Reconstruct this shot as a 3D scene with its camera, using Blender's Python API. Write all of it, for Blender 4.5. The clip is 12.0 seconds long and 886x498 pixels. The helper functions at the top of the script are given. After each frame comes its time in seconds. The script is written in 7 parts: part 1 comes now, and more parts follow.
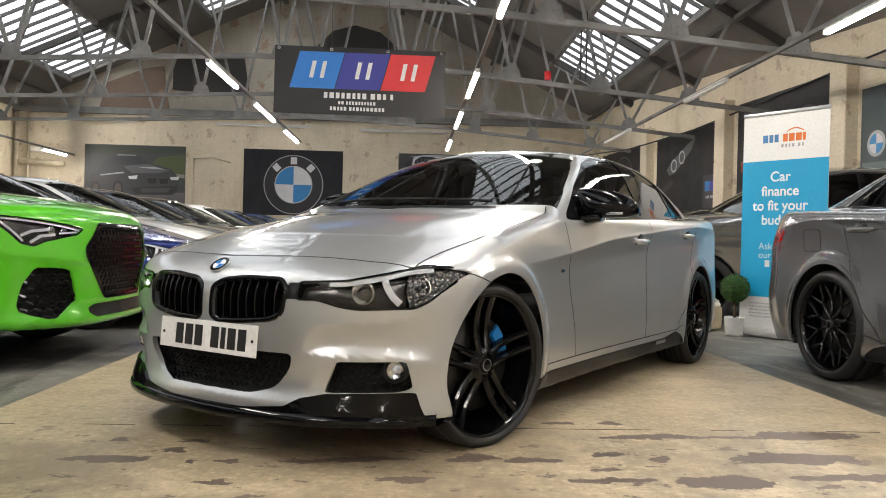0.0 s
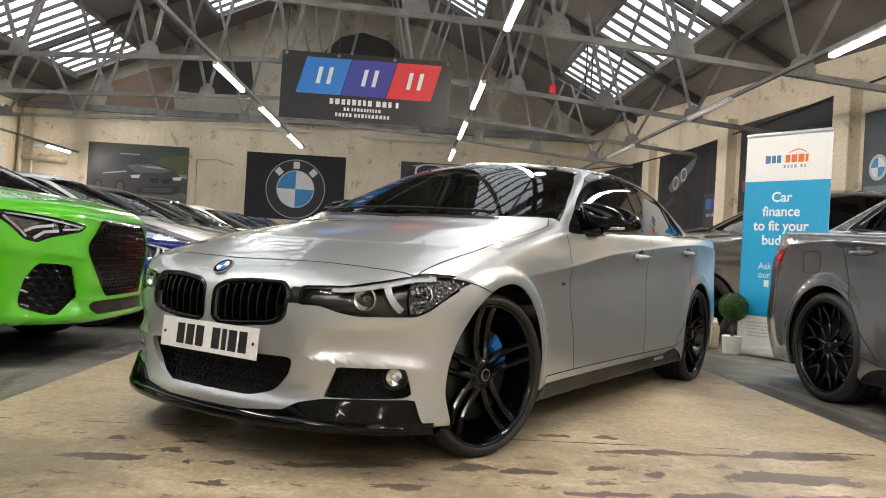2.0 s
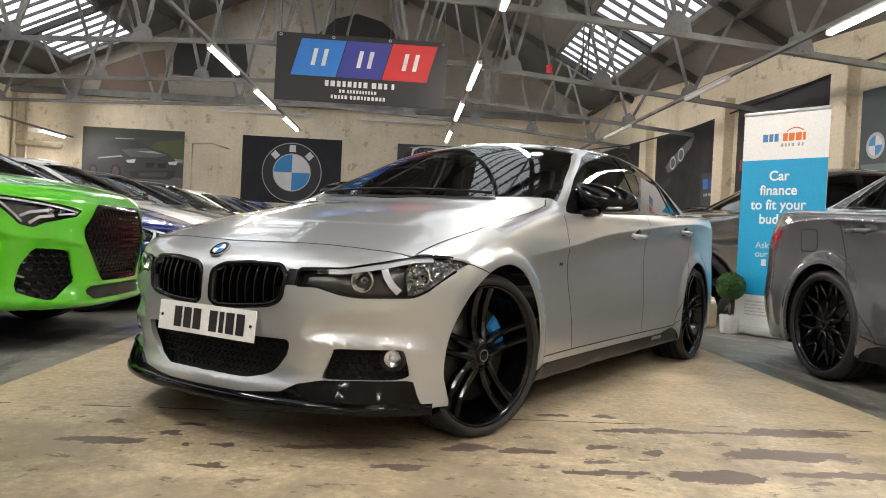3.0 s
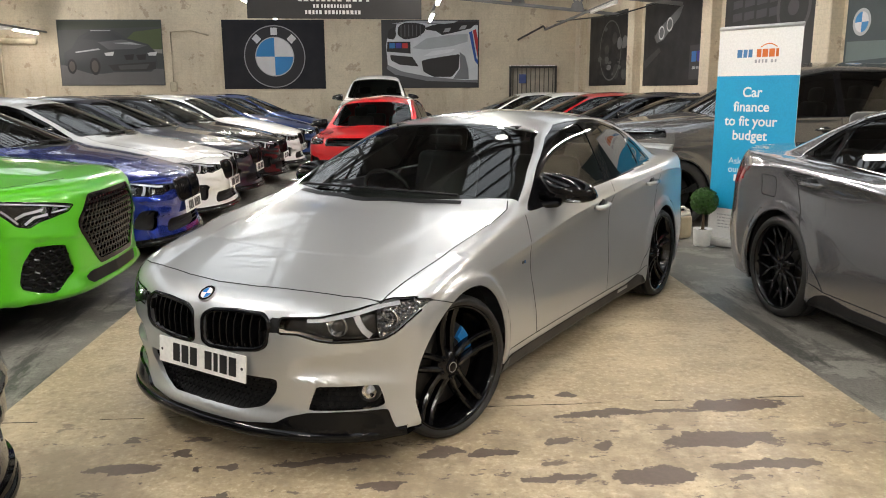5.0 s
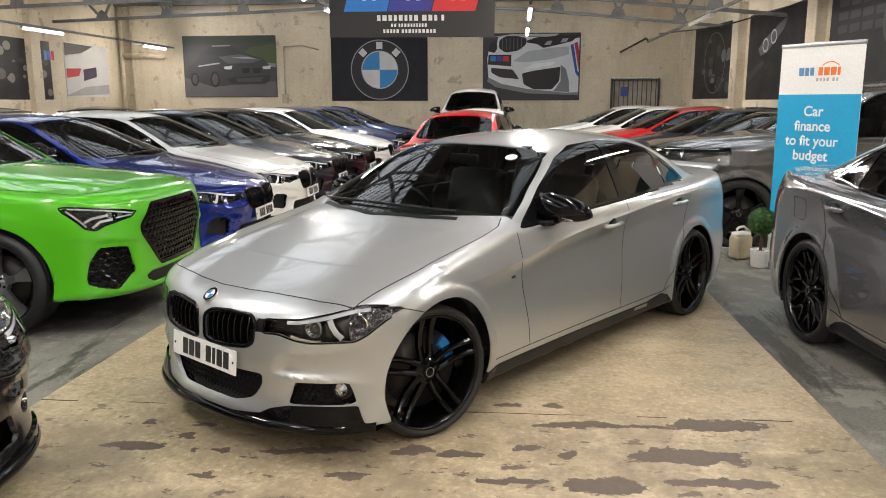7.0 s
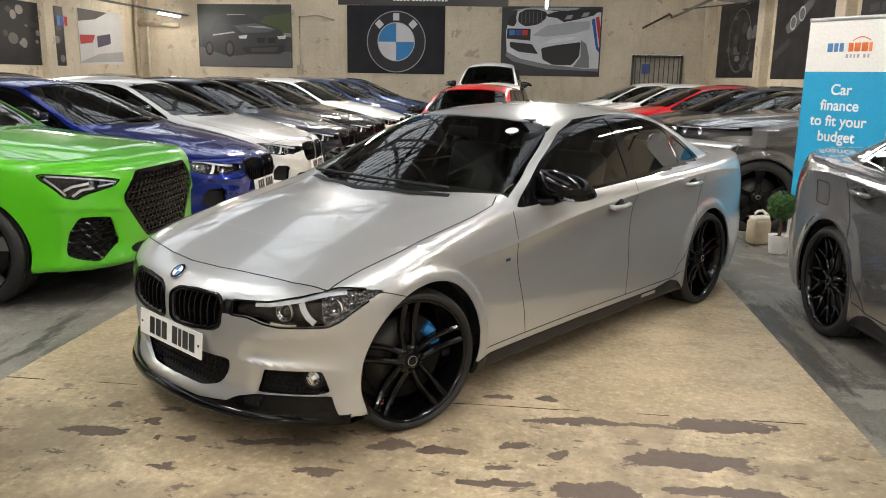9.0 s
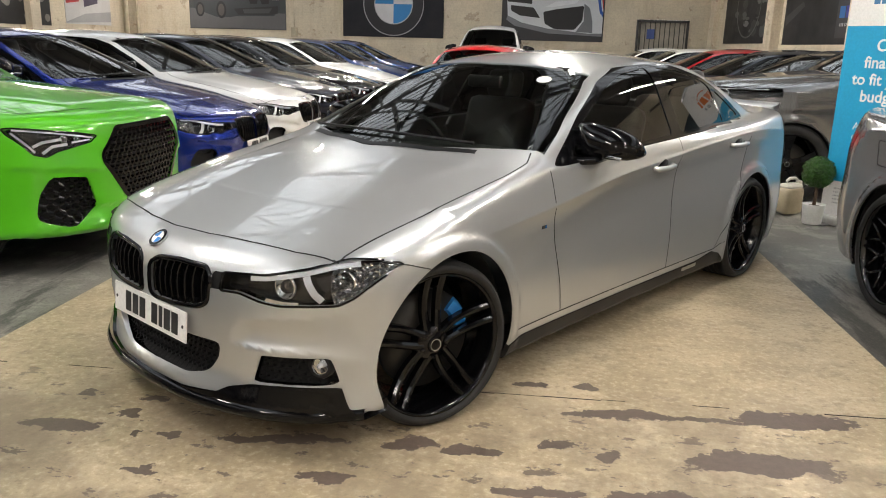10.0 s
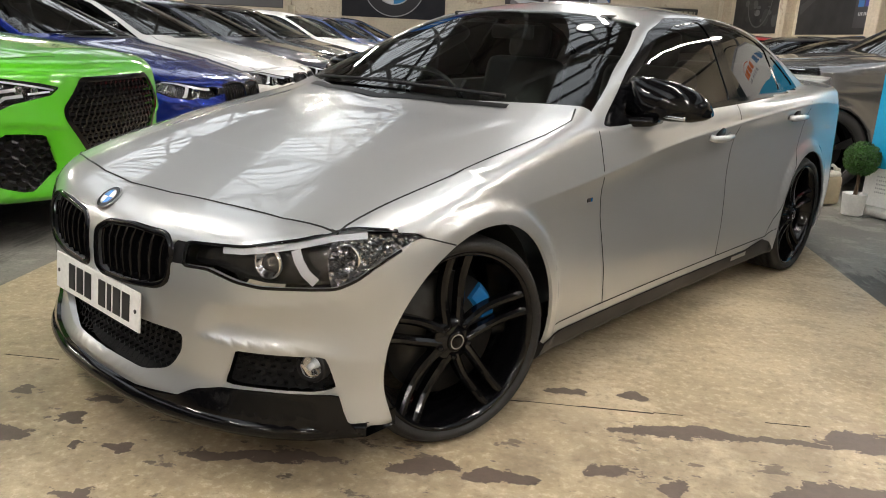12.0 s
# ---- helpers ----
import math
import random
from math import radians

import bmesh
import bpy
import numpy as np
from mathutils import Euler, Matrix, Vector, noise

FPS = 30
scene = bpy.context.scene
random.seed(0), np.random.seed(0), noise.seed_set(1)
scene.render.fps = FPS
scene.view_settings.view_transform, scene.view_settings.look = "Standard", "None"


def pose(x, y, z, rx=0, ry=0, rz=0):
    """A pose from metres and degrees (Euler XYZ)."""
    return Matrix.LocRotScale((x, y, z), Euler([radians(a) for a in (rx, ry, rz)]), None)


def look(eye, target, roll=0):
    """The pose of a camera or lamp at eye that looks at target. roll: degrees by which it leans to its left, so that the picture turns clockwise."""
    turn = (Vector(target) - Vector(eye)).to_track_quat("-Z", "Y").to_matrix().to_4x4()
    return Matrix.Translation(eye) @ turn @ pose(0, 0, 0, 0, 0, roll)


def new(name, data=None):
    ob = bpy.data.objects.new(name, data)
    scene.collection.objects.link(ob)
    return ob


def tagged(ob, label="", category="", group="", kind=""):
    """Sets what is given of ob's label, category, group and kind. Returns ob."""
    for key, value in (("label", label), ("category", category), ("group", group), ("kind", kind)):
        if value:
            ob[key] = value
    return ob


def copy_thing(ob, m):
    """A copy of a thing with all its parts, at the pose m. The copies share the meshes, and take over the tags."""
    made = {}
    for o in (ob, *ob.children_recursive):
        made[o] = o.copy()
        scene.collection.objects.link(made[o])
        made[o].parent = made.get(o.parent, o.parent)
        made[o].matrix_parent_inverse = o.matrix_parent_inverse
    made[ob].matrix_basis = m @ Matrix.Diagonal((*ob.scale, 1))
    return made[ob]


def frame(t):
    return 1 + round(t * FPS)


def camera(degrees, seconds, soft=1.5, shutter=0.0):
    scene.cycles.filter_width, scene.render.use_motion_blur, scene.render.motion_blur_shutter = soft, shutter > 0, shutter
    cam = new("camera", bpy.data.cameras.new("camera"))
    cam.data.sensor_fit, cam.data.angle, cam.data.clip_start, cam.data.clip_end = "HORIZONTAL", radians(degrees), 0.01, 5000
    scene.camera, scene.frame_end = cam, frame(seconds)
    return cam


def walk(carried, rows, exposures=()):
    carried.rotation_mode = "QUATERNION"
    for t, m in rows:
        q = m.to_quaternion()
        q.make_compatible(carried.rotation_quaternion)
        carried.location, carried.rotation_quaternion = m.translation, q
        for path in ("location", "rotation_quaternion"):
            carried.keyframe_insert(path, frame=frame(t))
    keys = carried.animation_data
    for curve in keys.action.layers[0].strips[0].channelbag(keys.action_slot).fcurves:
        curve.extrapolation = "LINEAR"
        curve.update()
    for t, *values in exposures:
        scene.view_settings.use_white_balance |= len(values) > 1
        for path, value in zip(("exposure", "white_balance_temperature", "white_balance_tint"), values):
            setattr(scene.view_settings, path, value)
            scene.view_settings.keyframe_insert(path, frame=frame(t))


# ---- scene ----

# ---- camera and walk ----
cam = camera(59.7, 12.0, soft=1.0)
PATH = [
    (0, (0.71, -2.35, 0.773), (0.795, -0.352, 0.761), 1.4),
    (0.5, (0.708, -2.361, 0.776), (0.792, -0.363, 0.772), 1.8),
    (1, (0.703, -2.357, 0.777), (0.788, -0.359, 0.781), 2.4),
    (1.5, (0.698, -2.358, 0.772), (0.784, -0.36, 0.784), 3.0),
    (2, (0.696, -2.366, 0.772), (0.782, -0.368, 0.784), 3.3),
    (2.5, (0.7, -2.359, 0.768), (0.787, -0.361, 0.77), 3.3),
    (3, (0.698, -2.357, 0.766), (0.793, -0.359, 0.733), 2.8),
    (3.2, (0.701, -2.354, 0.762), (0.799, -0.357, 0.714), 2.5),
    (4.8, (0.779, -2.511, 1.429), (0.915, -0.561, 1.007), 0.1),
    (5, (0.805, -2.558, 1.481), (0.911, -0.601, 1.08), -0.3),
    (5.5, (0.929, -2.702, 1.512), (0.955, -0.739, 1.13), -0.5),
    (6, (1.081, -2.742, 1.521), (1.015, -0.785, 1.114), -0.0),
    (6.5, (1.286, -2.711, 1.508), (1.143, -0.758, 1.101), -0.3),
    (7, (1.4, -2.791, 1.546), (1.213, -0.836, 1.171), -0.1),
    (7.2, (1.431, -2.836, 1.569), (1.236, -0.88, 1.198), -0.1),
    (8.8, (1.547, -2.562, 1.492), (1.312, -0.618, 1.084), 1.0),
    (9, (1.502, -2.497, 1.507), (1.273, -0.558, 1.071), 1.0),
    (9.5, (1.45, -2.222, 1.437), (1.226, -0.294, 0.956), 1.2),
    (10, (1.315, -2.023, 1.372), (1.107, -0.101, 0.862), 1.5),
    (10.5, (1.22, -1.718, 1.28), (1.035, 0.203, 0.754), 2.1),
    (11, (1.147, -1.509, 1.178), (0.982, 0.41, 0.641), 2.8),
    (11.5, (1.119, -1.462, 1.149), (0.955, 0.457, 0.61), 3.1),
    (12, (1.162, -1.491, 1.17), (0.975, 0.428, 0.636), 3.1),
]
walk(cam, [(t, look(eye, target, roll)) for t, eye, target, roll in PATH])

# ---- light ----
SKYLIGHT, TUBE = 0.80, 176.0
world = bpy.data.worlds.new("overcast_sky")
world.use_nodes = True
scene.world = world
_bg = world.node_tree.nodes["Background"]
_sky = world.node_tree.nodes.new("ShaderNodeTexSky")
_sky.sky_type, _sky.sun_disc, _sky.sun_elevation, _sky.sun_rotation = "NISHITA", False, radians(40), radians(200)
_grey = world.node_tree.nodes.new("ShaderNodeHueSaturation")
_grey.inputs["Saturation"].default_value = 0.12
_grey.inputs["Value"].default_value = 2.0
world.node_tree.links.new(_sky.outputs[0], _grey.inputs["Color"])
world.node_tree.links.new(_grey.outputs[0], _bg.inputs[0])
_bg.inputs[1].default_value = 0.15
scene.view_settings.exposure = 0.0


def skylight(name, x0, z0, x1, z1, y0, y1):
    """Daylight of one glazed strip of the roof, as a lamp in its opening."""
    data = bpy.data.lights.new(name, "AREA")
    data.shape = "RECTANGLE"
    run = math.hypot(x1 - x0, z1 - z0)
    data.size, data.size_y = run, y1 - y0
    data.energy = SKYLIGHT * run * (y1 - y0) * math.pi
    data.color = (0.87, 0.955, 1.0)
    ob = new(name, data)
    across = Vector((x1 - x0, 0, z1 - z0)).normalized()
    along = Vector((0, 1, 0))
    face = across.cross(along)
    if face.z < 0:
        across, face = -across, -face
    rot = Matrix((across, along, face)).transposed().to_4x4()
    ob.matrix_world = Matrix.Translation(((x0 + x1) / 2, (y0 + y1) / 2, (z0 + z1) / 2 + 0.10)) @ rot
    return ob


LEFT_EAVE, RIDGE, RIGHT_EAVE = (-11.8, 4.75), (-1.6, 9.27), (9.7, 3.31)


def roof_z(x):
    if x < RIDGE[0]:
        return LEFT_EAVE[1] + (x - LEFT_EAVE[0]) * (RIDGE[1] - LEFT_EAVE[1]) / (RIDGE[0] - LEFT_EAVE[0])
    return RIGHT_EAVE[1] + (RIGHT_EAVE[0] - x) * (RIDGE[1] - RIGHT_EAVE[1]) / (RIGHT_EAVE[0] - RIDGE[0])


# glazed strips: x from, x to, y from, y to
# last strip: past x = -4.5 it is added, unseen, for windscreen reflections
GLAZED = [(4.6, 6.07, -9.0, 19.6), (0.8, 2.35, -9.0, 19.3), (-9.9, -7.85, -9.0, 22.0), (-5.5, -3.0, -9.0, 21.4)]
for gx0, gx1, gy0, gy1 in GLAZED:
    skylight("skylight_daylight", gx0, roof_z(gx0), gx1, roof_z(gx1), gy0, gy1)

# ---- materials ----
def mat(name, base=(0.5, 0.5, 0.5), rough=0.5, metal=0.0, coat=0.0, spec=0.5, emit=None, strength=0.0, alpha=1.0):
    m = bpy.data.materials.new(name)
    m.use_nodes = True
    b = m.node_tree.nodes["Principled BSDF"]
    b.inputs["Base Color"].default_value = (*base, 1)
    b.inputs["Roughness"].default_value = rough
    b.inputs["Metallic"].default_value = metal
    b.inputs["Coat Weight"].default_value = coat
    b.inputs["Coat Roughness"].default_value = 0.03
    b.inputs["Specular IOR Level"].default_value = spec
    if emit:
        b.inputs["Emission Color"].default_value = (*emit, 1)
        b.inputs["Emission Strength"].default_value = strength
    return m


class Nodes:
    """Short hand for a material's node tree."""

    def __init__(self, m):
        self.t = m.node_tree
        self.b = m.node_tree.nodes.get("Principled BSDF")

    def add(self, kind, **values):
        n = self.t.nodes.new(kind)
        for k, v in values.items():
            n.inputs[k.replace("_", " ")].default_value = v
        return n

    def link(self, a, b):
        self.t.links.new(a, b)

    def coord(self, which="Object", scale=(1, 1, 1)):
        c = self.add("ShaderNodeTexCoord")
        mp = self.add("ShaderNodeMapping")
        mp.inputs["Scale"].default_value = scale
        self.link(c.outputs[which], mp.inputs["Vector"])
        return mp.outputs["Vector"]

    def noise(self, vec, scale, detail=4, rough=0.55):
        n = self.add("ShaderNodeTexNoise", Scale=scale, Detail=detail, Roughness=rough)
        self.link(vec, n.inputs["Vector"])
        return n.outputs["Fac"]

    def ramp(self, fac, stops):
        r = self.add("ShaderNodeValToRGB")
        e = r.color_ramp.elements
        while len(e) < len(stops):
            e.new(0.5)
        for el, (p, c) in zip(e, stops):
            el.position = p
            el.color = (*c, 1) if not isinstance(c, (int, float)) else (c, c, c, 1)
        self.link(fac, r.inputs["Fac"])
        return r.outputs["Color"]

    def mix(self, fac, a, b, blend="MIX"):
        n = self.t.nodes.new("ShaderNodeMix")
        n.data_type = "RGBA"
        n.blend_type = blend
        for s, v in ((0, fac), (6, a), (7, b)):
            if isinstance(v, (int, float)):
                n.inputs[s].default_value = v
            elif isinstance(v, tuple):
                n.inputs[s].default_value = (*v, 1)
            else:
                self.link(v, n.inputs[s])
        return n.outputs[2]

    def math(self, op, a, b=0.0, c=0.0, clamp=False):
        n = self.t.nodes.new("ShaderNodeMath")
        n.operation = op
        n.use_clamp = clamp
        for s, v in ((0, a), (1, b), (2, c)):
            if isinstance(v, (int, float)):
                n.inputs[s].default_value = v
            else:
                self.link(v, n.inputs[s])
        return n.outputs[0]

    def bump(self, height, strength=0.2, distance=0.01):
        n = self.add("ShaderNodeBump", Strength=strength, Distance=distance)
        self.link(height, n.inputs["Height"])
        self.link(n.outputs["Normal"], self.b.inputs["Normal"])

    def color(self, c):
        self.link(c, self.b.inputs["Base Color"])

    def rough(self, r):
        self.link(r, self.b.inputs["Roughness"])


def paint(name, base, metal=0.0, rough=0.35, flake=0.06, coat=1.0):
    """Car paint: coloured base with fine flakes, faint dust and a clear coat."""
    m = mat(name, base, rough, metal, coat, 0.25)
    n = Nodes(m)
    v = n.coord()
    f = n.noise(v, 900, 1)
    dust = n.noise(v, 2.2, 5)
    lo = tuple(c * (1 - flake) for c in base)
    hi = tuple(min(1, c * (1 + flake)) for c in base)
    n.color(n.mix(n.math("MULTIPLY", f, 1.0), lo, hi))
    n.rough(n.ramp(dust, [(0.3, rough * 0.92), (0.75, rough * 1.12)]))
    r = n.ramp(n.noise(v, 3.1, 5), [(0.40, 0.012), (0.65, 0.035)])
    n.link(r, n.b.inputs["Coat Roughness"])
    if metal > 0.3:
        n.bump(n.noise(v, 520, 2, 0.6), 0.04, 0.001)
    return m


def worn(name, base, rough=0.5, metal=0.0, vary=0.25, scale=3.0, bump=0.0, grain=60.0, coat=0.0):
    """Plain coloured surface with stains at two scales and a little relief."""
    m = mat(name, base, rough, metal, coat)
    n = Nodes(m)
    v = n.coord()
    a = n.noise(v, scale, 6)
    b = n.noise(v, grain, 3)
    lo = tuple(c * (1 - vary) for c in base)
    hi = tuple(min(1, c * (1 + vary * 0.6)) for c in base)
    c = n.mix(n.ramp(a, [(0.3, 0.0), (0.7, 1.0)]), lo, hi)
    c = n.mix(n.ramp(b, [(0.35, 0.25), (0.65, 0.0)]), c, tuple(k * 0.6 for k in base))
    n.color(c)
    n.rough(n.ramp(a, [(0.3, rough * 0.85), (0.7, min(1, rough * 1.15))]))
    if bump:
        n.bump(b, bump, 0.004)
    return m


def glass(name, tint, gloss=0.02, ior=1.6):
    m = bpy.data.materials.new(name)
    m.use_nodes = True
    t = m.node_tree
    t.nodes.remove(t.nodes["Principled BSDF"])
    tr = t.nodes.new("ShaderNodeBsdfTransparent")
    tr.inputs["Color"].default_value = (*tint, 1)
    gl = t.nodes.new("ShaderNodeBsdfGlossy")
    gl.inputs["Roughness"].default_value = gloss
    fr = t.nodes.new("ShaderNodeFresnel")
    fr.inputs["IOR"].default_value = ior
    mx = t.nodes.new("ShaderNodeMixShader")
    t.links.new(fr.outputs[0], mx.inputs[0])
    t.links.new(tr.outputs[0], mx.inputs[1])
    t.links.new(gl.outputs[0], mx.inputs[2])
    t.links.new(mx.outputs[0], t.nodes["Material Output"].inputs["Surface"])
    return m


SILVER = paint("silver_paint", (0.46, 0.475, 0.482), 0.64, 0.325, 0.06, 1.0)
SILVER.node_tree.nodes["Principled BSDF"].inputs["Coat IOR"].default_value = 1.68
GREEN = paint("green_paint", (0.080, 0.41, 0.012), 0.0, 0.3, 0.03)
BLUE = paint("blue_paint", (0.005, 0.024, 0.25), 0.6, 0.225)
BLUE_DEEP = paint("deep_blue_paint", (0.008, 0.025, 0.10), 0.3, 0.32)
WHITE = paint("white_paint", (0.76, 0.76, 0.74), 0.0, 0.3, 0.02)
NAVY = paint("navy_paint", (0.008, 0.010, 0.022), 0.2, 0.3)
GRAPHITE = paint("graphite_paint", (0.020, 0.021, 0.024), 0.5, 0.225)
DARK_GREY = paint("dark_grey_paint", (0.18, 0.182, 0.193), 0.72, 0.225)
GUN = paint("gun_grey_paint", (0.125, 0.125, 0.128), 0.72, 0.225)
RED = paint("red_paint", (0.50, 0.008, 0.012), 0.0, 0.3)
BLACK_PAINT = paint("black_paint", (0.010, 0.010, 0.011), 0.0, 0.225)
GLOSS_BLACK = mat("gloss_black", (0.003, 0.003, 0.0035), 0.09, 0.0, 0.0, 0.25)
RIM_BLACK = mat("black_wheel_lacquer", (0.0025, 0.0025, 0.003), 0.14, 0.0, 0.0, 0.32)
RIM_GREY = mat("machined_grey_wheel", (0.30, 0.30, 0.31), 0.3, 0.9)
SATIN_BLACK = worn("satin_black_plastic", (0.009, 0.009, 0.010), 0.40, 0.0, 0.2)
SATIN_BLACK.node_tree.nodes["Principled BSDF"].inputs["Specular IOR Level"].default_value = 0.22
MESH_BLACK = worn("black_mesh_plastic", (0.006, 0.006, 0.007), 0.45, 0.0, 0.2)
MESH_BLACK.node_tree.nodes["Principled BSDF"].inputs["Specular IOR Level"].default_value = 0.12
GRILLE_BLACK = mat("black_honeycomb_lacquer", (0.004, 0.004, 0.0045), 0.16, 0.0, 0.0, 0.16)
DARK = worn("dark_lining", (0.006, 0.006, 0.006), 0.85, 0.0, 0.2)
RUBBER = worn("tyre_rubber", (0.0075, 0.0075, 0.008), 0.58, 0.0, 0.3, 9.0, 0.25, 140.0)
CHROME = mat("chrome", (0.75, 0.75, 0.76), 0.12, 1.0)
SATIN_METAL = mat("satin_metal", (0.45, 0.45, 0.46), 0.3, 1.0)
DISC_STEEL = worn("brake_disc_steel", (0.035, 0.033, 0.03), 0.45, 0.6, 0.3, 20)
CALIPER_BLUE = mat("blue_caliper_paint", (0.01, 0.16, 0.45), 0.35, 0.0, 0.4)
CABIN = worn("dark_cabin_trim", (0.022, 0.021, 0.021), 0.6, 0.0, 0.2)
LEATHER = worn("dark_seat_leather", (0.030, 0.027, 0.026), 0.45, 0.0, 0.25)
GLASS_SCREEN = glass("windscreen_glass", (0.60, 0.66, 0.63))
GLASS_DARK = glass("tinted_side_glass", (0.065, 0.065, 0.07))
GLASS_FRONT = glass("lightly_tinted_side_glass", (0.34, 0.35, 0.345))
GLASS_LAMP = glass("lamp_lens_plastic", (0.94, 0.94, 0.95), 0.02, 1.36)
LAMP_SILVER = mat("lamp_reflector", (0.72, 0.73, 0.74), 0.14, 1.0)
# white base colour stands in for bright reflections in the unlit guides
LAMP_WHITE = mat("lamp_light_guide", (0.66, 0.68, 0.71), 0.25)
BEZEL = mat("lamp_bezel_grey", (0.013, 0.013, 0.013), 0.22, 0.1)
LAMP_FACET = mat("facetted_reflector", (0.42, 0.42, 0.43), 0.18, 1.0)
_n = Nodes(LAMP_FACET)
_v = _n.add("ShaderNodeTexVoronoi", Scale=70.0)
_n.link(_n.coord(), _v.inputs["Vector"])
_n.bump(_v.outputs["Distance"], 0.9, 0.012)
TAIL_RED = mat("tail_lamp_red", (0.45, 0.006, 0.012), 0.12, 0.0, 1.0)
PLATE_WHITE = worn("number_plate_white", (0.78, 0.78, 0.76), 0.3, 0.0, 0.05)
PLATE_YELLOW = worn("number_plate_yellow", (0.75, 0.52, 0.02), 0.3, 0.0, 0.05)
INK = mat("black_ink", (0.012, 0.012, 0.013), 0.4)
ROUNDEL_BLUE = mat("roundel_blue", (0.015, 0.17, 0.50), 0.25, 0.0, 0.6)
ROUNDEL_WHITE = mat("roundel_white", (0.72, 0.73, 0.74), 0.25, 0.0, 0.6)


def steel_paint():
    m = mat("grey_steel_paint", (0.33, 0.33, 0.33), 0.55, 0.0)
    n = Nodes(m)
    v = n.coord()
    a = n.noise(v, 1.7, 6)
    rust = n.noise(v, 7.0, 6, 0.7)
    c = n.mix(n.ramp(a, [(0.3, 0.0), (0.7, 1.0)]), (0.095, 0.095, 0.093), (0.23, 0.23, 0.225))
    c = n.mix(n.ramp(rust, [(0.60, 0.0), (0.72, 0.7)]), c, (0.12, 0.075, 0.045))
    n.color(c)
    n.bump(rust, 0.25, 0.004)
    return m


STEEL = steel_paint()
STEEL_DARK = worn("dark_steel_paint", (0.055, 0.053, 0.05), 0.6, 0.0, 0.35, 2.0, 0.2)


def wall_paint(name, base, brick_scale=1.0, worn_amount=0.5):
    """Cream emulsion over old brickwork, stained and flaking in places."""
    m = mat(name, base, 0.75)
    n = Nodes(m)
    c0 = n.add("ShaderNodeTexCoord")
    sx = n.add("ShaderNodeSeparateXYZ")
    n.link(c0.outputs["Object"], sx.inputs[0])
    cb = n.add("ShaderNodeCombineXYZ")
    n.link(n.math("ADD", sx.outputs[0], sx.outputs[1]), cb.inputs[0])
    n.link(sx.outputs[2], cb.inputs[1])
    br = n.add("ShaderNodeTexBrick", Scale=1.0, Mortar_Size=0.006, Mortar_Smooth=0.4, Bias=0.0, Brick_Width=0.225, Row_Height=0.075)
    br.inputs["Color1"].default_value = (1, 1, 1, 1)
    br.inputs["Color2"].default_value = (0.86, 0.86, 0.86, 1)
    br.inputs["Mortar"].default_value = (0.7, 0.7, 0.7, 1)
    n.link(cb.outputs[0], br.inputs["Vector"])
    v = n.coord()
    big = n.noise(v, 0.35, 6, 0.6)
    mid = n.noise(v, 2.1, 7, 0.65)
    fine = n.noise(v, 22, 4)
    drip = n.noise(n.coord(scale=(1.5, 1.5, 0.30)), 1.1, 8, 0.7)
    c = n.mix(n.ramp(big, [(0.4, 0.0), (0.6, 1.0)]), tuple(k * 0.80 for k in base), base)
    c = n.mix(n.ramp(drip, [(0.52, 0.0), (0.64, 0.40)]), c, tuple(k * q for k, q in zip(base, (0.62, 0.56, 0.48))))
    flake_mask = n.ramp(mid, [(0.60, 0.0), (0.645, worn_amount)])
    c = n.mix(flake_mask, c, (0.27, 0.17, 0.11))
    c = n.mix(n.ramp(fine, [(0.3, 0.18), (0.6, 0.0)]), c, (0.2, 0.17, 0.13))
    c = n.mix(0.22, c, br.outputs["Color"], "MULTIPLY")
    n.color(c)
    h = n.math("ADD", n.math("MULTIPLY", br.outputs["Fac"], -0.6), n.math("MULTIPLY", fine, 0.6))
    n.bump(h, 0.5, 0.006)
    return m


WALL = wall_paint("cream_painted_brick", (0.72, 0.635, 0.485))
GABLE = wall_paint("grey_flaking_gable_brick", (0.40, 0.37, 0.315), 1.0, 0.8)
PATCH_BRICK = wall_paint("bare_red_brick", (0.19, 0.13, 0.095), 1.0, 0.9)
ROOF_BOARD = worn("grey_roof_boarding", (0.145, 0.136, 0.124), 0.8, 0.0, 0.35, 0.7, 0.2)
GABLE_DARK = worn("dark_gable_grey", (0.045, 0.042, 0.04), 0.85, 0.0, 0.35, 0.7, 0.2)


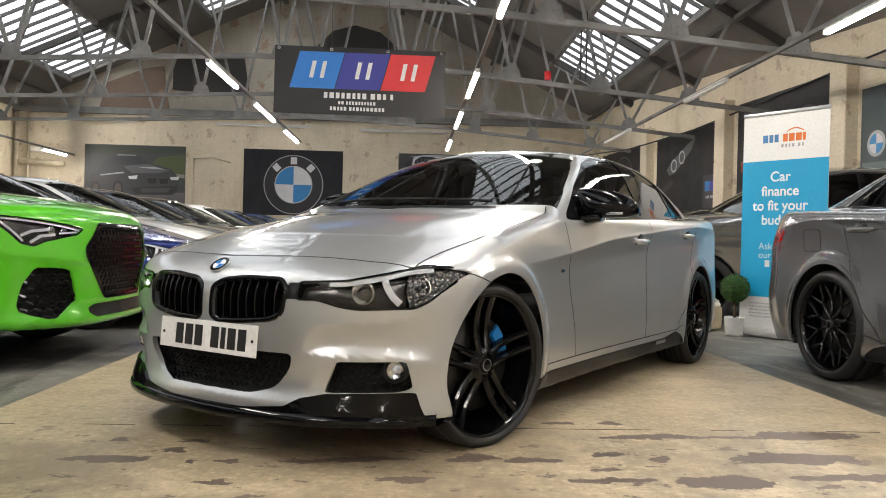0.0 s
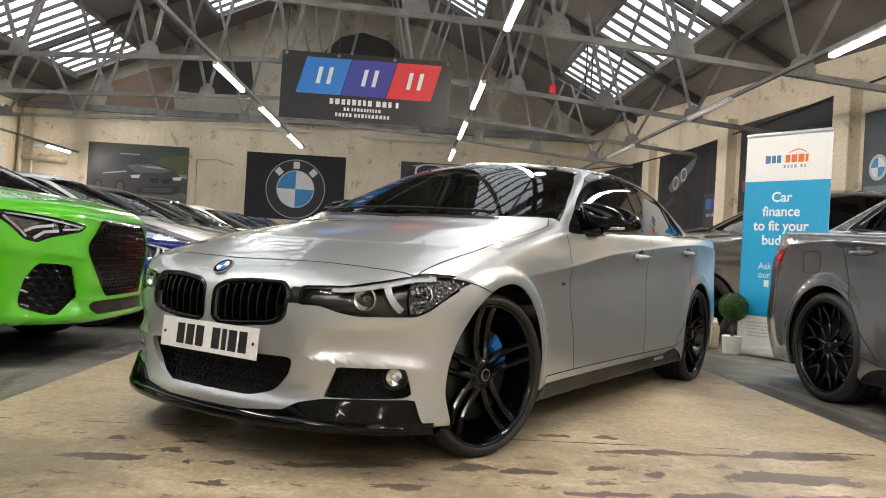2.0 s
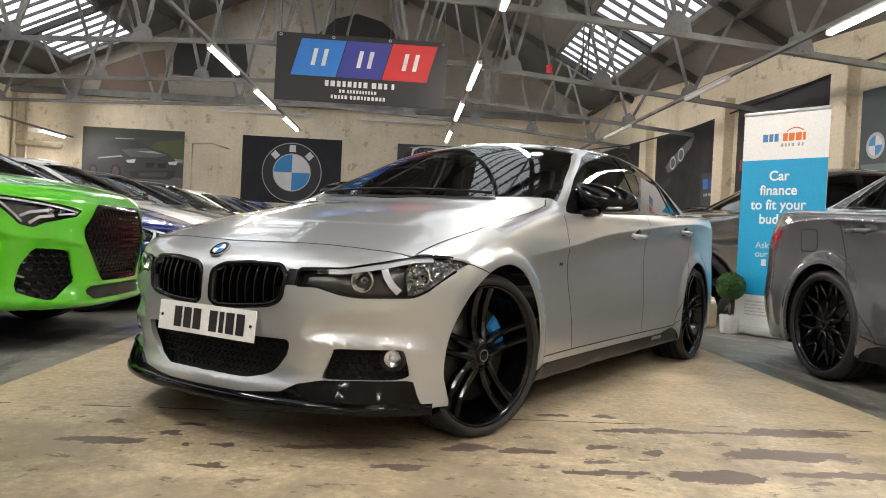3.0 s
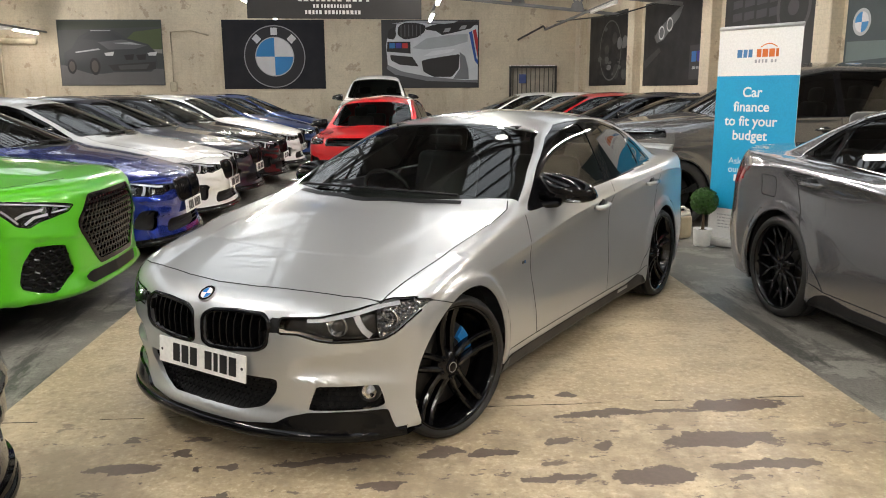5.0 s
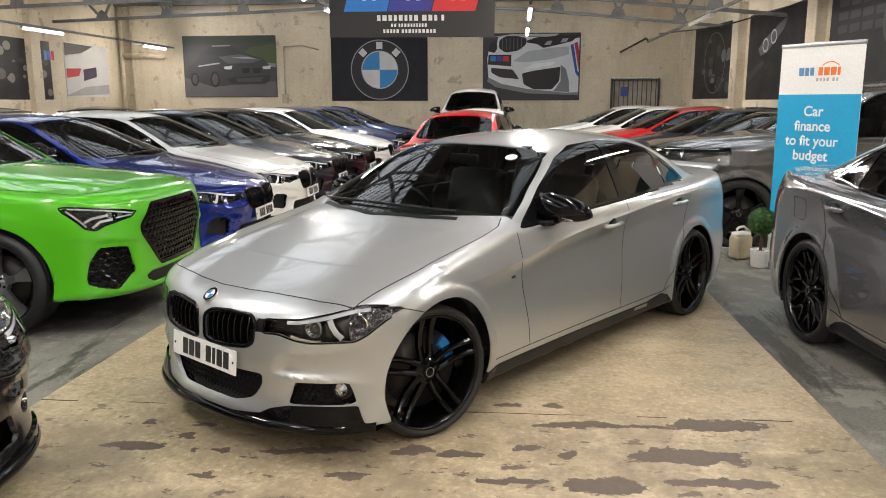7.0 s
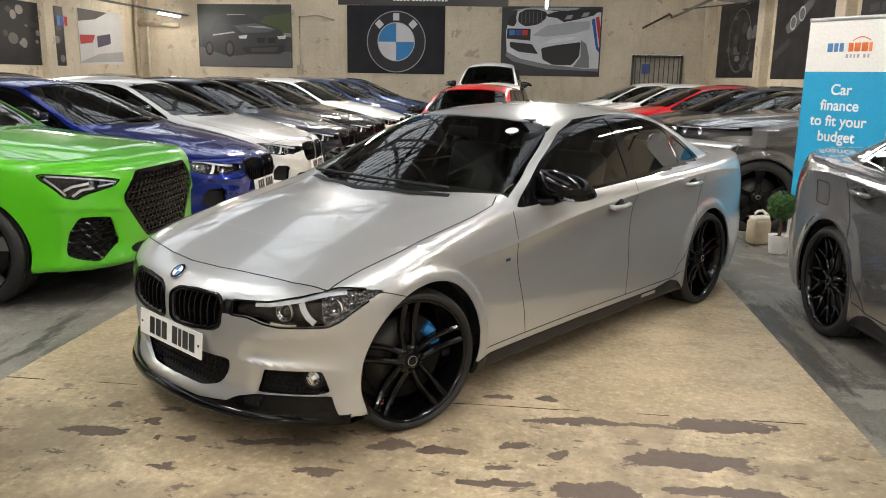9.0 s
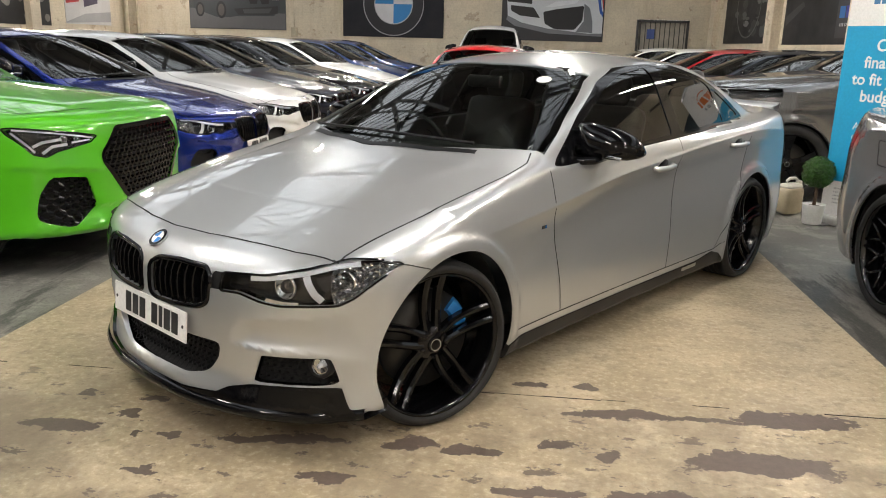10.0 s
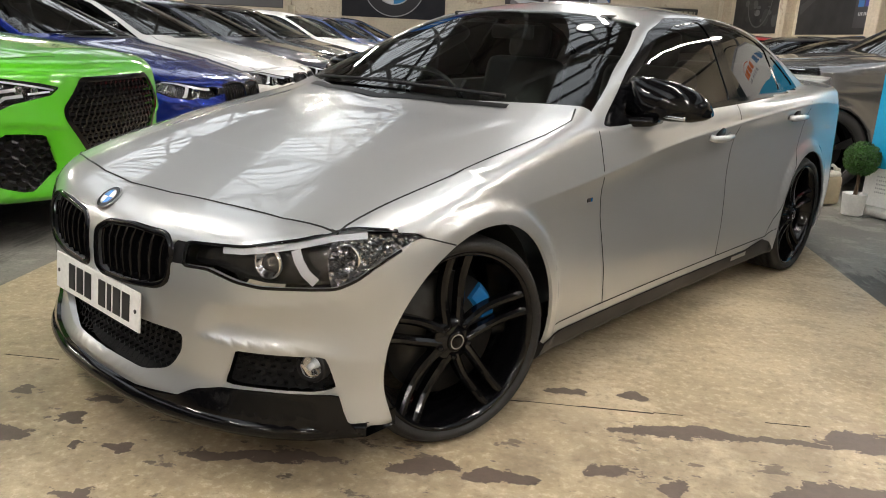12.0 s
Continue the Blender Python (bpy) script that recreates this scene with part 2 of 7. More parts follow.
def bare_floor():
    """Old grey concrete: dark traffic film, pale scuffs, oil and grit."""
    m = mat("grey_worn_concrete", (0.14, 0.135, 0.12), 0.6)
    n = Nodes(m)
    v = n.coord()
    a = n.noise(v, 0.55, 8, 0.62)
    b = n.noise(v, 2.6, 9, 0.74)
    g = n.noise(v, 60, 6, 0.7)
    grit = n.noise(v, 240, 2)
    s = n.noise(n.coord(scale=(2.6, 0.5, 1)), 1.3, 8, 0.7)
    c = n.mix(n.ramp(a, [(0.42, 0.0), (0.58, 1.0)]), (0.115, 0.110, 0.098), (0.25, 0.242, 0.212))
    c = n.mix(n.ramp(b, [(0.51, 0.0), (0.58, 0.7)]), c, (0.34, 0.33, 0.29))
    c = n.mix(n.ramp(s, [(0.52, 0.0), (0.58, 0.8)]), c, (0.042, 0.040, 0.037))
    c = n.mix(n.ramp(g, [(0.38, 0.35), (0.49, 0.0)]), c, (0.050, 0.048, 0.043))
    c = n.mix(n.ramp(g, [(0.53, 0.0), (0.63, 0.25)]), c, (0.30, 0.285, 0.25))
    c = n.mix(n.ramp(grit, [(0.35, 0.15), (0.6, 0.0)]), c, (0.05, 0.048, 0.044))
    n.color(c)
    n.rough(n.ramp(a, [(0.3, 0.30), (0.7, 0.62)]))
    n.bump(n.math("ADD", b, n.math("MULTIPLY", g, 0.5)), 0.35, 0.006)
    return m


FLOOR_GREY = bare_floor()


def sand_floor():
    """Sand-coloured floor paint: cloudy with grime, flaked off to brown concrete in ragged patches."""
    m = mat("sand_floor_paint", (0.55, 0.44, 0.27), 0.45)
    n = Nodes(m)
    v = n.coord()
    sep = n.add("ShaderNodeSeparateXYZ")
    plain = n.add("ShaderNodeSeparateXYZ")
    n.link(v, plain.inputs[0])
    a = n.noise(v, 0.8, 9, 0.62)
    cloud = n.noise(n.coord(scale=(0.8, 1.3, 1)), 1.9, 10, 0.68)
    mid = n.noise(v, 5.5, 10, 0.72)
    g = n.noise(v, 34, 8, 0.72)
    grain = n.noise(v, 190, 3, 0.6)
    flake = n.noise(n.coord(scale=(1.0, 1.5, 1)), 24.0, 9, 0.66)
    chip = n.noise(n.coord(scale=(1.0, 1.8, 1)), 6.0, 12, 0.70)
    wob = n.add("ShaderNodeTexNoise", Scale=5.0, Detail=12.0, Roughness=0.66)
    n.link(v, wob.inputs["Vector"])
    off = n.add("ShaderNodeVectorMath")
    off.operation = "MULTIPLY_ADD"
    n.link(wob.outputs["Color"], off.inputs[0])
    off.inputs[1].default_value = (0.30, 0.20, 0)
    n.link(v, off.inputs[2])
    n.link(off.outputs[0], sep.inputs[0])
    X = n.math("SUBTRACT", sep.outputs[0], 0.15)
    Y = n.math("SUBTRACT", sep.outputs[1], 0.10)
    worn_mask = None
    for cx, cy, rx, ry in PATCHES:
        dx = n.math("MULTIPLY", n.math("SUBTRACT", X, cx), 1 / rx)
        dy = n.math("MULTIPLY", n.math("SUBTRACT", n.math("SUBTRACT", Y, cy), n.math("MULTIPLY", n.math("SUBTRACT", X, cx), 0.06)), 1 / ry)
        d = n.math("ADD", n.math("MULTIPLY", dx, dx), n.math("MULTIPLY", dy, dy))
        k = n.math("SUBTRACT", 1.0, n.math("MULTIPLY", d, 0.62))
        worn_mask = k if worn_mask is None else n.math("MAXIMUM", worn_mask, k)
    # the end of the strip in front of the joint is worn the most
    near = n.math("MULTIPLY", n.math("SUBTRACT", 1.15, plain.outputs[1]), 1.6, clamp=True)
    rag = n.math("ADD", n.math("MULTIPLY", flake, 1.1), n.math("MULTIPLY", mid, 1.1))
    wm = n.math("SUBTRACT", worn_mask, n.math("SUBTRACT", rag, 0.72))
    wm = n.ramp(wm, [(0.0, 0.0), (0.05, 1.0)])
    loose = n.math("MULTIPLY", n.ramp(chip, [(0.59, 0.0), (0.605, 1.0)]), near)
    wm = n.math("MAXIMUM", wm, n.math("MULTIPLY", loose, 0.9))
    c = n.mix(n.ramp(a, [(0.40, 0.0), (0.60, 1.0)]), (0.37, 0.297, 0.187), (0.53, 0.435, 0.292))
    c = n.mix(n.ramp(cloud, [(0.50, 0.0), (0.62, 0.55)]), c, (0.33, 0.26, 0.165))
    c = n.mix(n.ramp(cloud, [(0.36, 0.6), (0.46, 0.0)]), c, (0.62, 0.53, 0.38))
    c = n.mix(n.ramp(mid, [(0.52, 0.0), (0.60, 0.55)]), c, (0.30, 0.235, 0.147))
    c = n.mix(n.ramp(g, [(0.36, 0.62), (0.45, 0.0)]), c, (0.22, 0.17, 0.11))
    c = n.mix(n.ramp(g, [(0.53, 0.0), (0.61, 0.42)]), c, (0.70, 0.61, 0.45))
    c = n.mix(n.ramp(grain, [(0.40, 0.14), (0.55, 0.0)]), c, (0.26, 0.20, 0.13))
    film = n.math("MULTIPLY", n.ramp(n.noise(v, 1.7, 10, 0.70), [(0.44, 0.0), (0.58, 0.8)]), near)
    c = n.mix(film, c, (0.22, 0.175, 0.12))
    brown = n.mix(g, (0.075, 0.055, 0.045), (0.155, 0.115, 0.092))
    c = n.mix(wm, c, brown)
    n.color(c)
    n.rough(n.ramp(a, [(0.3, 0.36), (0.7, 0.55)]))
    n.bump(n.math("ADD", n.math("MULTIPLY", wm, -0.7), n.math("MULTIPLY", g, 0.45)), 0.4, 0.004)
    return m


# worn-through patches of the floor paint: centre and half-size in metres
PATCHES = [
    (1.73, 0.76, 0.25, 0.040), (2.05, 0.78, 0.14, 0.025), (2.38, 0.83, 0.26, 0.065), (2.15, 0.48, 0.25, 0.085), (1.78, 0.18, 0.17, 0.080), (2.29, 0.24, 0.25, 0.045),
    (1.39, 0.19, 0.14, 0.030), (1.16, 0.42, 0.12, 0.040), (1.65, 0.44, 0.05, 0.045), (-0.32, 0.36, 0.14, 0.060), (-0.13, 0.48, 0.045, 0.045), (0.09, 0.36, 0.04, 0.026),
    (-0.02, 0.35, 0.02, 0.025), (0.48, 0.38, 0.26, 0.030), (1.36, 1.00, 0.06, 0.030), (1.60, 1.03, 0.06, 0.035), (-0.36, 0.64, 0.05, 0.030), (-0.09, 0.64, 0.06, 0.020),
    (1.47, 0.49, 0.035, 0.030), (0.95, 0.44, 0.10, 0.040), (0.72, 0.16, 0.10, 0.025), (0.10, 0.12, 0.06, 0.020),
]
FLOOR_SAND = sand_floor()
TUBE_GLOW = mat("lit_tube", (1, 1, 1), 0.4, emit=(1.0, 0.925, 0.84), strength=TUBE)
TUBE_OFF = mat("unlit_tube", (0.62, 0.62, 0.60), 0.35)
LAMP_BODY = worn("white_lamp_tray", (0.60, 0.60, 0.57), 0.5, 0.0, 0.15)
VINYL_BLACK = worn("black_banner_vinyl", (0.018, 0.018, 0.020), 0.38, 0.0, 0.2, 1.4, 0.3, 25)
FABRIC_BLACK = worn("black_flag_cloth", (0.012, 0.012, 0.017), 0.8, 0.0, 0.2, 1.4)
PRINT = {}


def ink(r, g, b):
    key = (r, g, b)
    if key not in PRINT:
        PRINT[key] = worn("print_%d_%d_%d" % (r * 99, g * 99, b * 99), key, 0.5, 0.0, 0.10, 2.0)
    return PRINT[key]


CYAN = worn("cyan_banner_film", (0.008, 0.33, 0.60), 0.42, 0.0, 0.04, 1.0)
BANNER_WHITE = worn("white_banner_film", (0.78, 0.78, 0.77), 0.42, 0.0, 0.03, 1.0)
LEAF = worn("clipped_leaf", (0.035, 0.11, 0.012), 0.5, 0.0, 0.5, 18)
BARK = worn("brown_stem", (0.10, 0.06, 0.035), 0.8, 0.0, 0.3, 20, 0.3)
POT_WHITE = worn("white_glazed_pot", (0.72, 0.72, 0.70), 0.3, 0.0, 0.06)
SOIL = worn("dark_soil", (0.03, 0.022, 0.015), 0.95, 0.0, 0.4, 30, 0.5)
CAN_BEIGE = worn("beige_can_plastic", (0.42, 0.36, 0.25), 0.45, 0.0, 0.2, 6)
CAN_WHITE = worn("white_can_plastic", (0.66, 0.64, 0.58), 0.45, 0.0, 0.1, 6)

# ---- geometry helpers ----
def empty(name, m=None):
    ob = new(name)
    ob.empty_display_size = 0.1
    if m is not None:
        ob.matrix_world = m
    return ob


def shaded(me, normals=None, smooth=True):
    if smooth:
        me.polygons.foreach_set("use_smooth", [True] * len(me.polygons))
    if normals is not None:
        me.normals_split_custom_set_from_vertices(normals)
    me.update()
    return me


def part(name, geo, material, parent=None, label="", smooth=False, m=None):
    """Links one mesh as a part of its parent."""
    me = bpy.data.meshes.new(name)
    me.from_pydata([tuple(v) for v in geo.v], [], geo.f)
    me.validate()
    me.materials.append(material)
    shaded(me, None, smooth)
    ob = new(name, me)
    if parent is not None:
        ob.parent = parent
    if m is not None:
        ob.matrix_local = m
    if label:
        ob["label"] = label
    return ob


class Geo:
    """Points and faces of one mesh in the making."""

    def __init__(self):
        self.v, self.f = [], []

    def add(self, v, f, m=None):
        k = len(self.v)
        self.v += [tuple(m @ Vector(p)) for p in v] if m is not None else [tuple(p) for p in v]
        self.f += [tuple(k + i for i in q) for q in f]
        return self

    def box(self, c, s, m=None, bev=0.0):
        hx, hy, hz = s[0] / 2, s[1] / 2, s[2] / 2
        if not bev:
            v = [(c[0] + sx * hx, c[1] + sy * hy, c[2] + sz * hz) for sx in (-1, 1) for sy in (-1, 1) for sz in (-1, 1)]
            return self.add(v, [(0, 1, 3, 2), (4, 6, 7, 5), (0, 4, 5, 1), (2, 3, 7, 6), (0, 2, 6, 4), (1, 5, 7, 3)], m)
        b = min(bev, hx * 0.9, hy * 0.9, hz * 0.9)
        bm = bmesh.new()
        bmesh.ops.create_cube(bm, size=1.0, matrix=Matrix.Diagonal((s[0], s[1], s[2], 1)))
        bmesh.ops.bevel(bm, geom=bm.edges[:], offset=b, segments=2, profile=0.5, affect="EDGES")
        v = [(c[0] + p.co.x, c[1] + p.co.y, c[2] + p.co.z) for p in bm.verts]
        f = [tuple(p.index for p in q.verts) for q in bm.faces]
        bm.free()
        return self.add(v, f, m)

    def lathe(self, prof, n=32, m=None, closed=False):
        """prof: (radius, place along local y)."""
        v, f = [], []
        k = len(prof)
        for i in range(n):
            a = 2 * math.pi * i / n
            v += [(r * math.cos(a), y, r * math.sin(a)) for r, y in prof]
        for i in range(n):
            j = (i + 1) % n
            for q in range(k if closed else k - 1):
                w = (q + 1) % k
                f.append((i * k + q, i * k + w, j * k + w, j * k + q))
        return self.add(v, f, m)

    def tube(self, pts, r, n=8, m=None, caps=True):
        pts = [Vector(p) for p in pts]
        v, f = [], []
        up = Vector((0, 0, 1))
        for i, p in enumerate(pts):
            d = (pts[min(i + 1, len(pts) - 1)] - pts[max(i - 1, 0)]).normalized()
            a = d.cross(up if abs(d.z) < 0.95 else Vector((1, 0, 0))).normalized()
            b = a.cross(d)
            rr = r[i] if isinstance(r, (list, tuple)) else r
            v += [tuple(p + rr * (a * math.cos(2 * math.pi * k / n) + b * math.sin(2 * math.pi * k / n))) for k in range(n)]
        for i in range(len(pts) - 1):
            for k in range(n):
                j = (k + 1) % n
                f.append((i * n + k, i * n + j, i * n + n + j, i * n + n + k))
        if caps:
            f.append(tuple(range(n))[::-1])
            f.append(tuple(range((len(pts) - 1) * n, len(pts) * n)))
        return self.add(v, f, m)

    def prism(self, poly, d0, d1, m=None):
        """poly in the local x, z plane, drawn out along local y from d0 to d1."""
        k = len(poly)
        v = [(p[0], d0, p[1]) for p in poly] + [(p[0], d1, p[1]) for p in poly]
        f = [tuple(range(k)), tuple(range(2 * k - 1, k - 1, -1))]
        f += [(i, i + k, (i + 1) % k + k, (i + 1) % k) for i in range(k)]
        return self.add(v, f, m)

    def beam(self, a, b, w, h, m=None):
        """A square-edged bar from a to b."""
        a, b = Vector(a), Vector(b)
        d = (b - a).normalized()
        s = d.cross(Vector((0, 1, 0)) if abs(d.y) < 0.9 else Vector((0, 0, 1))).normalized()
        u = s.cross(d)
        v = [tuple(p + s * i * h / 2 + u * j * w / 2) for p in (a, b) for i, j in ((-1, -1), (1, -1), (1, 1), (-1, 1))]
        return self.add(v, [(3, 2, 1, 0), (4, 5, 6, 7), (0, 1, 5, 4), (1, 2, 6, 5), (2, 3, 7, 6), (3, 0, 4, 7)], m)

    def angle(self, a, b, leg=0.07, t=0.009):
        """An angle-iron bar from a to b: two thin legs at right angles."""
        a, b = Vector(a), Vector(b)
        d = (b - a).normalized()
        s = d.cross(Vector((0, 1, 0)) if abs(d.y) < 0.9 else Vector((0, 0, 1))).normalized()
        u = s.cross(d)
        sec = ((0, 0), (leg, 0), (leg, t), (t, t), (t, leg), (0, leg))
        v = [tuple(p + s * (i - leg / 2) + u * j) for p in (a, b) for i, j in sec]
        f = [tuple(range(5, -1, -1)), tuple(range(6, 12))] + [(i, (i + 1) % 6, (i + 1) % 6 + 6, i + 6) for i in range(6)]
        return self.add(v, f)


def curve(pairs):
    """A smooth monotone curve through (x, y) pairs, as a function of arrays."""
    pairs = sorted(pairs)
    xs = np.array([p[0] for p in pairs], float)
    ys = np.array([p[1] for p in pairs], float)
    h = np.diff(xs)
    d = np.diff(ys) / h
    m = np.zeros_like(xs)
    for i in range(1, len(xs) - 1):
        if d[i - 1] * d[i] > 0:
            w1, w2 = 2 * h[i] + h[i - 1], h[i] + 2 * h[i - 1]
            m[i] = (w1 + w2) / (w1 / d[i - 1] + w2 / d[i])
    m[0], m[-1] = d[0], d[-1]

    def fn(x):
        x = np.clip(np.asarray(x, float), xs[0], xs[-1])
        i = np.clip(np.searchsorted(xs, x) - 1, 0, len(h) - 1)
        t = (x - xs[i]) / h[i]
        return ((1 + 2 * t) * (1 - t) ** 2 * ys[i] + t * (1 - t) ** 2 * h[i] * m[i] + t * t * (3 - 2 * t) * ys[i + 1] + t * t * (t - 1) * h[i] * m[i + 1])

    return fn


def smax(a, b, k):
    h = np.clip(0.5 + 0.5 * (a - b) / k, 0, 1)
    return b + (a - b) * h + k * h * (1 - h)


def smin(a, b, k):
    return -smax(-a, -b, k)


def polydist(p, poly):
    """Signed distance of 2D points to a closed polygon, negative inside."""
    poly = np.array(poly, float)
    best = np.full(len(p), 1e9)
    inside = np.zeros(len(p), bool)
    for a, b in zip(poly, np.roll(poly, -1, 0)):
        e = b - a
        w = p - a
        t = np.clip((w @ e) / (e @ e), 0, 1)
        best = np.minimum(best, np.hypot(*(w - t[:, None] * e).T))
        c = (a[1] > p[:, 1]) != (b[1] > p[:, 1])
        with np.errstate(divide="ignore", invalid="ignore"):
            xc = a[0] + (p[:, 1] - a[1]) * e[0] / e[1]
        inside ^= c & (p[:, 0] < xc)
    return np.where(inside, -best, best)


def rounded(poly, r=0.02, n=4):
    """The polygon with its corners rounded off."""
    out = []
    k = len(poly)
    for i in range(k):
        p, a, b = Vector(poly[i]), Vector(poly[i - 1]), Vector(poly[(i + 1) % k])
        da, db = (a - p), (b - p)
        q = min(r, da.length * 0.45, db.length * 0.45)
        s, e = p + da.normalized() * q, p + db.normalized() * q
        for j in range(n + 1):
            t = j / n
            out.append(tuple((1 - t) ** 2 * s + 2 * t * (1 - t) * p + t * t * e))
    return out

# ---- cars ----
def sharp(low, high):
    """Two smooth curves that meet at a sharp edge."""
    a, b, x0 = curve(low), curve(high), high[0][0]
    return lambda x: np.where(np.asarray(x) < x0, a(np.minimum(x, x0)), b(np.maximum(x, x0)))


class Shell:
    """The outer skin of a car as one smooth surface, cut into its panels. Local x ahead, y to the car's left, z up; origin on the floor midway between the axles."""

    def __init__(self, s):
        self.s = s
        for key in ("W", "TOP", "CROWN", "SIDE", "NOSE", "NOSEZ", "TAIL", "TAILZ", "ROOF", "TAPER"):
            s["_" + key] = curve(s[key])
        self.scoops = [(curve(inner), y1, curve(lo), curve(hi), d) for inner, y1, lo, hi, d in s.get("scoops", ())]
        prof = s.get("PROF", [(-0.35, -0.13), (-0.12, -0.05), (0.0, -0.026), (0.1, -0.012), (0.3, -0.008), (0.5, -0.014), (0.62, -0.013), (0.68, -0.006), (0.72, 0.0), (0.78, -0.009), (0.90, -0.022), (1.0, -0.036), (1.12, -0.075), (1.4, -0.2)])
        s["_PROF"] = curve(prof)
        if "CREASE" in s:
            s["_CREASE"] = curve(s["CREASE"])
            s["_SOFT"] = curve([(-0.35, -0.13), (-0.12, -0.05), (0.0, -0.026), (0.1, -0.012), (0.3, -0.006), (0.55, -0.004), (0.72, -0.007), (0.90, -0.020), (1.0, -0.036), (1.12, -0.075), (1.4, -0.2)])
            s["_PROF"] = sharp([(-0.35, -0.13), (-0.12, -0.05), (0.0, -0.026), (0.1, -0.013), (0.25, -0.010), (0.40, -0.017), (0.52, -0.027), (0.60, -0.0285), (0.66, -0.021), (0.70, -0.008), (0.72, 0.0)],
                               [(0.72, 0.0), (0.76, -0.007), (0.82, -0.014), (0.90, -0.024), (1.0, -0.038), (1.12, -0.075), (1.4, -0.2)])
        self.mesh(s["steps"])

    def field(self, p):
        s = self.s
        x, y, z = p[:, 0], np.abs(p[:, 1]), p[:, 2]
        top_z = s["_SIDE"](x)
        zc = s["_CREASE"](x) if "CREASE" in s else s["sill"] + 0.72 * (top_z - s["sill"])
        r = np.where(z < zc, 0.72 * (z - s["sill"]) / (zc - s["sill"]), 0.72 + 0.28 * (z - zc) / np.maximum(top_z - zc, 0.035))
        flare = sum(s["flare"] * np.exp(-(((np.hypot(x - ax, z - s["hub"]) - s["arch"] - 0.01) / 0.045) ** 2)) for ax in s["axles"])
        lip = s.get("lip", 0.0)
        if lip:
            sig = lambda q, w: 1 / (1 + np.exp(-np.clip(q / w, -30, 30)))
            for ax, az, ar in s["lips"]:
                d = np.hypot(x - ax, z - az)
                flare = flare + lip * sig(ar - d, 0.005) * sig(z - az + 0.10, 0.05)
        prof = s["_PROF"](r)
        if "CREASE" in s:
            amp = np.clip((1.25 - x) / 0.9, 0, 1)
            prof = prof * amp + s["_SOFT"](r) * (1 - amp)
        side = y - (s["_W"](x) + prof + flare)
        crown = s["_CROWN"](x) * (y / 0.73) ** 2.4
        ridge = s.get("ridge", 0.007) * (1 / (1 + np.exp(-np.clip((0.60 - 0.13 * (x - 0.8) - y) / 0.012, -30, 30)))) * np.clip((x - 0.6) / 0.3, 0, 1)
        top = z - (s["_TOP"](x) - crown + ridge)
        nose = x - (s["_NOSE"](y) + s["_NOSEZ"](z))
        for (cy, cz, ry, rz, d) in s.get("dents", ()):
            nose = nose - d * np.exp(-(((y - cy) / ry) ** 2 + ((z - cz) / rz) ** 2))
        for (y0, y1, z0, z1, d, slope) in s.get("ledges", ()):
            sig = lambda q, w: 1 / (1 + np.exp(-np.clip(q / w, -30, 30)))
            nose = nose - d * sig(y - y0, 0.02) * sig(y1 - y, 0.012) * sig(z - z0 - slope * (y - y0), 0.004) * sig(z1 + slope * (y - y0) - z, 0.028)
        for inner, y1, lo, hi, d in self.scoops:
            zl, zh = lo(y), hi(y)
            u = np.clip((z - zl) / (zh - zl), 0, 1)
            w = np.clip((y - inner(z)) / 0.07, 0, 1) * np.clip((y1 - y) / 0.12, 0, 1)
            nose = nose + d * (w * w * (3 - 2 * w)) * np.sin(math.pi * u) * (1.25 - 0.5 * u)
        tail = (s["_TAIL"](y) + s["_TAILZ"](z)) - x
        low = s["floor"] - z
        f = smax(side, top, s["edge"])
        f = smax(f, nose, 0.035)
        f = smax(f, tail, 0.05)
        f = smax(f, low, 0.02)
        yg = s["cab_y"] - s["cab_lean"] * (z - s["cab_z"]) - s["_TAPER"](x)
        cab = smax(y - yg, z - (s["_ROOF"](x) - 0.05 * (y / 0.5) ** 2), 0.09)
        (x0, z0), (x1, z1) = s["screen"]
        n = math.hypot(x1 - x0, z1 - z0)
        ws = ((x - (x0 - s["screen_bow"] * y * y)) * (z1 - z0) - (z - z0) * (x1 - x0)) / n
        cab = smax(cab, ws, 0.035)
        (x0, z0), (x1, z1) = s["rear"]
        n = math.hypot(x1 - x0, z1 - z0)
        rw = -((x - (x0 + s["rear_bow"] * y * y)) * (z1 - z0) - (z - z0) * (x1 - x0)) / n
        cab = smax(cab, rw, 0.05)
        cab = smax(cab, s["cab_z"] - 0.025 - z, 0.015)
        return smin(f, cab, 0.018)

    def grad(self, p):
        e = 2e-3
        g = np.stack([self.field(p + d) - self.field(p - d) for d in np.eye(3) * e], 1)
        return g / np.maximum(np.linalg.norm(g, axis=1), 1e-9)[:, None]

    def along(self, o, d, far=3.0):
        """The first crossing from outside of the rays o + t d, found from afar inwards."""
        n = len(o)
        lo, hi = np.zeros(n), np.full(n, far)
        ts = np.linspace(0, far, 45)
        done = np.zeros(n, bool)
        for t in ts:
            out = (self.field(o + d * t) > 0) & ~done
            hi[out] = t
            lo[out] = max(0, t - far / 44)
            done |= out
        for _ in range(15):
            mid = (lo + hi) / 2
            out = self.field(o + d * mid[:, None]) > 0
            hi = np.where(out, mid, hi)
            lo = np.where(out, lo, mid)
        return o + d * hi[:, None]

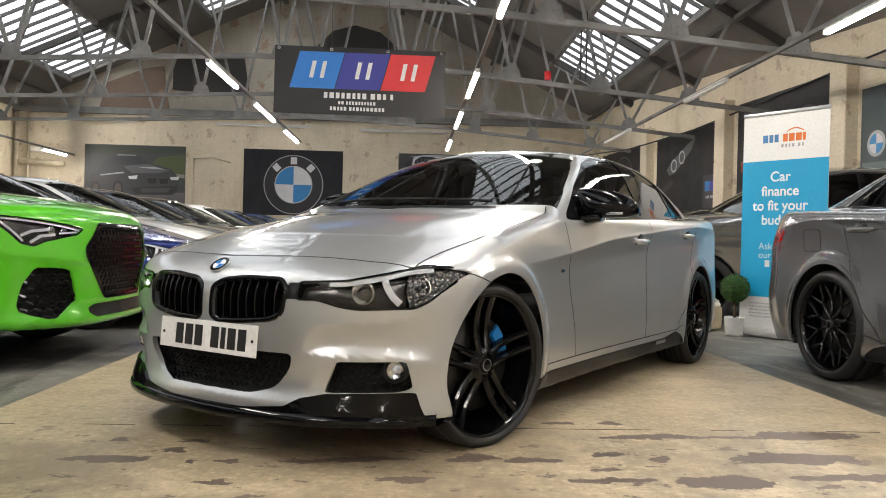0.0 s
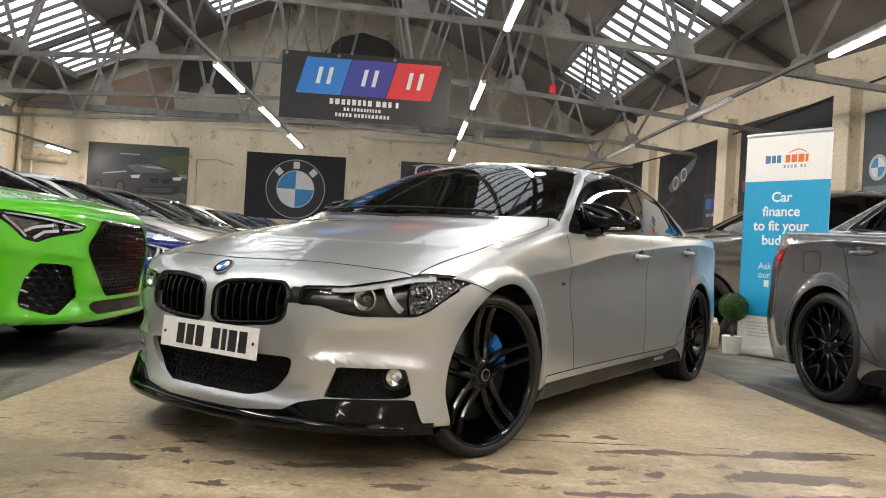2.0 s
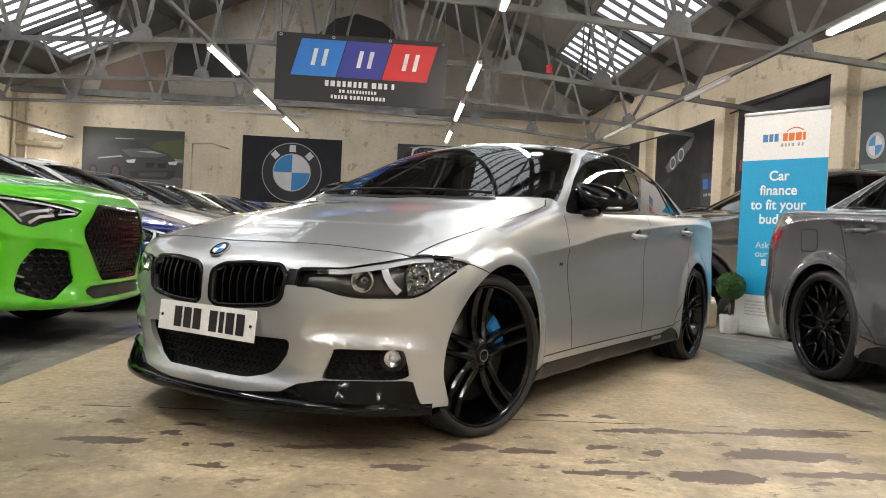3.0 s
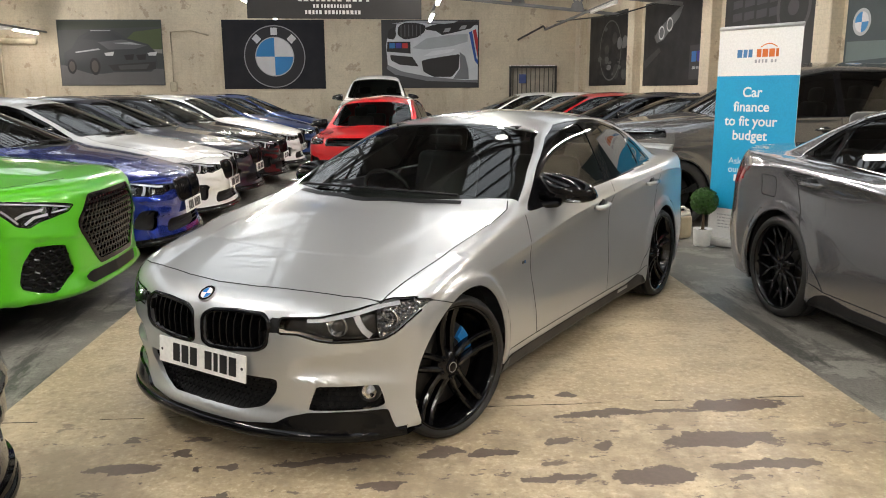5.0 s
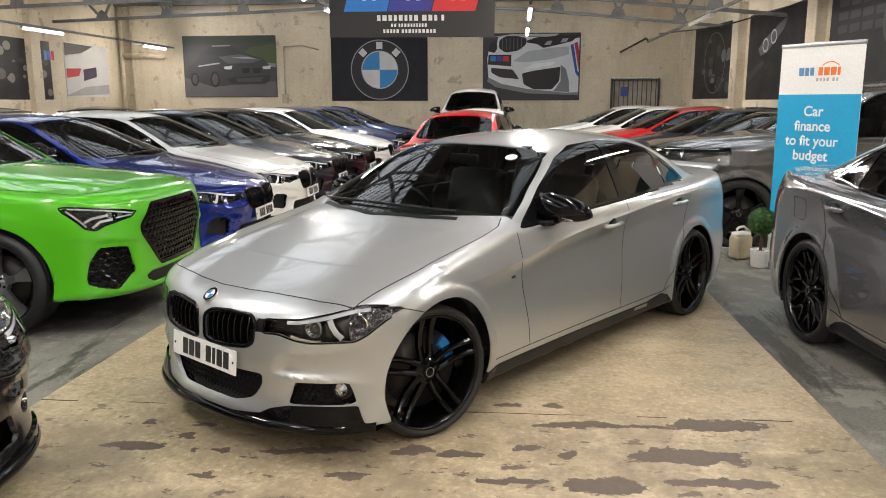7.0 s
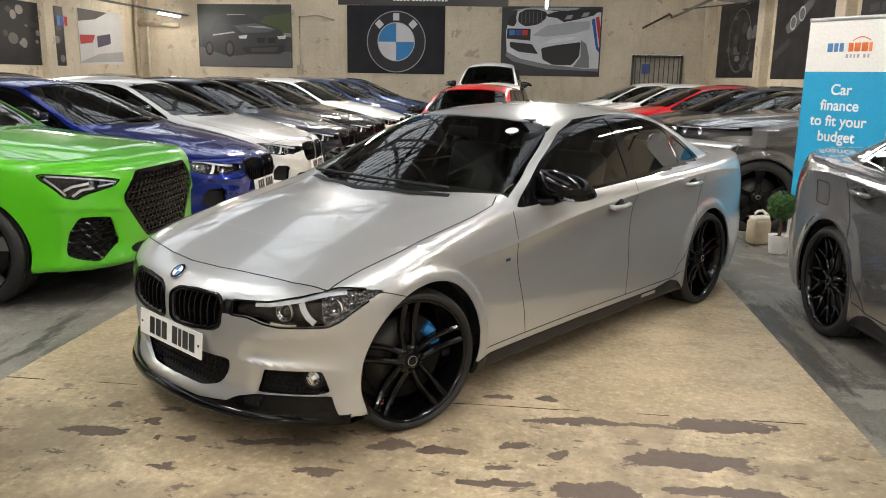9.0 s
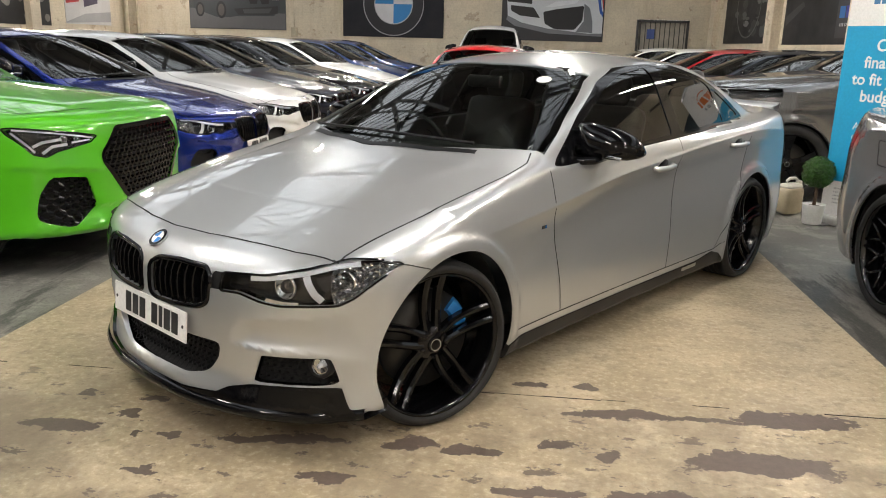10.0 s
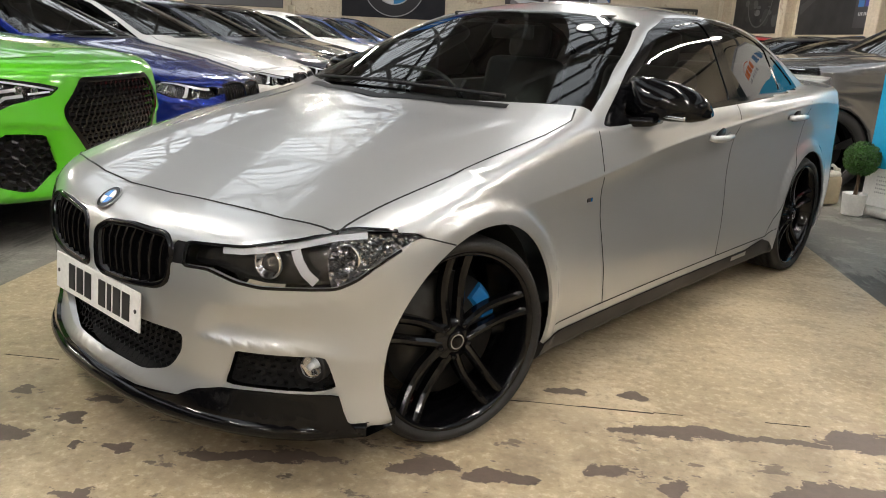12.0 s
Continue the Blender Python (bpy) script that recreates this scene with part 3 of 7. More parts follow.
    def mesh(self, steps):
        s = self.s
        nt, step, nf = steps
        xa, xb = s["spine"]
        zc = s["spine_z"]
        th = -math.pi / 2 + 2 * math.pi * np.arange(nt) / nt
        rows = []
        for ph in np.linspace(math.pi / 2 * 0.995, 0, nf, endpoint=False):
            rows.append((xa, -ph))
        for x in np.linspace(xa, xb, max(3, int((xb - xa) / step))):
            rows.append((x, 0.0))
        for ph in np.linspace(0, math.pi / 2 * 0.995, nf + 1)[1:]:
            rows.append((xb, ph))
        o, d = [], []
        for x, ph in rows:
            for a in self.turns(th, x):
                o.append((x, 0, zc))
                d.append((math.sin(ph), math.cos(ph) * math.cos(a), math.cos(ph) * math.sin(a)))
        o, d = np.array(o), np.array(d)
        self.v = self.along(o, d, 2.2)
        f = []
        for i in range(len(rows) - 1):
            for j in range(nt):
                k = (j + 1) % nt
                f.append((i * nt + j, i * nt + k, i * nt + nt + k, i * nt + nt + j))
        n0 = len(self.v)
        self.v = np.concatenate([self.v, self.v[:nt].mean(0)[None], self.v[-nt:].mean(0)[None]])
        for j in range(nt):
            k = (j + 1) % nt
            f.append((j, n0, k))
            f.append((n0 - nt + j, n0 - nt + k, n0 + 1))
        self.f = f
        self.label = ["paint"] * len(f)
        self.nrm = self.grad(self.v)

    def turns(self, th, x):
        """The ray angles of one section, drawn towards the waist crease so that an edge loop lies on it."""
        s = self.s
        if "CREASE" not in s:
            return th
        step = th[1] - th[0]
        j = round((math.radians(18) - th[0]) / step)
        ref = th[0] + j * step
        xc = min(max(x, -1.75), 1.5)
        ac = math.atan2(float(s["_CREASE"](xc)) - s["spine_z"], float(s["_W"](xc)))
        q = math.pi / 2
        knots = [-q, ref - 2 * step, ref - step, ref, ref + step, ref + 2 * step, q]
        goals = [-q, ac - 0.020, ac - 0.006, ac, ac + 0.006, ac + 0.020, q]
        right = np.interp(th[th <= q + 1e-9], knots, goals)
        return np.concatenate([right, (math.pi - right[1:-1])[::-1]])

    AXES = {"front": (1, 2), "side": (0, 2), "top": (0, 1)}

    def cut(self, name, view, poly, test, source=("paint",)):
        """Faces of the source panels that lie inside poly, seen along that view, become the panel of that name."""
        ia, ib = self.AXES[view]
        v = self.v
        p = np.stack([np.abs(v[:, ia]) if ia == 1 else v[:, ia], np.abs(v[:, ib]) if ib == 1 else v[:, ib]], 1)
        sd = polydist(p, poly)
        ok = test(v, self.nrm)
        sd[np.abs(sd) < 2e-4] = 2e-4
        made, newv = {}, []
        base = len(v)
        f2, l2 = list(self.f), list(self.label)
        wide = max(len(q) for q in f2)
        idx = np.array([q + (q[-1],) * (wide - len(q)) for q in f2])
        src = np.array([lab in source for lab in l2])
        fine = src & ok[idx].all(1)
        neg = sd[idx] < 0
        for i in np.nonzero(fine & neg.all(1))[0]:
            l2[i] = name
        for i in np.nonzero(fine & neg.any(1) & ~neg.all(1))[0]:
            q = f2[i]
            sg = [bool(sd[k] < 0) for k in q]
            ins, out = [], []
            for k, a in enumerate(q):
                b = q[(k + 1) % len(q)]
                (ins if sg[k] else out).append(a)
                if sg[k] != sg[(k + 1) % len(q)]:
                    key = (min(a, b), max(a, b))
                    if key not in made:
                        t = sd[key[0]] / (sd[key[0]] - sd[key[1]])
                        made[key] = base + len(newv)
                        newv.append(v[key[0]] * (1 - t) + v[key[1]] * t)
                    ins.append(made[key])
                    out.append(made[key])
            f2[i] = tuple(ins) if len(ins) > 2 else tuple(out)
            l2[i] = name if len(ins) > 2 else l2[i]
            if len(ins) > 2 and len(out) > 2:
                f2.append(tuple(out))
                l2.append(self.label[i])
        self.f, self.label = f2, l2
        if newv:
            nv = np.array(newv)
            g = self.grad(nv)
            nv = nv - g * self.field(nv)[:, None]
            self.v = np.concatenate([v, nv])
            self.nrm = np.concatenate([self.nrm, g])

    def panel(self, names, inset=0.0, side=0):
        """Points, faces and normals of the named panels; side: +1 left half, -1 right half, 0 both."""
        names = (names,) if isinstance(names, str) else names
        fs = [q for q, lab in zip(self.f, self.label) if lab in names]
        if side:
            fs = [q for q in fs if sum(self.v[i][1] for i in q) * side > 0]
        used = sorted({i for q in fs for i in q})
        at = {i: k for k, i in enumerate(used)}
        v = self.v[used] - self.nrm[used] * inset
        return v, [tuple(at[i] for i in q) for q in fs], self.nrm[used]

    def obj(self, name, names, material, parent, inset=0.0, side=0, label="", lip=0.0, lip_to=None):
        v, f, n = self.panel(names, inset, side)
        if not f:
            return None
        me = bpy.data.meshes.new(name)
        if lip:
            count = {}
            for q in f:
                for a, b in zip(q, q[1:] + q[:1]):
                    count[(a, b)] = 1
            rim = [e for e in count if (e[1], e[0]) not in count]
            ring = {}
            vv = list(map(tuple, v))
            nn = list(map(tuple, n))
            for a, b in rim:
                for i in (a, b):
                    if i not in ring:
                        ring[i] = len(vv)
                        vv.append(tuple(v[i] - n[i] * lip))
                        nn.append(tuple(n[i]))
            f = f + [(b, a, ring[a], ring[b]) for a, b in rim]
            v, n = np.array(vv), np.array(nn)
        me.from_pydata([tuple(map(float, p)) for p in v], [], f)
        me.materials.append(material)
        shaded(me, [tuple(map(float, p)) for p in n])
        ob = new(name, me)
        ob.parent = parent
        if label:
            ob["label"] = label
        return ob

    def places(self, view, pts, side=1):
        """The surface points and normals seen at the points (a, b) along a view."""
        ia, ib = self.AXES[view]
        ic = 3 - ia - ib
        P = np.array(pts, float)
        o = np.zeros((len(P), 3))
        o[:, ia], o[:, ib] = P[:, 0], P[:, 1]
        d = np.zeros((len(P), 3))
        d[:, ic] = side if view == "side" else 1.0
        if view == "front":
            o[:, 0] = 0.9
        if view == "top":
            o[:, 2] = self.s["spine_z"]
        p = self.along(o, d, 1.6)
        return [(Vector(q), Vector(n)) for q, n in zip(p, self.grad(p))]

    def place(self, view, a, b, side=1):
        return self.places(view, [(a, b)], side)[0]

    def ribbon(self, view, line, width, side=1, up=0.0012, closed=False, rise=0.0008):
        """A thin strip that lies on the skin along a line given in a view."""
        pts = []
        line = list(line) + ([line[0]] if closed else [])
        for (a0, b0), (a1, b1) in zip(line, line[1:]):
            k = max(1, int(math.hypot(a1 - a0, b1 - b0) / 0.03))
            pts += [(a0 + (a1 - a0) * i / k, b0 + (b1 - b0) * i / k) for i in range(k)]
        pts.append(line[-1])
        sp = self.places(view, pts, side)
        g = Geo()
        v, f = [], []
        for i, (p, n) in enumerate(sp):
            d = (sp[min(i + 1, len(sp) - 1)][0] - sp[max(i - 1, 0)][0]).normalized()
            w = d.cross(n).normalized() * width / 2
            v += [tuple(p + n * up - w), tuple(p + n * (up + rise)), tuple(p + n * up + w)]
            if i:
                k = 3 * i
                f += [(k - 3, k - 2, k + 1, k), (k - 2, k - 1, k + 2, k + 1)]
        return g.add(v, f)


def frame_at(p, n, up=(0, 0, 1)):
    """A pose whose local y looks along n, with local z as near to up as it goes."""
    y = Vector(n).normalized()
    x = y.cross(Vector(up)).normalized()
    z = x.cross(y)
    return Matrix.Translation(p) @ Matrix((x, y, z)).transposed().to_4x4()


def roundel(parent, m, r, name="badge"):
    """Round enamel badge in blue and white quarters with a dark ring."""
    g = Geo().lathe([(0.0, 0.0), (r * 0.98, 0.0), (r, 0.002), (r * 0.97, 0.0045), (r * 0.62, 0.005), (0, 0.005)], 32)
    b = part(name, g, SATIN_METAL, parent, "round enamel badge", True, m)
    g = Geo().lathe([(r * 0.66, 0.0062), (r * 0.92, 0.0058)], 32)
    part("ring", g, GLOSS_BLACK, b)
    for k, mt in enumerate((ROUNDEL_BLUE, ROUNDEL_WHITE, ROUNDEL_BLUE, ROUNDEL_WHITE)):
        a = [math.pi / 2 * k + math.pi / 2 * i / 8 for i in range(9)]
        v = [(0, 0.0066, 0)] + [(r * 0.62 * math.cos(t), 0.0066, r * 0.62 * math.sin(t)) for t in a]
        part("quarter", Geo().add(v, [tuple(range(10))]), mt, b)
    return b


def plate(parent, m, w=0.52, h=0.111, back=PLATE_WHITE):
    g = Geo().box((0, 0, 0), (w, 0.006, h), None, 0.002)
    p = part("number_plate", g, back, parent, "number plate", False, m)
    x = -w * 0.40
    for k, cw in enumerate((0.8, 0.8, 0.45, 0.8, 0, 0.8, 0.8, 0.8)):
        if not cw:
            x += 0.035 * w / 0.52
            continue
        bw = 0.05 * cw * w / 0.52
        part("plate_bar", Geo().box((x + bw / 2, 0.0045, 0), (bw, 0.002, h * 0.68)), INK, p)
        x += bw + 0.013 * w / 0.52
    for sx in (-1, 1):
        part("screw_cap", Geo().lathe([(0, 0.005), (0.006, 0.005), (0.006, 0.003)], 10, Matrix.Translation((sx * w * 0.46, 0, 0))), INK, p)
    return p


def wheel_mesh(r, rim, width, style, spoke_mat, fine=True):
    """One wheel with its outer face towards local +y, centre of the hub cap at y = 0. Returns its top part with its children."""
    n = 64 if fine else 36
    face = 0.02
    prof = [(rim + 0.004, face - 0.004), (rim, face), (rim - 0.008, face - 0.006), (rim - 0.014, face - 0.03), (rim - 0.03, face - 0.09), (rim - 0.045, -width + 0.05), (rim - 0.02, -width + 0.03), (rim + 0.004, -width + 0.02)]
    w = part("wheel", Geo().lathe(prof, n), RIM_BLACK, None, "", True)
    y0, y1 = face, face - width
    t = r - rim
    tp = [(rim - 0.004, y0 - 0.012), (rim + 0.006, y0 - 0.001), (rim + 0.25 * t, y0 + 0.006), (rim + 0.6 * t, y0 + 0.007), (r - 0.012, y0 - 0.006), (r - 0.003, y0 - 0.018)]
    k = 5 if fine else 3
    tread = []
    for i in range(k):
        a = y0 - 0.02 - (width - 0.04) * i / k
        b = y0 - 0.02 - (width - 0.04) * (i + 0.84) / k
        tread += [(r - 0.001, a), (r, (a + b) / 2), (r - 0.001, b)]
        if i < k - 1:
            c = y0 - 0.02 - (width - 0.04) * (i + 1) / k
            tread += [(r - 0.008, b - 0.001), (r - 0.008, c + 0.001)]
    tp += tread + [(r - 0.012, y1 + 0.006), (rim + 0.5 * t, y1 - 0.005), (rim - 0.004, y1 + 0.012)]
    part("tyre", Geo().lathe(tp, n), RUBBER, w, "low-profile black tyre", True)
    rr = rim - 0.010
    if style == "twin":
        for i in range(5):
            a0 = math.pi / 2 + 2 * math.pi * i / 5
            g = Geo()
            for sgn in (-1, 1):
                pts = []
                for j in range(9):
                    q = j / 8
                    rad = 0.045 + (rr - 0.045) * q
                    ang = sgn * (0.021 + 0.009 * min(1.0, 2.5 * q)) / rad
                    yy = -0.012 - 0.028 * math.sin(q * math.pi * 0.9) + 0.022 * q
                    pts.append((rad, ang, yy, 0.0118 + 0.003 * q * q + 0.004 * (1 - q) ** 3))
                v, f = [], []
                for rad, ang, yy, hw in pts:
                    for du, dy in ((-hw, -0.030), (-hw, -0.004), (-hw * 0.4, 0.004), (hw * 0.4, 0.004), (hw, -0.004), (hw, -0.030)):
                        aa = ang
                        x, z = rad * math.cos(aa) - du * math.sin(aa), rad * math.sin(aa) + du * math.cos(aa)
                        v.append((x * math.cos(a0) - z * math.sin(a0), yy + dy, x * math.sin(a0) + z * math.cos(a0)))
                for j in range(8):
                    for q in range(5):
                        f.append((j * 6 + q, j * 6 + q + 1, j * 6 + 7 + q, j * 6 + 6 + q))
                g.add(v, f)
            part("spoke", g, spoke_mat, w)
    elif style == "mesh":
        for i in range(10):
            a0 = math.pi / 2 + 2 * math.pi * i / 10
            g = Geo()
            c, s_ = math.cos, math.sin
            mid = (rr * 0.55 * c(a0), -0.022, rr * 0.55 * s_(a0))
            g.tube([(0.04 * c(a0), -0.016, 0.04 * s_(a0)), mid], [0.013, 0.010], 6)
            for d in (-0.24, 0.24):
                g.tube([mid, (rr * c(a0 + d), -0.004, rr * s_(a0 + d))], [0.010, 0.009], 6)
            part("spoke", g, spoke_mat, w, "", True)
    else:
        for i in range(5):
            a0 = math.pi / 2 + 2 * math.pi * i / 5
            g = Geo()
            v = []
            for rad, hw, yy in ((0.04, 0.03, -0.012), (rr * 0.5, 0.022, -0.02), (rr, 0.055, 0.0)):
                for du, dy in ((-hw, -0.03), (-hw, 0), (hw, 0), (hw, -0.03)):
                    v.append((rad * math.cos(a0) - du * math.sin(a0), yy + dy, rad * math.sin(a0) + du * math.cos(a0)))
            f = []
            for j in range(2):
                for q in range(3):
                    f.append((j * 4 + q, j * 4 + q + 1, j * 4 + 5 + q, j * 4 + 4 + q))
            g.add(v, f)
            part("spoke", g, spoke_mat, w)
    part("hub", Geo().lathe([(0.0, -0.006), (0.030, -0.006), (0.036, -0.010), (0.062, -0.014), (0.070, -0.03), (0.072, -0.06)], 24), spoke_mat, w, "", True)
    cap = part("centre_cap", Geo().lathe([(0, 0.002), (0.026, 0.002), (0.030, -0.001), (0.031, -0.008)], 24), GLOSS_BLACK, w, "black centre cap with a pale ring", True)
    part("ring", Geo().lathe([(0.020, 0.0028), (0.023, 0.0028)], 24), SATIN_METAL, cap)
    if fine:
        for i in range(5):
            a = 2 * math.pi * (i + 0.5) / 5 + math.pi / 2
            part("wheel_bolt", Geo().lathe([(0, -0.004), (0.008, -0.004), (0.009, -0.02)], 8, Matrix.Translation((0.052 * math.cos(a), 0, 0.052 * math.sin(a)))), GLOSS_BLACK, w, "", True)
    return w


WHEELS = {}


def wheel(key, parent, m, caliper=None):
    """A copy of a wheel kind under a car."""
    if key not in WHEELS:
        r, rim, width, style, smat, fine = key
        WHEELS[key] = (wheel_mesh(r, rim, width, style, smat, fine), False)
    w, used = WHEELS[key]
    if used:
        w = copy_thing(w, Matrix())
    WHEELS[key] = (WHEELS[key][0], True)
    w.parent = parent
    w.matrix_local = m
    r, rim = key[0], key[1]
    flip = m.to_3x3() @ Vector((0, 1, 0))
    disc = Geo().lathe([(0.05, -0.075), (rim * 0.70, -0.075), (rim * 0.70, -0.10), (0.05, -0.10)], 36)
    part("brake_disc", disc, DISC_STEEL, parent, "", True, m)
    if caliper:
        g = Geo()
        rr = rim * 0.66
        v, f = [], []
        k = 8
        for i in range(k + 1):
            a = caliper[1] + (i / k - 0.5) * 0.62
            for rad, yy in ((rr * 0.72, -0.068), (rr * 0.76, -0.058), (rr * 1.00, -0.058), (rr * 1.06, -0.07), (rr * 1.06, -0.12), (rr * 0.72, -0.12)):
                v.append((rad * math.cos(a), yy, rad * math.sin(a)))
        for i in range(k):
            for q in range(6):
                f.append((i * 6 + q, i * 6 + (q + 1) % 6, i * 6 + 6 + (q + 1) % 6, i * 6 + 6 + q))
        f += [tuple(range(6)), tuple(range(k * 6 + 5, k * 6 - 1, -1))]
        g.add(v, f)
        part("brake_caliper", g, caliper[0], parent, "painted brake caliper", False, m)
    return w

SALOON = dict(
    steps=(240, 0.024, 60), spine=(-1.75, 1.5), spine_z=0.56, sill=0.18, floor=0.165, hub=0.32, arch=0.352, axles=(1.405, -1.405), flare=0.018, edge=0.035,
    W=[(-2.5, 0.68), (-2.2, 0.765), (-1.8, 0.815), (-1.4, 0.838), (-0.8, 0.828), (0, 0.824), (0.7, 0.830), (1.1, 0.842), (1.4, 0.850), (1.7, 0.843), (1.9, 0.825), (2.1, 0.79)],
    TOP=[(2.14, 0.50), (2.095, 0.615), (2.05, 0.672), (1.97, 0.708), (1.85, 0.748), (1.6, 0.815), (1.3, 0.877), (1.0, 0.925), (0.8, 0.952), (0.5, 0.958), (0, 0.965), (-1.0, 1.0), (-1.5, 1.022), (-1.8, 1.030), (-2.1, 1.030), (-2.3, 1.018), (-2.40, 0.985), (-2.47, 0.90), (-2.5, 0.8)],
    CROWN=[(2.1, 0.02), (1.9, 0.045), (1.6, 0.055), (1.2, 0.045), (0.7, 0.028), (0, 0.03), (-1.5, 0.035), (-2.4, 0.03)],
    SIDE=[(2.1, 0.66), (1.8, 0.70), (1.4, 0.79), (1.0, 0.86), (0.7, 0.895), (0, 0.925), (-0.9, 0.965), (-1.4, 0.99), (-1.8, 0.985), (-2.1, 0.955), (-2.4, 0.89)],
    CREASE=[(2.1, 0.55), (1.5, 0.67), (1.1, 0.708), (0.75, 0.745), (0.22, 0.818), (-0.24, 0.857), (-0.87, 0.905), (-1.4, 0.93), (-2.1, 0.87), (-2.4, 0.80)],
    NOSE=[(0, 2.088), (0.2, 2.078), (0.36, 2.048), (0.5, 2.0), (0.6, 1.948), (0.69, 1.880), (0.75, 1.815), (0.80, 1.742), (0.84, 1.655), (0.88, 1.45)],
    NOSEZ=[(0.1, 0.03), (0.16, 0.018), (0.22, 0.004), (0.28, -0.006), (0.36, 0.0), (0.5, 0.004), (0.58, 0.0), (0.64, -0.018), (0.69, -0.06), (0.73, -0.15), (0.8, -0.4)],
    TAIL=[(0, -2.45), (0.4, -2.43), (0.55, -2.37), (0.68, -2.24), (0.76, -2.08), (0.83, -1.85)],
    TAILZ=[(0.18, 0.10), (0.3, 0.03), (0.45, 0.0), (0.6, 0.02), (0.75, 0.03), (0.9, 0.09), (1.0, 0.16)],
    ROOF=[(0.5, 1.20), (0.3, 1.27), (0.1, 1.318), (-0.2, 1.352), (-0.5, 1.362), (-0.9, 1.345), (-1.2, 1.30), (-1.6, 1.18)],
    TAPER=[(0.8, 0.03), (0.4, 0.015), (0.1, 0.008), (-0.5, 0.0), (-1.0, 0.025), (-1.45, 0.07), (-1.9, 0.13)],
    cab_y=0.795, cab_lean=0.56, cab_z=0.92, screen=((1.0, 0.95), (0.16, 1.305)), screen_bow=0.42, rear=((-1.83, 1.005), (-1.05, 1.325)), rear_bow=0.30,
    dents=((0.62, 0.325, 0.14, 0.05, -0.016), (0.20, 0.565, 0.17, 0.085, 0.014), (0.0, 0.30, 0.33, 0.08, -0.022), (0.60, 0.515, 0.22, 0.03, 0.012)),
    ledges=((0.44, 0.77, 0.376, 0.43, 0.024, 0.06), (0.40, 0.82, 0.452, 0.53, 0.022, 0.21)),
)
# the silver car: deeper bumper scoops, crisp wheel-arch lips, stronger bonnet ridges
HERO = dict(
    SALOON, steps=(280, 0.022, 84), ridge=0.006, flare=0.006, lip=0.011, lips=((1.362, 0.315, 0.405), (-1.405, 0.32, 0.400)),
    dents=((0.20, 0.565, 0.17, 0.085, 0.014), (0.0, 0.30, 0.33, 0.08, -0.022), (0.0, 0.215, 0.30, 0.022, 0.016)),
    ledges=(),
    scoops=(([(0.2, 0.36), (0.38, 0.405), (0.50, 0.46)], 0.86, [(0.3, 0.392), (0.5, 0.384), (0.7, 0.380), (0.78, 0.36), (0.9, 0.33)], [(0.3, 0.482), (0.48, 0.486), (0.6, 0.497), (0.70, 0.510), (0.76, 0.535), (0.82, 0.60)], 0.020),
            ([(0.2, 0.40), (0.3, 0.45), (0.4, 0.47)], 0.80, [(0.3, 0.20), (0.9, 0.20)], [(0.3, 0.384), (0.7, 0.378), (0.78, 0.34)], 0.008)),
)


def any_face(v, n):
    return np.ones(len(v), bool)


def front_face(v, n):
    return (v[:, 0] > 1.2) & (n[:, 0] > -0.3)


def side_face(v, n):
    return np.abs(n[:, 1]) > 0.25


def circle(cx, cz, r, k=40):
    return [(cx + r * math.cos(2 * math.pi * i / k), cz + r * math.sin(2 * math.pi * i / k)) for i in range(k)]


def mirrored(pts):
    return list(pts) + [(-a, b) for a, b in reversed(pts)]


HERO_FRONT = dict(
    kidney=rounded([(0.026, 0.496), (0.028, 0.606), (0.072, 0.630), (0.20, 0.643), (0.33, 0.640), (0.360, 0.608), (0.350, 0.523), (0.31, 0.500), (0.17, 0.484), (0.06, 0.479)], 0.02),
    link=[(0.355, 0.632), (0.42, 0.631), (0.42, 0.574), (0.355, 0.572)],
    lamp=rounded([(0.40, 0.632), (0.55, 0.640), (0.66, 0.668), (0.735, 0.698), (0.79, 0.694), (0.84, 0.680), (0.815, 0.635), (0.775, 0.575), (0.745, 0.552), (0.60, 0.545), (0.545, 0.552), (0.47, 0.574), (0.40, 0.573)], 0.012),
    intake=rounded([(-0.385, 0.385), (0.385, 0.385), (0.375, 0.335), (0.315, 0.262), (0.22, 0.236), (-0.22, 0.236), (-0.315, 0.262), (-0.375, 0.335)], 0.03),
    fog=rounded([(0.530, 0.366), (0.728, 0.371), (0.742, 0.272), (0.70, 0.264), (0.485, 0.258)], 0.012),
    fog_lamp=(0.69, 0.338, 0.034),
    splitter=[(0, 0.10), (0.86, 0.10), (0.785, 0.165), (0.765, 0.20), (0.745, 0.264), (0.60, 0.260), (0.49, 0.252), (0.425, 0.236), (0.37, 0.206), (0.2, 0.188), (0, 0.184)],
    plate=(0.016, 0.420), badge=(0.006, 0.676), slats=9,
)
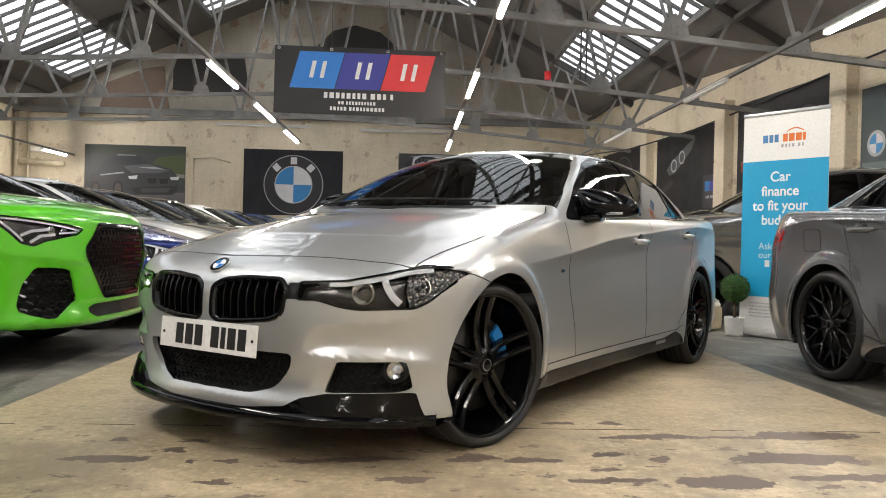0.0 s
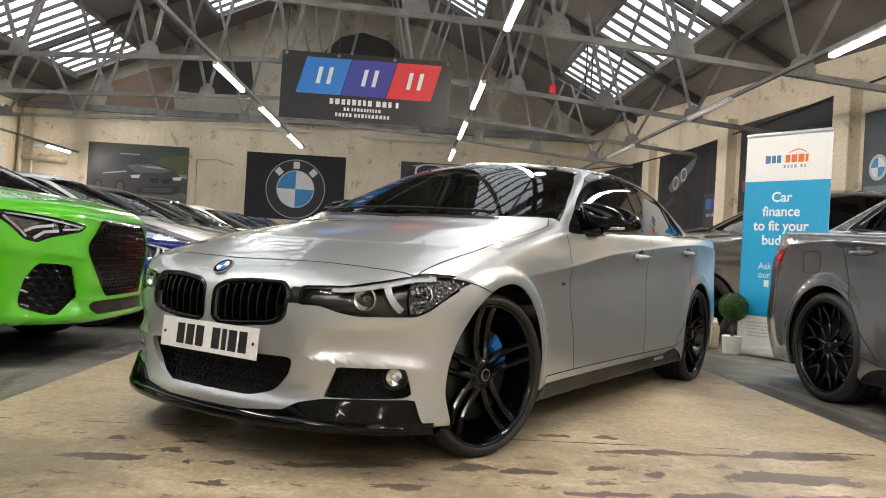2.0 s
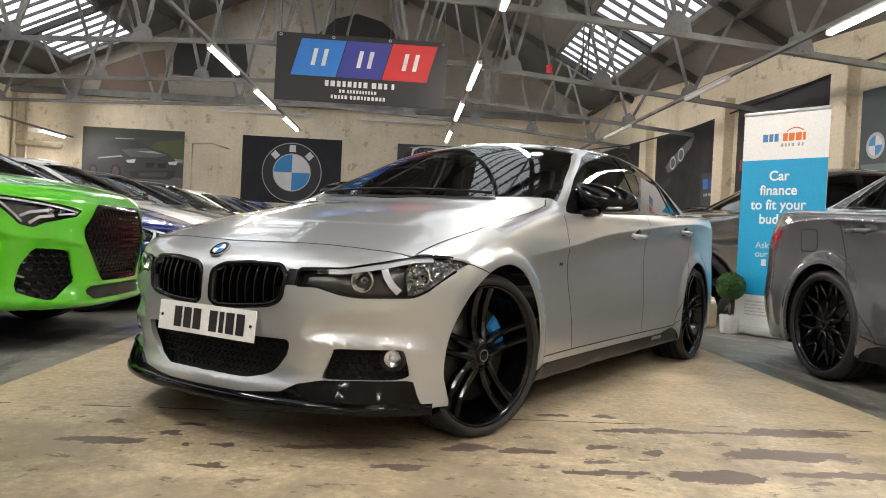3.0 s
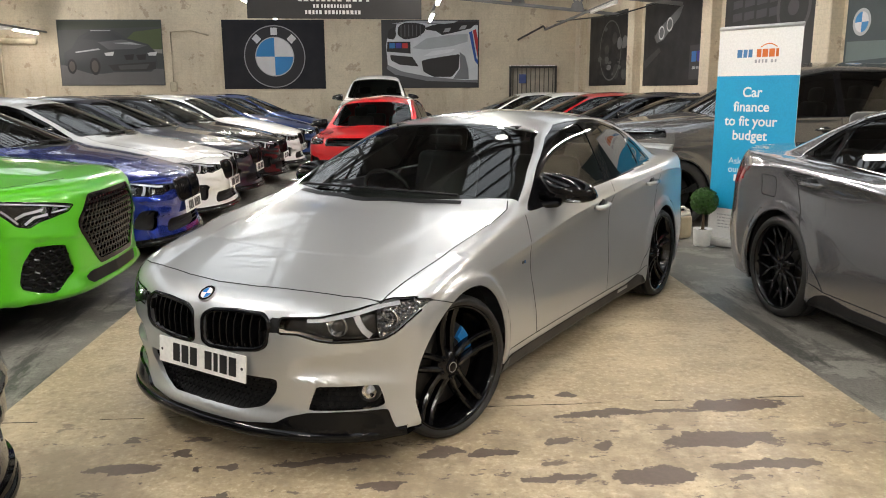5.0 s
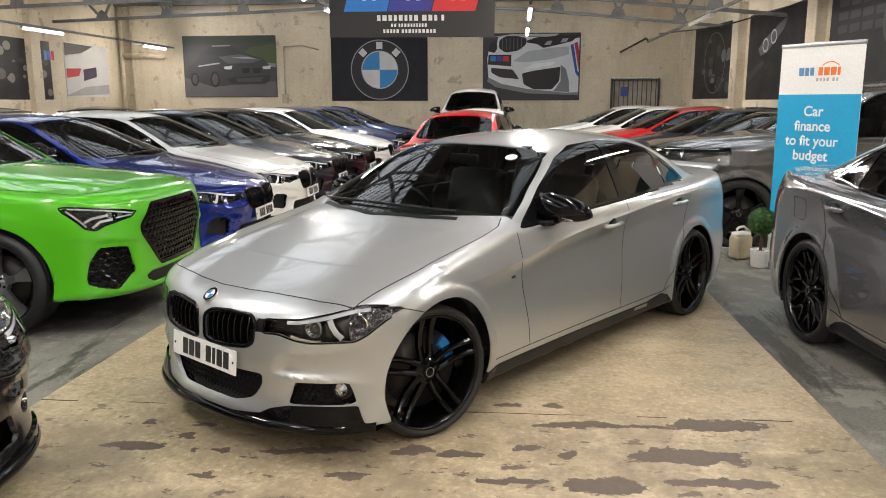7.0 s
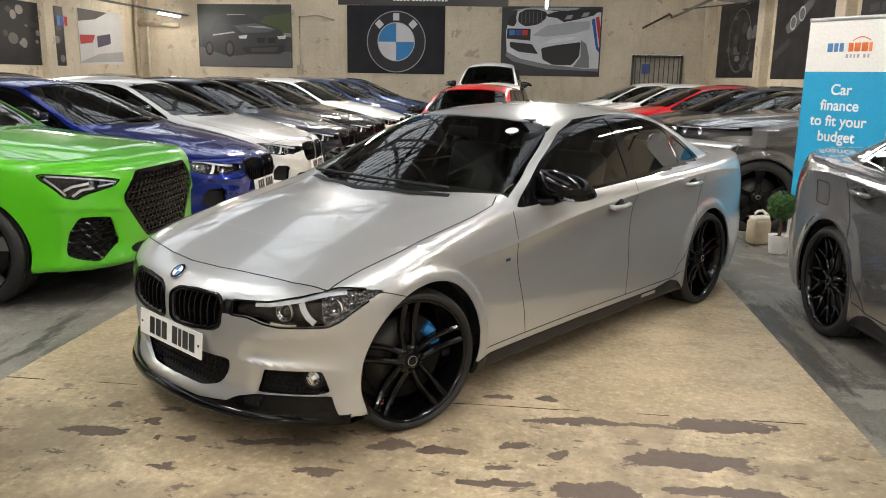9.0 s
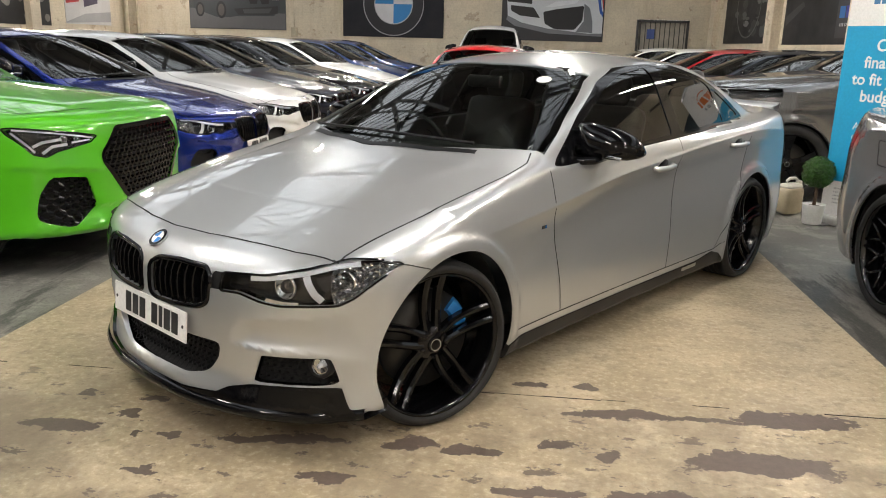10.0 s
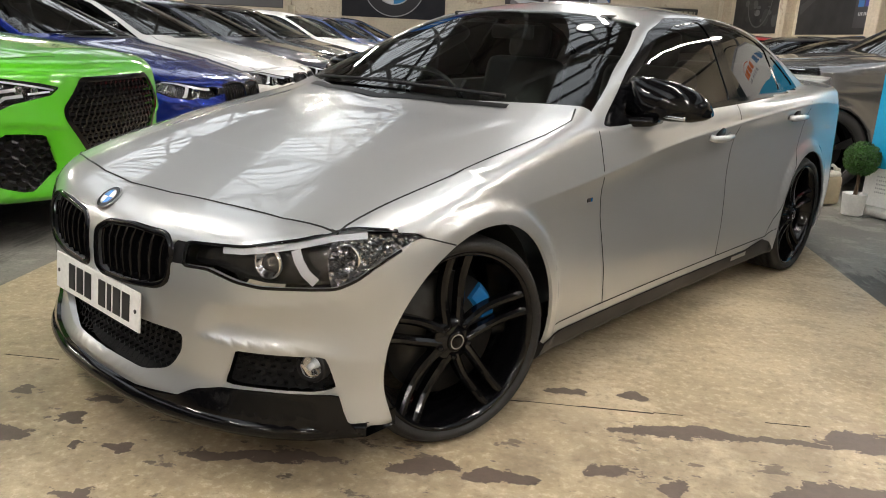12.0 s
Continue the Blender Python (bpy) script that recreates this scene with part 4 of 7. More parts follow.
B_FRONT = dict(
    kidney=rounded([(0.012, 0.49), (0.012, 0.635), (0.06, 0.66), (0.20, 0.668), (0.345, 0.655), (0.368, 0.61), (0.345, 0.52), (0.29, 0.475), (0.15, 0.455), (0.03, 0.46)], 0.02),
    link=[(0.36, 0.636), (0.44, 0.636), (0.44, 0.59), (0.355, 0.585)],
    lamp=rounded([(0.42, 0.636), (0.56, 0.646), (0.68, 0.674), (0.80, 0.690), (0.84, 0.672), (0.815, 0.62), (0.77, 0.580), (0.66, 0.560), (0.62, 0.575), (0.56, 0.560), (0.50, 0.578), (0.42, 0.585)], 0.012),
    intake=rounded([(-0.46, 0.345), (0.46, 0.345), (0.50, 0.235), (-0.50, 0.235)], 0.03),
    fog=rounded([(0.60, 0.44), (0.735, 0.45), (0.755, 0.30), (0.62, 0.27), (0.56, 0.30)], 0.02),
    fog_lamp=None, splitter=[(0, 0.10), (0.86, 0.10), (0.785, 0.165), (0.77, 0.205), (0.55, 0.205), (0, 0.20)],
    plate=(0.0, 0.415), badge=(0.0, 0.695), slats=9,
)


def paint_slots(ob):
    """Lets each car take its own paint on shared panel meshes."""
    for o in (ob, *ob.children_recursive):
        if o.type == "MESH" and o.data.materials and o.data.materials[0] is SILVER:
            o.material_slots[0].link = "OBJECT"
            o.material_slots[0].material = SILVER


def repaint(car, colour):
    for o in car.children_recursive:
        if o.type == "MESH" and o.material_slots and o.material_slots[0].link == "OBJECT":
            o.material_slots[0].material = colour
    return car


def seat(parent, x, y, z0=0.30, wide=0.46):
    g = Geo().box((x + 0.05, y, z0 + 0.12), (0.50, wide, 0.16), None, 0.05)
    s = part("seat", g, LEATHER, parent, "dark leather seat", True)
    m = pose(x - 0.22, y, z0 + 0.48, 0, -14, 0)
    part("backrest", Geo().box((0, 0, 0), (0.14, wide, 0.62), m, 0.055), LEATHER, s, "", True)
    m = pose(x - 0.31, y, z0 + 0.86, 0, -10, 0)
    part("headrest", Geo().box((0, 0, 0), (0.09, 0.24, 0.17), m, 0.04), LEATHER, s, "", True)


def arch_liner(parent, ax, hub, r, y_out, side):
    g = Geo()
    v, f = [], []
    k = 22
    for i in range(k + 1):
        a = -0.35 + (math.pi + 0.7) * i / k
        for y in (y_out, y_out - 0.38):
            v.append((ax + r * math.cos(a), y * side, hub + r * math.sin(a)))
    for i in range(k):
        f.append((2 * i, 2 * i + 1, 2 * i + 3, 2 * i + 2))
    c = len(v)
    v.append((ax, (y_out - 0.38) * side, hub))
    for i in range(k):
        f.append((c, 2 * i + 1, 2 * i + 3))
    g.add(v, f)
    part("wheel_arch_liner", g, DARK, parent, "", True)


def hex_mesh(shell, poly, view, pitch, depth, thick, material, parent, name, two_sides, deep=0.014):
    """Honeycomb grille: each strand follows the skin, set back by depth."""
    g = Geo()
    P = np.array(poly)
    lo, hi = P.min(0), P.max(0)
    a = pitch / math.sqrt(3)
    pts = []
    row = 0
    z = lo[1]
    edges = []
    while z < hi[1] + pitch:
        off = 0 if row % 2 == 0 else pitch / 2
        y = lo[0] - pitch
        while y < hi[0] + pitch:
            c = (y + off, z)
            for k in (0, 1, 2):
                a0, a1 = math.pi / 6 + math.pi / 3 * k, math.pi / 6 + math.pi / 3 * (k + 1)
                edges.append(((c[0] + a * math.cos(a0), c[1] + a * math.sin(a0)), (c[0] + a * math.cos(a1), c[1] + a * math.sin(a1))))
            y += pitch
        z += pitch * math.sqrt(3) / 2
        row += 1
    mids = np.array([((p[0] + q[0]) / 2, (p[1] + q[1]) / 2) for p, q in edges])
    keep = polydist(mids, poly) < 0.004
    edges = [e for e, k in zip(edges, keep) if k]
    ends = np.array([p for e in edges for p in e])
    o = np.zeros((len(ends), 3))
    o[:, 0], o[:, 1], o[:, 2] = 0.9, ends[:, 0], ends[:, 1]
    d = np.tile(np.array([[1.0, 0, 0]]), (len(ends), 1))
    s = shell.along(o, d, 2.6)
    for i in range(0, len(s), 2):
        p, q = Vector(s[i]) - Vector((depth, 0, 0)), Vector(s[i + 1]) - Vector((depth, 0, 0))
        u = (q - p)
        w = u.cross(Vector((1, 0, 0)))
        if w.length < 1e-6:
            continue
        w = w.normalized() * thick / 2
        b = Vector((deep, 0, 0))
        g.add([tuple(p - w), tuple(p + w), tuple(q + w), tuple(q - w), tuple(p - w - b), tuple(p + w - b), tuple(q + w - b), tuple(q - w - b)],
              [(0, 1, 2, 3), (4, 5, 1, 0), (6, 7, 3, 2)])
    part(name, g, material, parent, "black honeycomb mesh")
    if two_sides:
        h = Geo().add([(p[0], -p[1], p[2]) for p in g.v], [q[::-1] for q in g.f])
        part(name, h, material, parent, "black honeycomb mesh")


def backing(shell, names, parent, inset, side=0):
    shell.obj("opening_lining", names, DARK, parent, inset, side)


def head_lamp(shell, parent, side, poly, bulbs, guide):
    """Clear lens over a dark bezel with round reflectors and a pale light guide."""
    lamp = shell.obj("headlight", ("lamp", "lamp_outer"), GLASS_LAMP, parent, -0.001, side, "clear-lensed headlight with dark bezel")
    shell.obj("bezel", "lamp", BEZEL, lamp, 0.05, side, "dark bezel")
    shell.obj("outer_reflector", "lamp_outer", LAMP_FACET, lamp, 0.022, side, "bright outer reflector")
    edge = [(a * side, b) for a, b in poly]
    ok = [p.x > shell.s["axles"][0] + 0.20 and n.x > 0.22 for p, n in shell.places("front", edge)]
    if not all(ok):
        k = max(i for i in range(len(ok)) if not ok[i])
        edge = [e for e, o in zip(edge[k + 1:] + edge[:k + 1], ok[k + 1:] + ok[:k + 1]) if o]
    part("lens_edge", shell.ribbon("front", edge, 0.008, side, 0.001, all(ok)), GLOSS_BLACK, lamp)
    for y, z, r in bulbs:
        p, n = shell.place("front", y * side, z)
        m = frame_at(p - Vector((0.052, 0, 0)), Vector((1, 0.25 * side, 0.0)))
        part("reflector", Geo().lathe([(0.0, -0.02), (r * 0.55, -0.012), (r * 0.92, 0.016), (r, 0.020), (r * 1.06, 0.010)], 24), LAMP_SILVER, lamp, "bright round reflector", True, m)
        part("bulb", Geo().lathe([(0, 0.012), (r * 0.22, 0.008), (r * 0.3, -0.004), (r * 0.3, -0.02)], 14), GLASS_LAMP, lamp, "", True, m)
    for line, w, mt in guide:
        part("light_guide", shell.ribbon("front", [(y * side, z) for y, z in line], w, side, -0.004), mt, lamp, "pale light guide", True)
    return lamp


def kidney_bars(shell, parent, poly, n, side, z0, z1, y0, y1):
    """Upright bars of one grille half, each bowed with the nose."""
    spans = []
    for i in range(n):
        y = y0 + (y1 - y0) * (i + 0.5) / n
        zs = np.linspace(z0, z1, 60)
        ok = zs[polydist(np.stack([np.full(60, y), zs], 1), poly) < -0.004]
        if len(ok) > 1:
            spans += [(y * side, z) for z in np.linspace(ok[0], ok[-1], 5)]
    sp = shell.places("front", spans)
    for i in range(0, len(sp), 5):
        v, f = [], []
        for j, (p, nn) in enumerate(sp[i:i + 5]):
            for du, dx in ((-0.005, -0.060), (-0.003, -0.014), (0.0, -0.008), (0.003, -0.014), (0.005, -0.060)):
                v.append((p.x + dx, p.y + du, p.z))
            if j:
                k = 5 * j
                f += [(k - 5 + q, k - 4 + q, k + 1 + q, k + q) for q in range(4)]
        part("grille_bar", Geo().add(v, f), GLOSS_BLACK, parent, "", True)


def mirror(parent, side, p, colour, big=1.0):
    """Door mirror: wedge-shaped shell, glass, stalk and turn-signal strip."""
    # sections from the door outwards: offset, half height, top shift, front, back
    cuts = [(-0.128, 0.050, 0.012, 0.026, -0.036), (-0.118, 0.080, 0.010, 0.050, -0.046), (-0.05, 0.083, 0.006, 0.072, -0.048), (0.04, 0.074, 0.000, 0.066, -0.048), (0.10, 0.058, -0.006, 0.046, -0.048), (0.132, 0.036, -0.010, 0.020, -0.045), (0.145, 0.014, -0.014, 0.0, -0.040)]
    g = Geo()
    v, f = [], []
    k = 14
    for dy, h, up, fr, bk in cuts:
        for i in range(k):
            t = 2 * math.pi * i / k
            c, s_ = math.cos(t), math.sin(t)
            cx = math.copysign(abs(c) ** 0.55, c)
            cz = math.copysign(abs(s_) ** 0.6, s_)
            x = fr * cx * (1.0 - 0.25 * max(s_, 0)) if c > 0 else -bk * cx
            z = h * cz * (1.0 if s_ > 0 else 0.62) + up
            v.append((p[0] + big * x - 0.05 * (dy + 0.125), side * (p[1] + big * dy), p[2] + big * z))
    for j in range(len(cuts) - 1):
        for i in range(k):
            q = (j * k + i, j * k + (i + 1) % k, j * k + k + (i + 1) % k, j * k + k + i)
            f.append(q if side < 0 else q[::-1])
    f += [tuple(range(k)), tuple(range(len(v) - 1, len(v) - k - 1, -1))]
    m = part("door_mirror", g.add(v, f), colour, parent, "gloss black door mirror", True)
    g = Geo().box((0, 0, 0), (0.15, 0.20, 0.034), pose(p[0] + 0.035, side * (p[1] - 0.105), p[2] - 0.062, side * 7, 0, side * 12), 0.014)
    g.box((0, 0, 0), (0.09, 0.05, 0.05), pose(p[0] + 0.01, side * (p[1] - 0.06), p[2] - 0.045, 0, 0, 0), 0.014)
    part("mirror_stalk", g, colour, m, "", True)
    g = Geo().box((0, 0, 0), (0.010, 0.15 * big, 0.012), pose(p[0] + 0.058, side * (p[1] + 0.045), p[2] - 0.030, 0, 0, side * -20), 0.004)
    part("turn_signal", g, LAMP_SILVER, m, "clear turn-signal strip", True)
    g = Geo().box((0, 0, 0), (0.006, 0.18 * big, 0.09), pose(p[0] - 0.058, side * p[1], p[2] + 0.006, 0, 0, 0), 0.003)
    part("mirror_glass", g, CHROME, m)


def door_handle(shell, parent, x, z, side, mt):
    p, n = shell.place("side", x, z, side)
    m = frame_at(p, n)
    # flat black disc on the skin, painted shade of the handle's recess
    shade_disc = part("handle_cup", Geo().lathe([(0, 0.0015), (0.05, 0.0018), (0.052, -0.002)], 24, Matrix.Diagonal((1.0, 1, 0.72, 1))), SATIN_BLACK, parent, "", True, m)
    g = Geo().tube([(-0.10, 0.004, 0), (-0.085, 0.022, 0.002), (0, 0.032, 0.003), (0.085, 0.024, 0.002), (0.105, 0.004, 0)], [0.012, 0.015, 0.015, 0.015, 0.012], 10)
    part("door_handle", g, mt, parent, "body-coloured pull handle", True, m)


def build_saloon(front, wheels, hero=False, steps=None, name="saloon_car", tail=False):
    spec = dict(HERO if hero else SALOON)
    if steps:
        spec["steps"] = steps
    sh = Shell(spec)
    s = sh.s
    car = empty(name)
    hub = s["hub"]
    arches = [circle(s["axles"][0] - 0.043, hub - 0.005, 0.356, 64), circle(s["axles"][1], hub, s["arch"])]
    for ring in arches:
        sh.cut("gone", "side", ring, lambda v, n: (np.abs(v[:, 1]) > 0.55) & (v[:, 2] < 0.8))
    sh.cut("under", "side", [(-3, 0), (3, 0), (3, 0.5), (-3, 0.5)], lambda v, n: n[:, 2] < -0.75)
    for ring in arches:
        sh.cut("gone", "side", ring, lambda v, n: n[:, 2] < -0.75, ("under",))
    fr = front
    sh.cut("splitter", "front", fr["splitter"], lambda v, n: (v[:, 0] > 1.55) & (n[:, 0] > -0.2))
    sh.cut("intake", "front", fr["intake"], front_face)
    sh.cut("fog", "front", fr["fog"], front_face)
    sh.cut("kidney", "front", fr["kidney"], front_face)
    sh.cut("lamp", "front", fr["lamp"], lambda v, n: (v[:, 0] > 1.60) & (n[:, 0] > 0.02))
    sh.cut("lamp_outer", "front", [(0.745, 0.5), (1.0, 0.5), (1.0, 0.75), (0.70, 0.75)], any_face, ("lamp",))
    sh.cut("link", "front", fr["link"], front_face)
    # glass
    sh.cut("screen", "top", [(1.04, 0), (0.985, 0.25), (0.86, 0.52), (0.775, 0.675), (0.70, 0.80), (0.0, 0.80), (0.105, 0.52), (0.145, 0.3), (0.17, 0), (0.17, -0.1), (1.04, -0.1)], lambda v, n: (v[:, 0] > -0.1) & (v[:, 2] > 0.93) & (n[:, 2] < 0.98))
    sh.cut("paint", "side", [(0.70, 0.80), (0.735, 0.945), (0.458, 1.09), (0.185, 1.225), (0.04, 1.275), (-0.20, 1.36), (-0.6, 1.4), (-0.6, 0.80)], any_face, ("screen",))
    sh.cut("rear_screen", "top", [(-1.03, -0.1), (-1.03, 0), (-1.06, 0.3), (-1.14, 0.46), (-1.62, 0.60), (-1.72, 0.4), (-1.78, 0), (-1.78, -0.1)], lambda v, n: (v[:, 0] < -0.9) & (v[:, 2] > 1.0))
    dlo = rounded([(0.72, 0.900), (0.40, 1.09), (0.12, 1.225), (-0.12, 1.288), (-0.45, 1.313), (-0.75, 1.30), (-1.02, 1.235), (-1.25, 1.13), (-1.43, 1.01), (-1.42, 0.985), (-0.8, 0.960), (0.0, 0.928), (0.6, 0.900)], 0.03)
    sh.cut("trim", "side", dlo, lambda v, n: (np.abs(v[:, 1]) > 0.35) & (v[:, 2] > 0.85) & (np.abs(n[:, 1]) > 0.3))
    gf = rounded([(0.56, 0.925), (0.38, 1.06), (0.10, 1.195), (-0.12, 1.258), (-0.40, 1.287), (-0.36, 0.965), (0.1, 0.944)], 0.02)
    gr = rounded([(-0.50, 1.287), (-0.75, 1.275), (-0.98, 1.222), (-1.06, 1.185), (-1.08, 0.995), (-0.8, 0.984), (-0.46, 0.969)], 0.02)
    gq = rounded([(-1.11, 1.165), (-1.24, 1.095), (-1.37, 1.012), (-1.12, 1.000)], 0.015)
    for nm, pl in (("glass_f", gf), ("glass_r", gr), ("glass_q", gq)):
        sh.cut(nm, "side", pl, lambda v, n: (np.abs(v[:, 1]) > 0.3) & (v[:, 2] > 0.85), ("trim",))
    # painted panels
    sh.cut("skirt", "side", [(1.06, 0.1), (1.04, 0.215), (0.92, 0.238), (-0.70, 0.238), (-0.90, 0.262), (-1.0, 0.235), (-1.06, 0.18), (-1.08, 0.1)], lambda v, n: np.abs(v[:, 1]) > 0.5, ("paint", "under"))
    bonnet = [(1.968, -0.1), (1.968, 0.0), (1.953, 0.2), (1.915, 0.40), (1.865, 0.58), (1.80, 0.715), (1.4, 0.745), (1.0, 0.752), (0.84, 0.742), (0.775, 0.715), (0.78, 0.69), (0.9, 0.5), (1.0, 0.25), (1.05, 0.0), (1.05, -0.1)]
    sh.cut("bonnet", "top", bonnet, lambda v, n: (v[:, 2] > 0.6) & (v[:, 0] > 0.6) & (n[:, 2] > 0.25))
    sh.cut("bumper", "front", [(-0.1, 0.1), (1.0, 0.1), (1.0, 0.66), (0.80, 0.67), (0.72, 0.72), (-0.1, 0.72)], lambda v, n: v[:, 0] > 1.56)
    door_f = [(0.745, 0.895), (0.742, 0.80), (0.715, 0.60), (0.665, 0.40), (0.645, 0.275), (-0.335, 0.275), (-0.345, 0.6), (-0.40, 0.955)]
    door_r = [(-0.41, 0.957), (-0.355, 0.6), (-0.345, 0.275), (-0.93, 0.275), (-1.05, 0.43), (-1.17, 0.62), (-1.24, 0.80), (-1.27, 0.985)]
    low = lambda v, n: (np.abs(v[:, 1]) > 0.6) & (v[:, 2] < 1.0)
    sh.cut("door_f", "side", door_f, low)
    sh.cut("door_r", "side", door_r, low)
    boot = [(-1.80, -0.1), (-1.80, 0.0), (-1.76, 0.5), (-1.70, 0.63), (-2.6, 0.63), (-2.6, -0.1)]
    sh.cut("boot", "top", boot, lambda v, n: (v[:, 2] > 0.72) & (v[:, 0] < -1.6))
    fore = -1.86 if tail else -2.02
    sh.cut("tail_lamp", "side", rounded([(fore, 0.875), (fore - 0.02, 0.825), (-2.20, 0.735), (-2.6, 0.72), (-2.6, 0.89), (-2.25, 0.90)], 0.02), lambda v, n: (v[:, 0] < -1.9) & (np.abs(v[:, 1]) > 0.42), ("paint", "boot"))
    # panels
    sh.obj("body_shell", "paint", SILVER, car, 0, 0, "", 0.012)
    sh.obj("bonnet", "bonnet", SILVER, car, 0, 0, "", 0.012)
    bumper = sh.obj("front_bumper", "bumper", SILVER, car, 0, 0, "", 0.02)
    sh.obj("boot_lid", "boot", SILVER, car, 0, 0, "", 0.012)
    sh.obj("underbody", "under", DARK, car)
    sp = sh.obj("front_splitter", "splitter", GLOSS_BLACK, car, -0.013, 0, "gloss black splitter", 0.032)
    sh.obj("rear_window", "rear_screen", GLASS_DARK, car, 0.003)
    ws = sh.obj("windscreen", "screen", GLASS_SCREEN, car, 0.004, 0, "dark reflective windscreen")
    for side in (1, -1):
        df = sh.obj("front_door", "door_f", SILVER, car, 0, side, "", 0.012)
        dr = sh.obj("rear_door", "door_r", SILVER, car, 0, side, "", 0.012)
        sh.obj("side_skirt", "skirt", SATIN_BLACK, car, -0.006, side, "black side skirt", 0.02)
        sh.obj("window_trim", "trim", GLOSS_BLACK, car, 0.001, side, "black window surround", 0.01)
        sh.obj("front_window", "glass_f", GLASS_FRONT, df, 0.005, side, "lightly tinted glass")
        sh.obj("rear_window", "glass_r", GLASS_DARK, dr, 0.005, side, "dark tinted glass")
        sh.obj("quarter_window", "glass_q", GLASS_DARK, car, 0.005, side, "dark tinted glass")
        sh.obj("tail_light", "tail_lamp", TAIL_RED, car, -0.001, side, "red tail light")
        mt = SILVER
        door_handle(sh, df, -0.20, 0.822, side, mt)
        door_handle(sh, dr, -1.10, 0.868, side, mt)
        for ax in s["axles"]:
            arch_liner(car, ax - (0.043 if ax > 0 else 0), hub, s["arch"] + 0.012, 0.755 if ax > 0 else 0.79, side)
        for line in ([(0.748, 0.89), (0.742, 0.80), (0.715, 0.60), (0.665, 0.40), (0.645, 0.275)], [(-0.405, 0.952), (-0.350, 0.6), (-0.340, 0.275)],
                     [(-1.275, 0.97), (-1.245, 0.80), (-1.175, 0.62), (-1.055, 0.43), (-0.93, 0.275)], [(0.96, 0.270), (0.645, 0.272), (-0.93, 0.272), (-1.03, 0.30)]):
            part("shut_line", sh.ribbon("side", line, 0.005, side), DARK, car)
        if hero:
            part("shut_line", sh.ribbon("side", [(1.685, 0.684), (1.60, 0.667), (1.515, 0.640)], 0.004, side), DARK, car)
        line = [(a, b * side) for a, b in ((1.805, 0.70), (1.80, 0.715), (1.4, 0.745), (1.0, 0.752), (0.84, 0.742), (0.775, 0.712))]
        part("shut_line", sh.ribbon("top", line, 0.006, side), DARK, car)
        m = Matrix.Translation((0, 0, 0))
        for ax in s["axles"]:
            turn = Matrix.Rotation(-0.235 if hero and ax > 0 else 0.0, 4, "Z")
            m = Matrix.Translation((ax, (0.788 if ax > 0 else 0.792) * side, hub - 0.004)) @ turn @ (Matrix() if side > 0 else Matrix.Rotation(math.pi, 4, "Z"))
            wheel(wheels, car, m, (CALIPER_BLUE, 0.55 if (side > 0) == (ax < 0) else math.pi - 0.55) if hero else None)
        mirror(car, side, (0.43, 0.860, 0.968), GLOSS_BLACK, 1.08)
        # front openings
        sh.obj("grille_surround", "kidney", GLOSS_BLACK, car, 0.07, side, "black kidney grille")
        rim = sh.ribbon("front", [(a * side, b) for a, b in fr["kidney"]], 0.019, side, -0.001, True, 0.010)
        part("grille_frame", rim, GLOSS_BLACK, car, "gloss black grille frame", True)
        kidney_bars(sh, car, fr["kidney"], fr["slats"], side, 0.44, 0.68, 0.02, 0.37)
        sh.obj("grille_link", "link", SATIN_BLACK, car, 0.008, side)
        sh.obj("opening_lining", "fog", DARK, car, 0.05, side, "black recess")
        b1 = [(0.585, 0.600, 0.040), (0.735, 0.622, 0.036)]
        gd = [([(0.50, 0.627), (0.55, 0.630), (0.60, 0.640), (0.66, 0.655), (0.72, 0.677), (0.765, 0.683)], 0.017, LAMP_WHITE), ([(0.66, 0.645), (0.672, 0.62), (0.69, 0.59), (0.71, 0.566)], 0.024, LAMP_WHITE)]
        head_lamp(sh, car, side, fr["lamp"], b1, gd)
        if fr["fog_lamp"]:
            y, z, r = fr["fog_lamp"]
            p, n = sh.place("front", y * side, z)
            m = frame_at(p - Vector((0.012, 0.0, 0)), Vector((1, 0.35 * side, 0)))
            fl = part("fog_lamp", Geo().lathe([(0, 0.016), (r * 0.6, 0.013), (r, 0.002), (r * 1.02, -0.01)], 24), GLASS_LAMP, car, "round clear fog lamp", True, m)
            part("reflector", Geo().lathe([(0, -0.012), (r * 0.6, -0.006), (r * 0.97, 0.0)], 24), LAMP_SILVER, fl, "", True)
            part("bulb", Geo().lathe([(0, 0.008), (r * 0.25, 0.004), (r * 0.25, -0.01)], 12), LAMP_WHITE, fl, "", True)
            part("fog_ring", Geo().lathe([(r * 1.02, 0.0), (r * 1.18, 0.004), (r * 1.3, -0.004), (r * 1.35, -0.03)], 24), SATIN_BLACK, fl, "", True)
    backing(sh, "intake", car, 0.065)
    if hero:
        hex_mesh(sh, fr["intake"], "front", 0.028, 0.032, 0.006, MESH_BLACK, car, "intake_mesh", False)
        hex_mesh(sh, fr["fog"], "front", 0.026, 0.030, 0.005, MESH_BLACK, car, "bumper_mesh", True)
    else:
        for z in (0.26, 0.29, 0.32):
            part("intake_slat", sh.ribbon("front", [(-0.36, z), (0.36, z)], 0.008, 1, -0.02), MESH_BLACK, car)
    full = [(1.803, -0.71), (1.865, -0.58), (1.915, -0.40), (1.953, -0.2), (1.968, 0.0), (1.953, 0.2), (1.915, 0.40), (1.865, 0.58), (1.803, 0.71)]
    part("shut_line", sh.ribbon("top", full, 0.006), DARK, car)
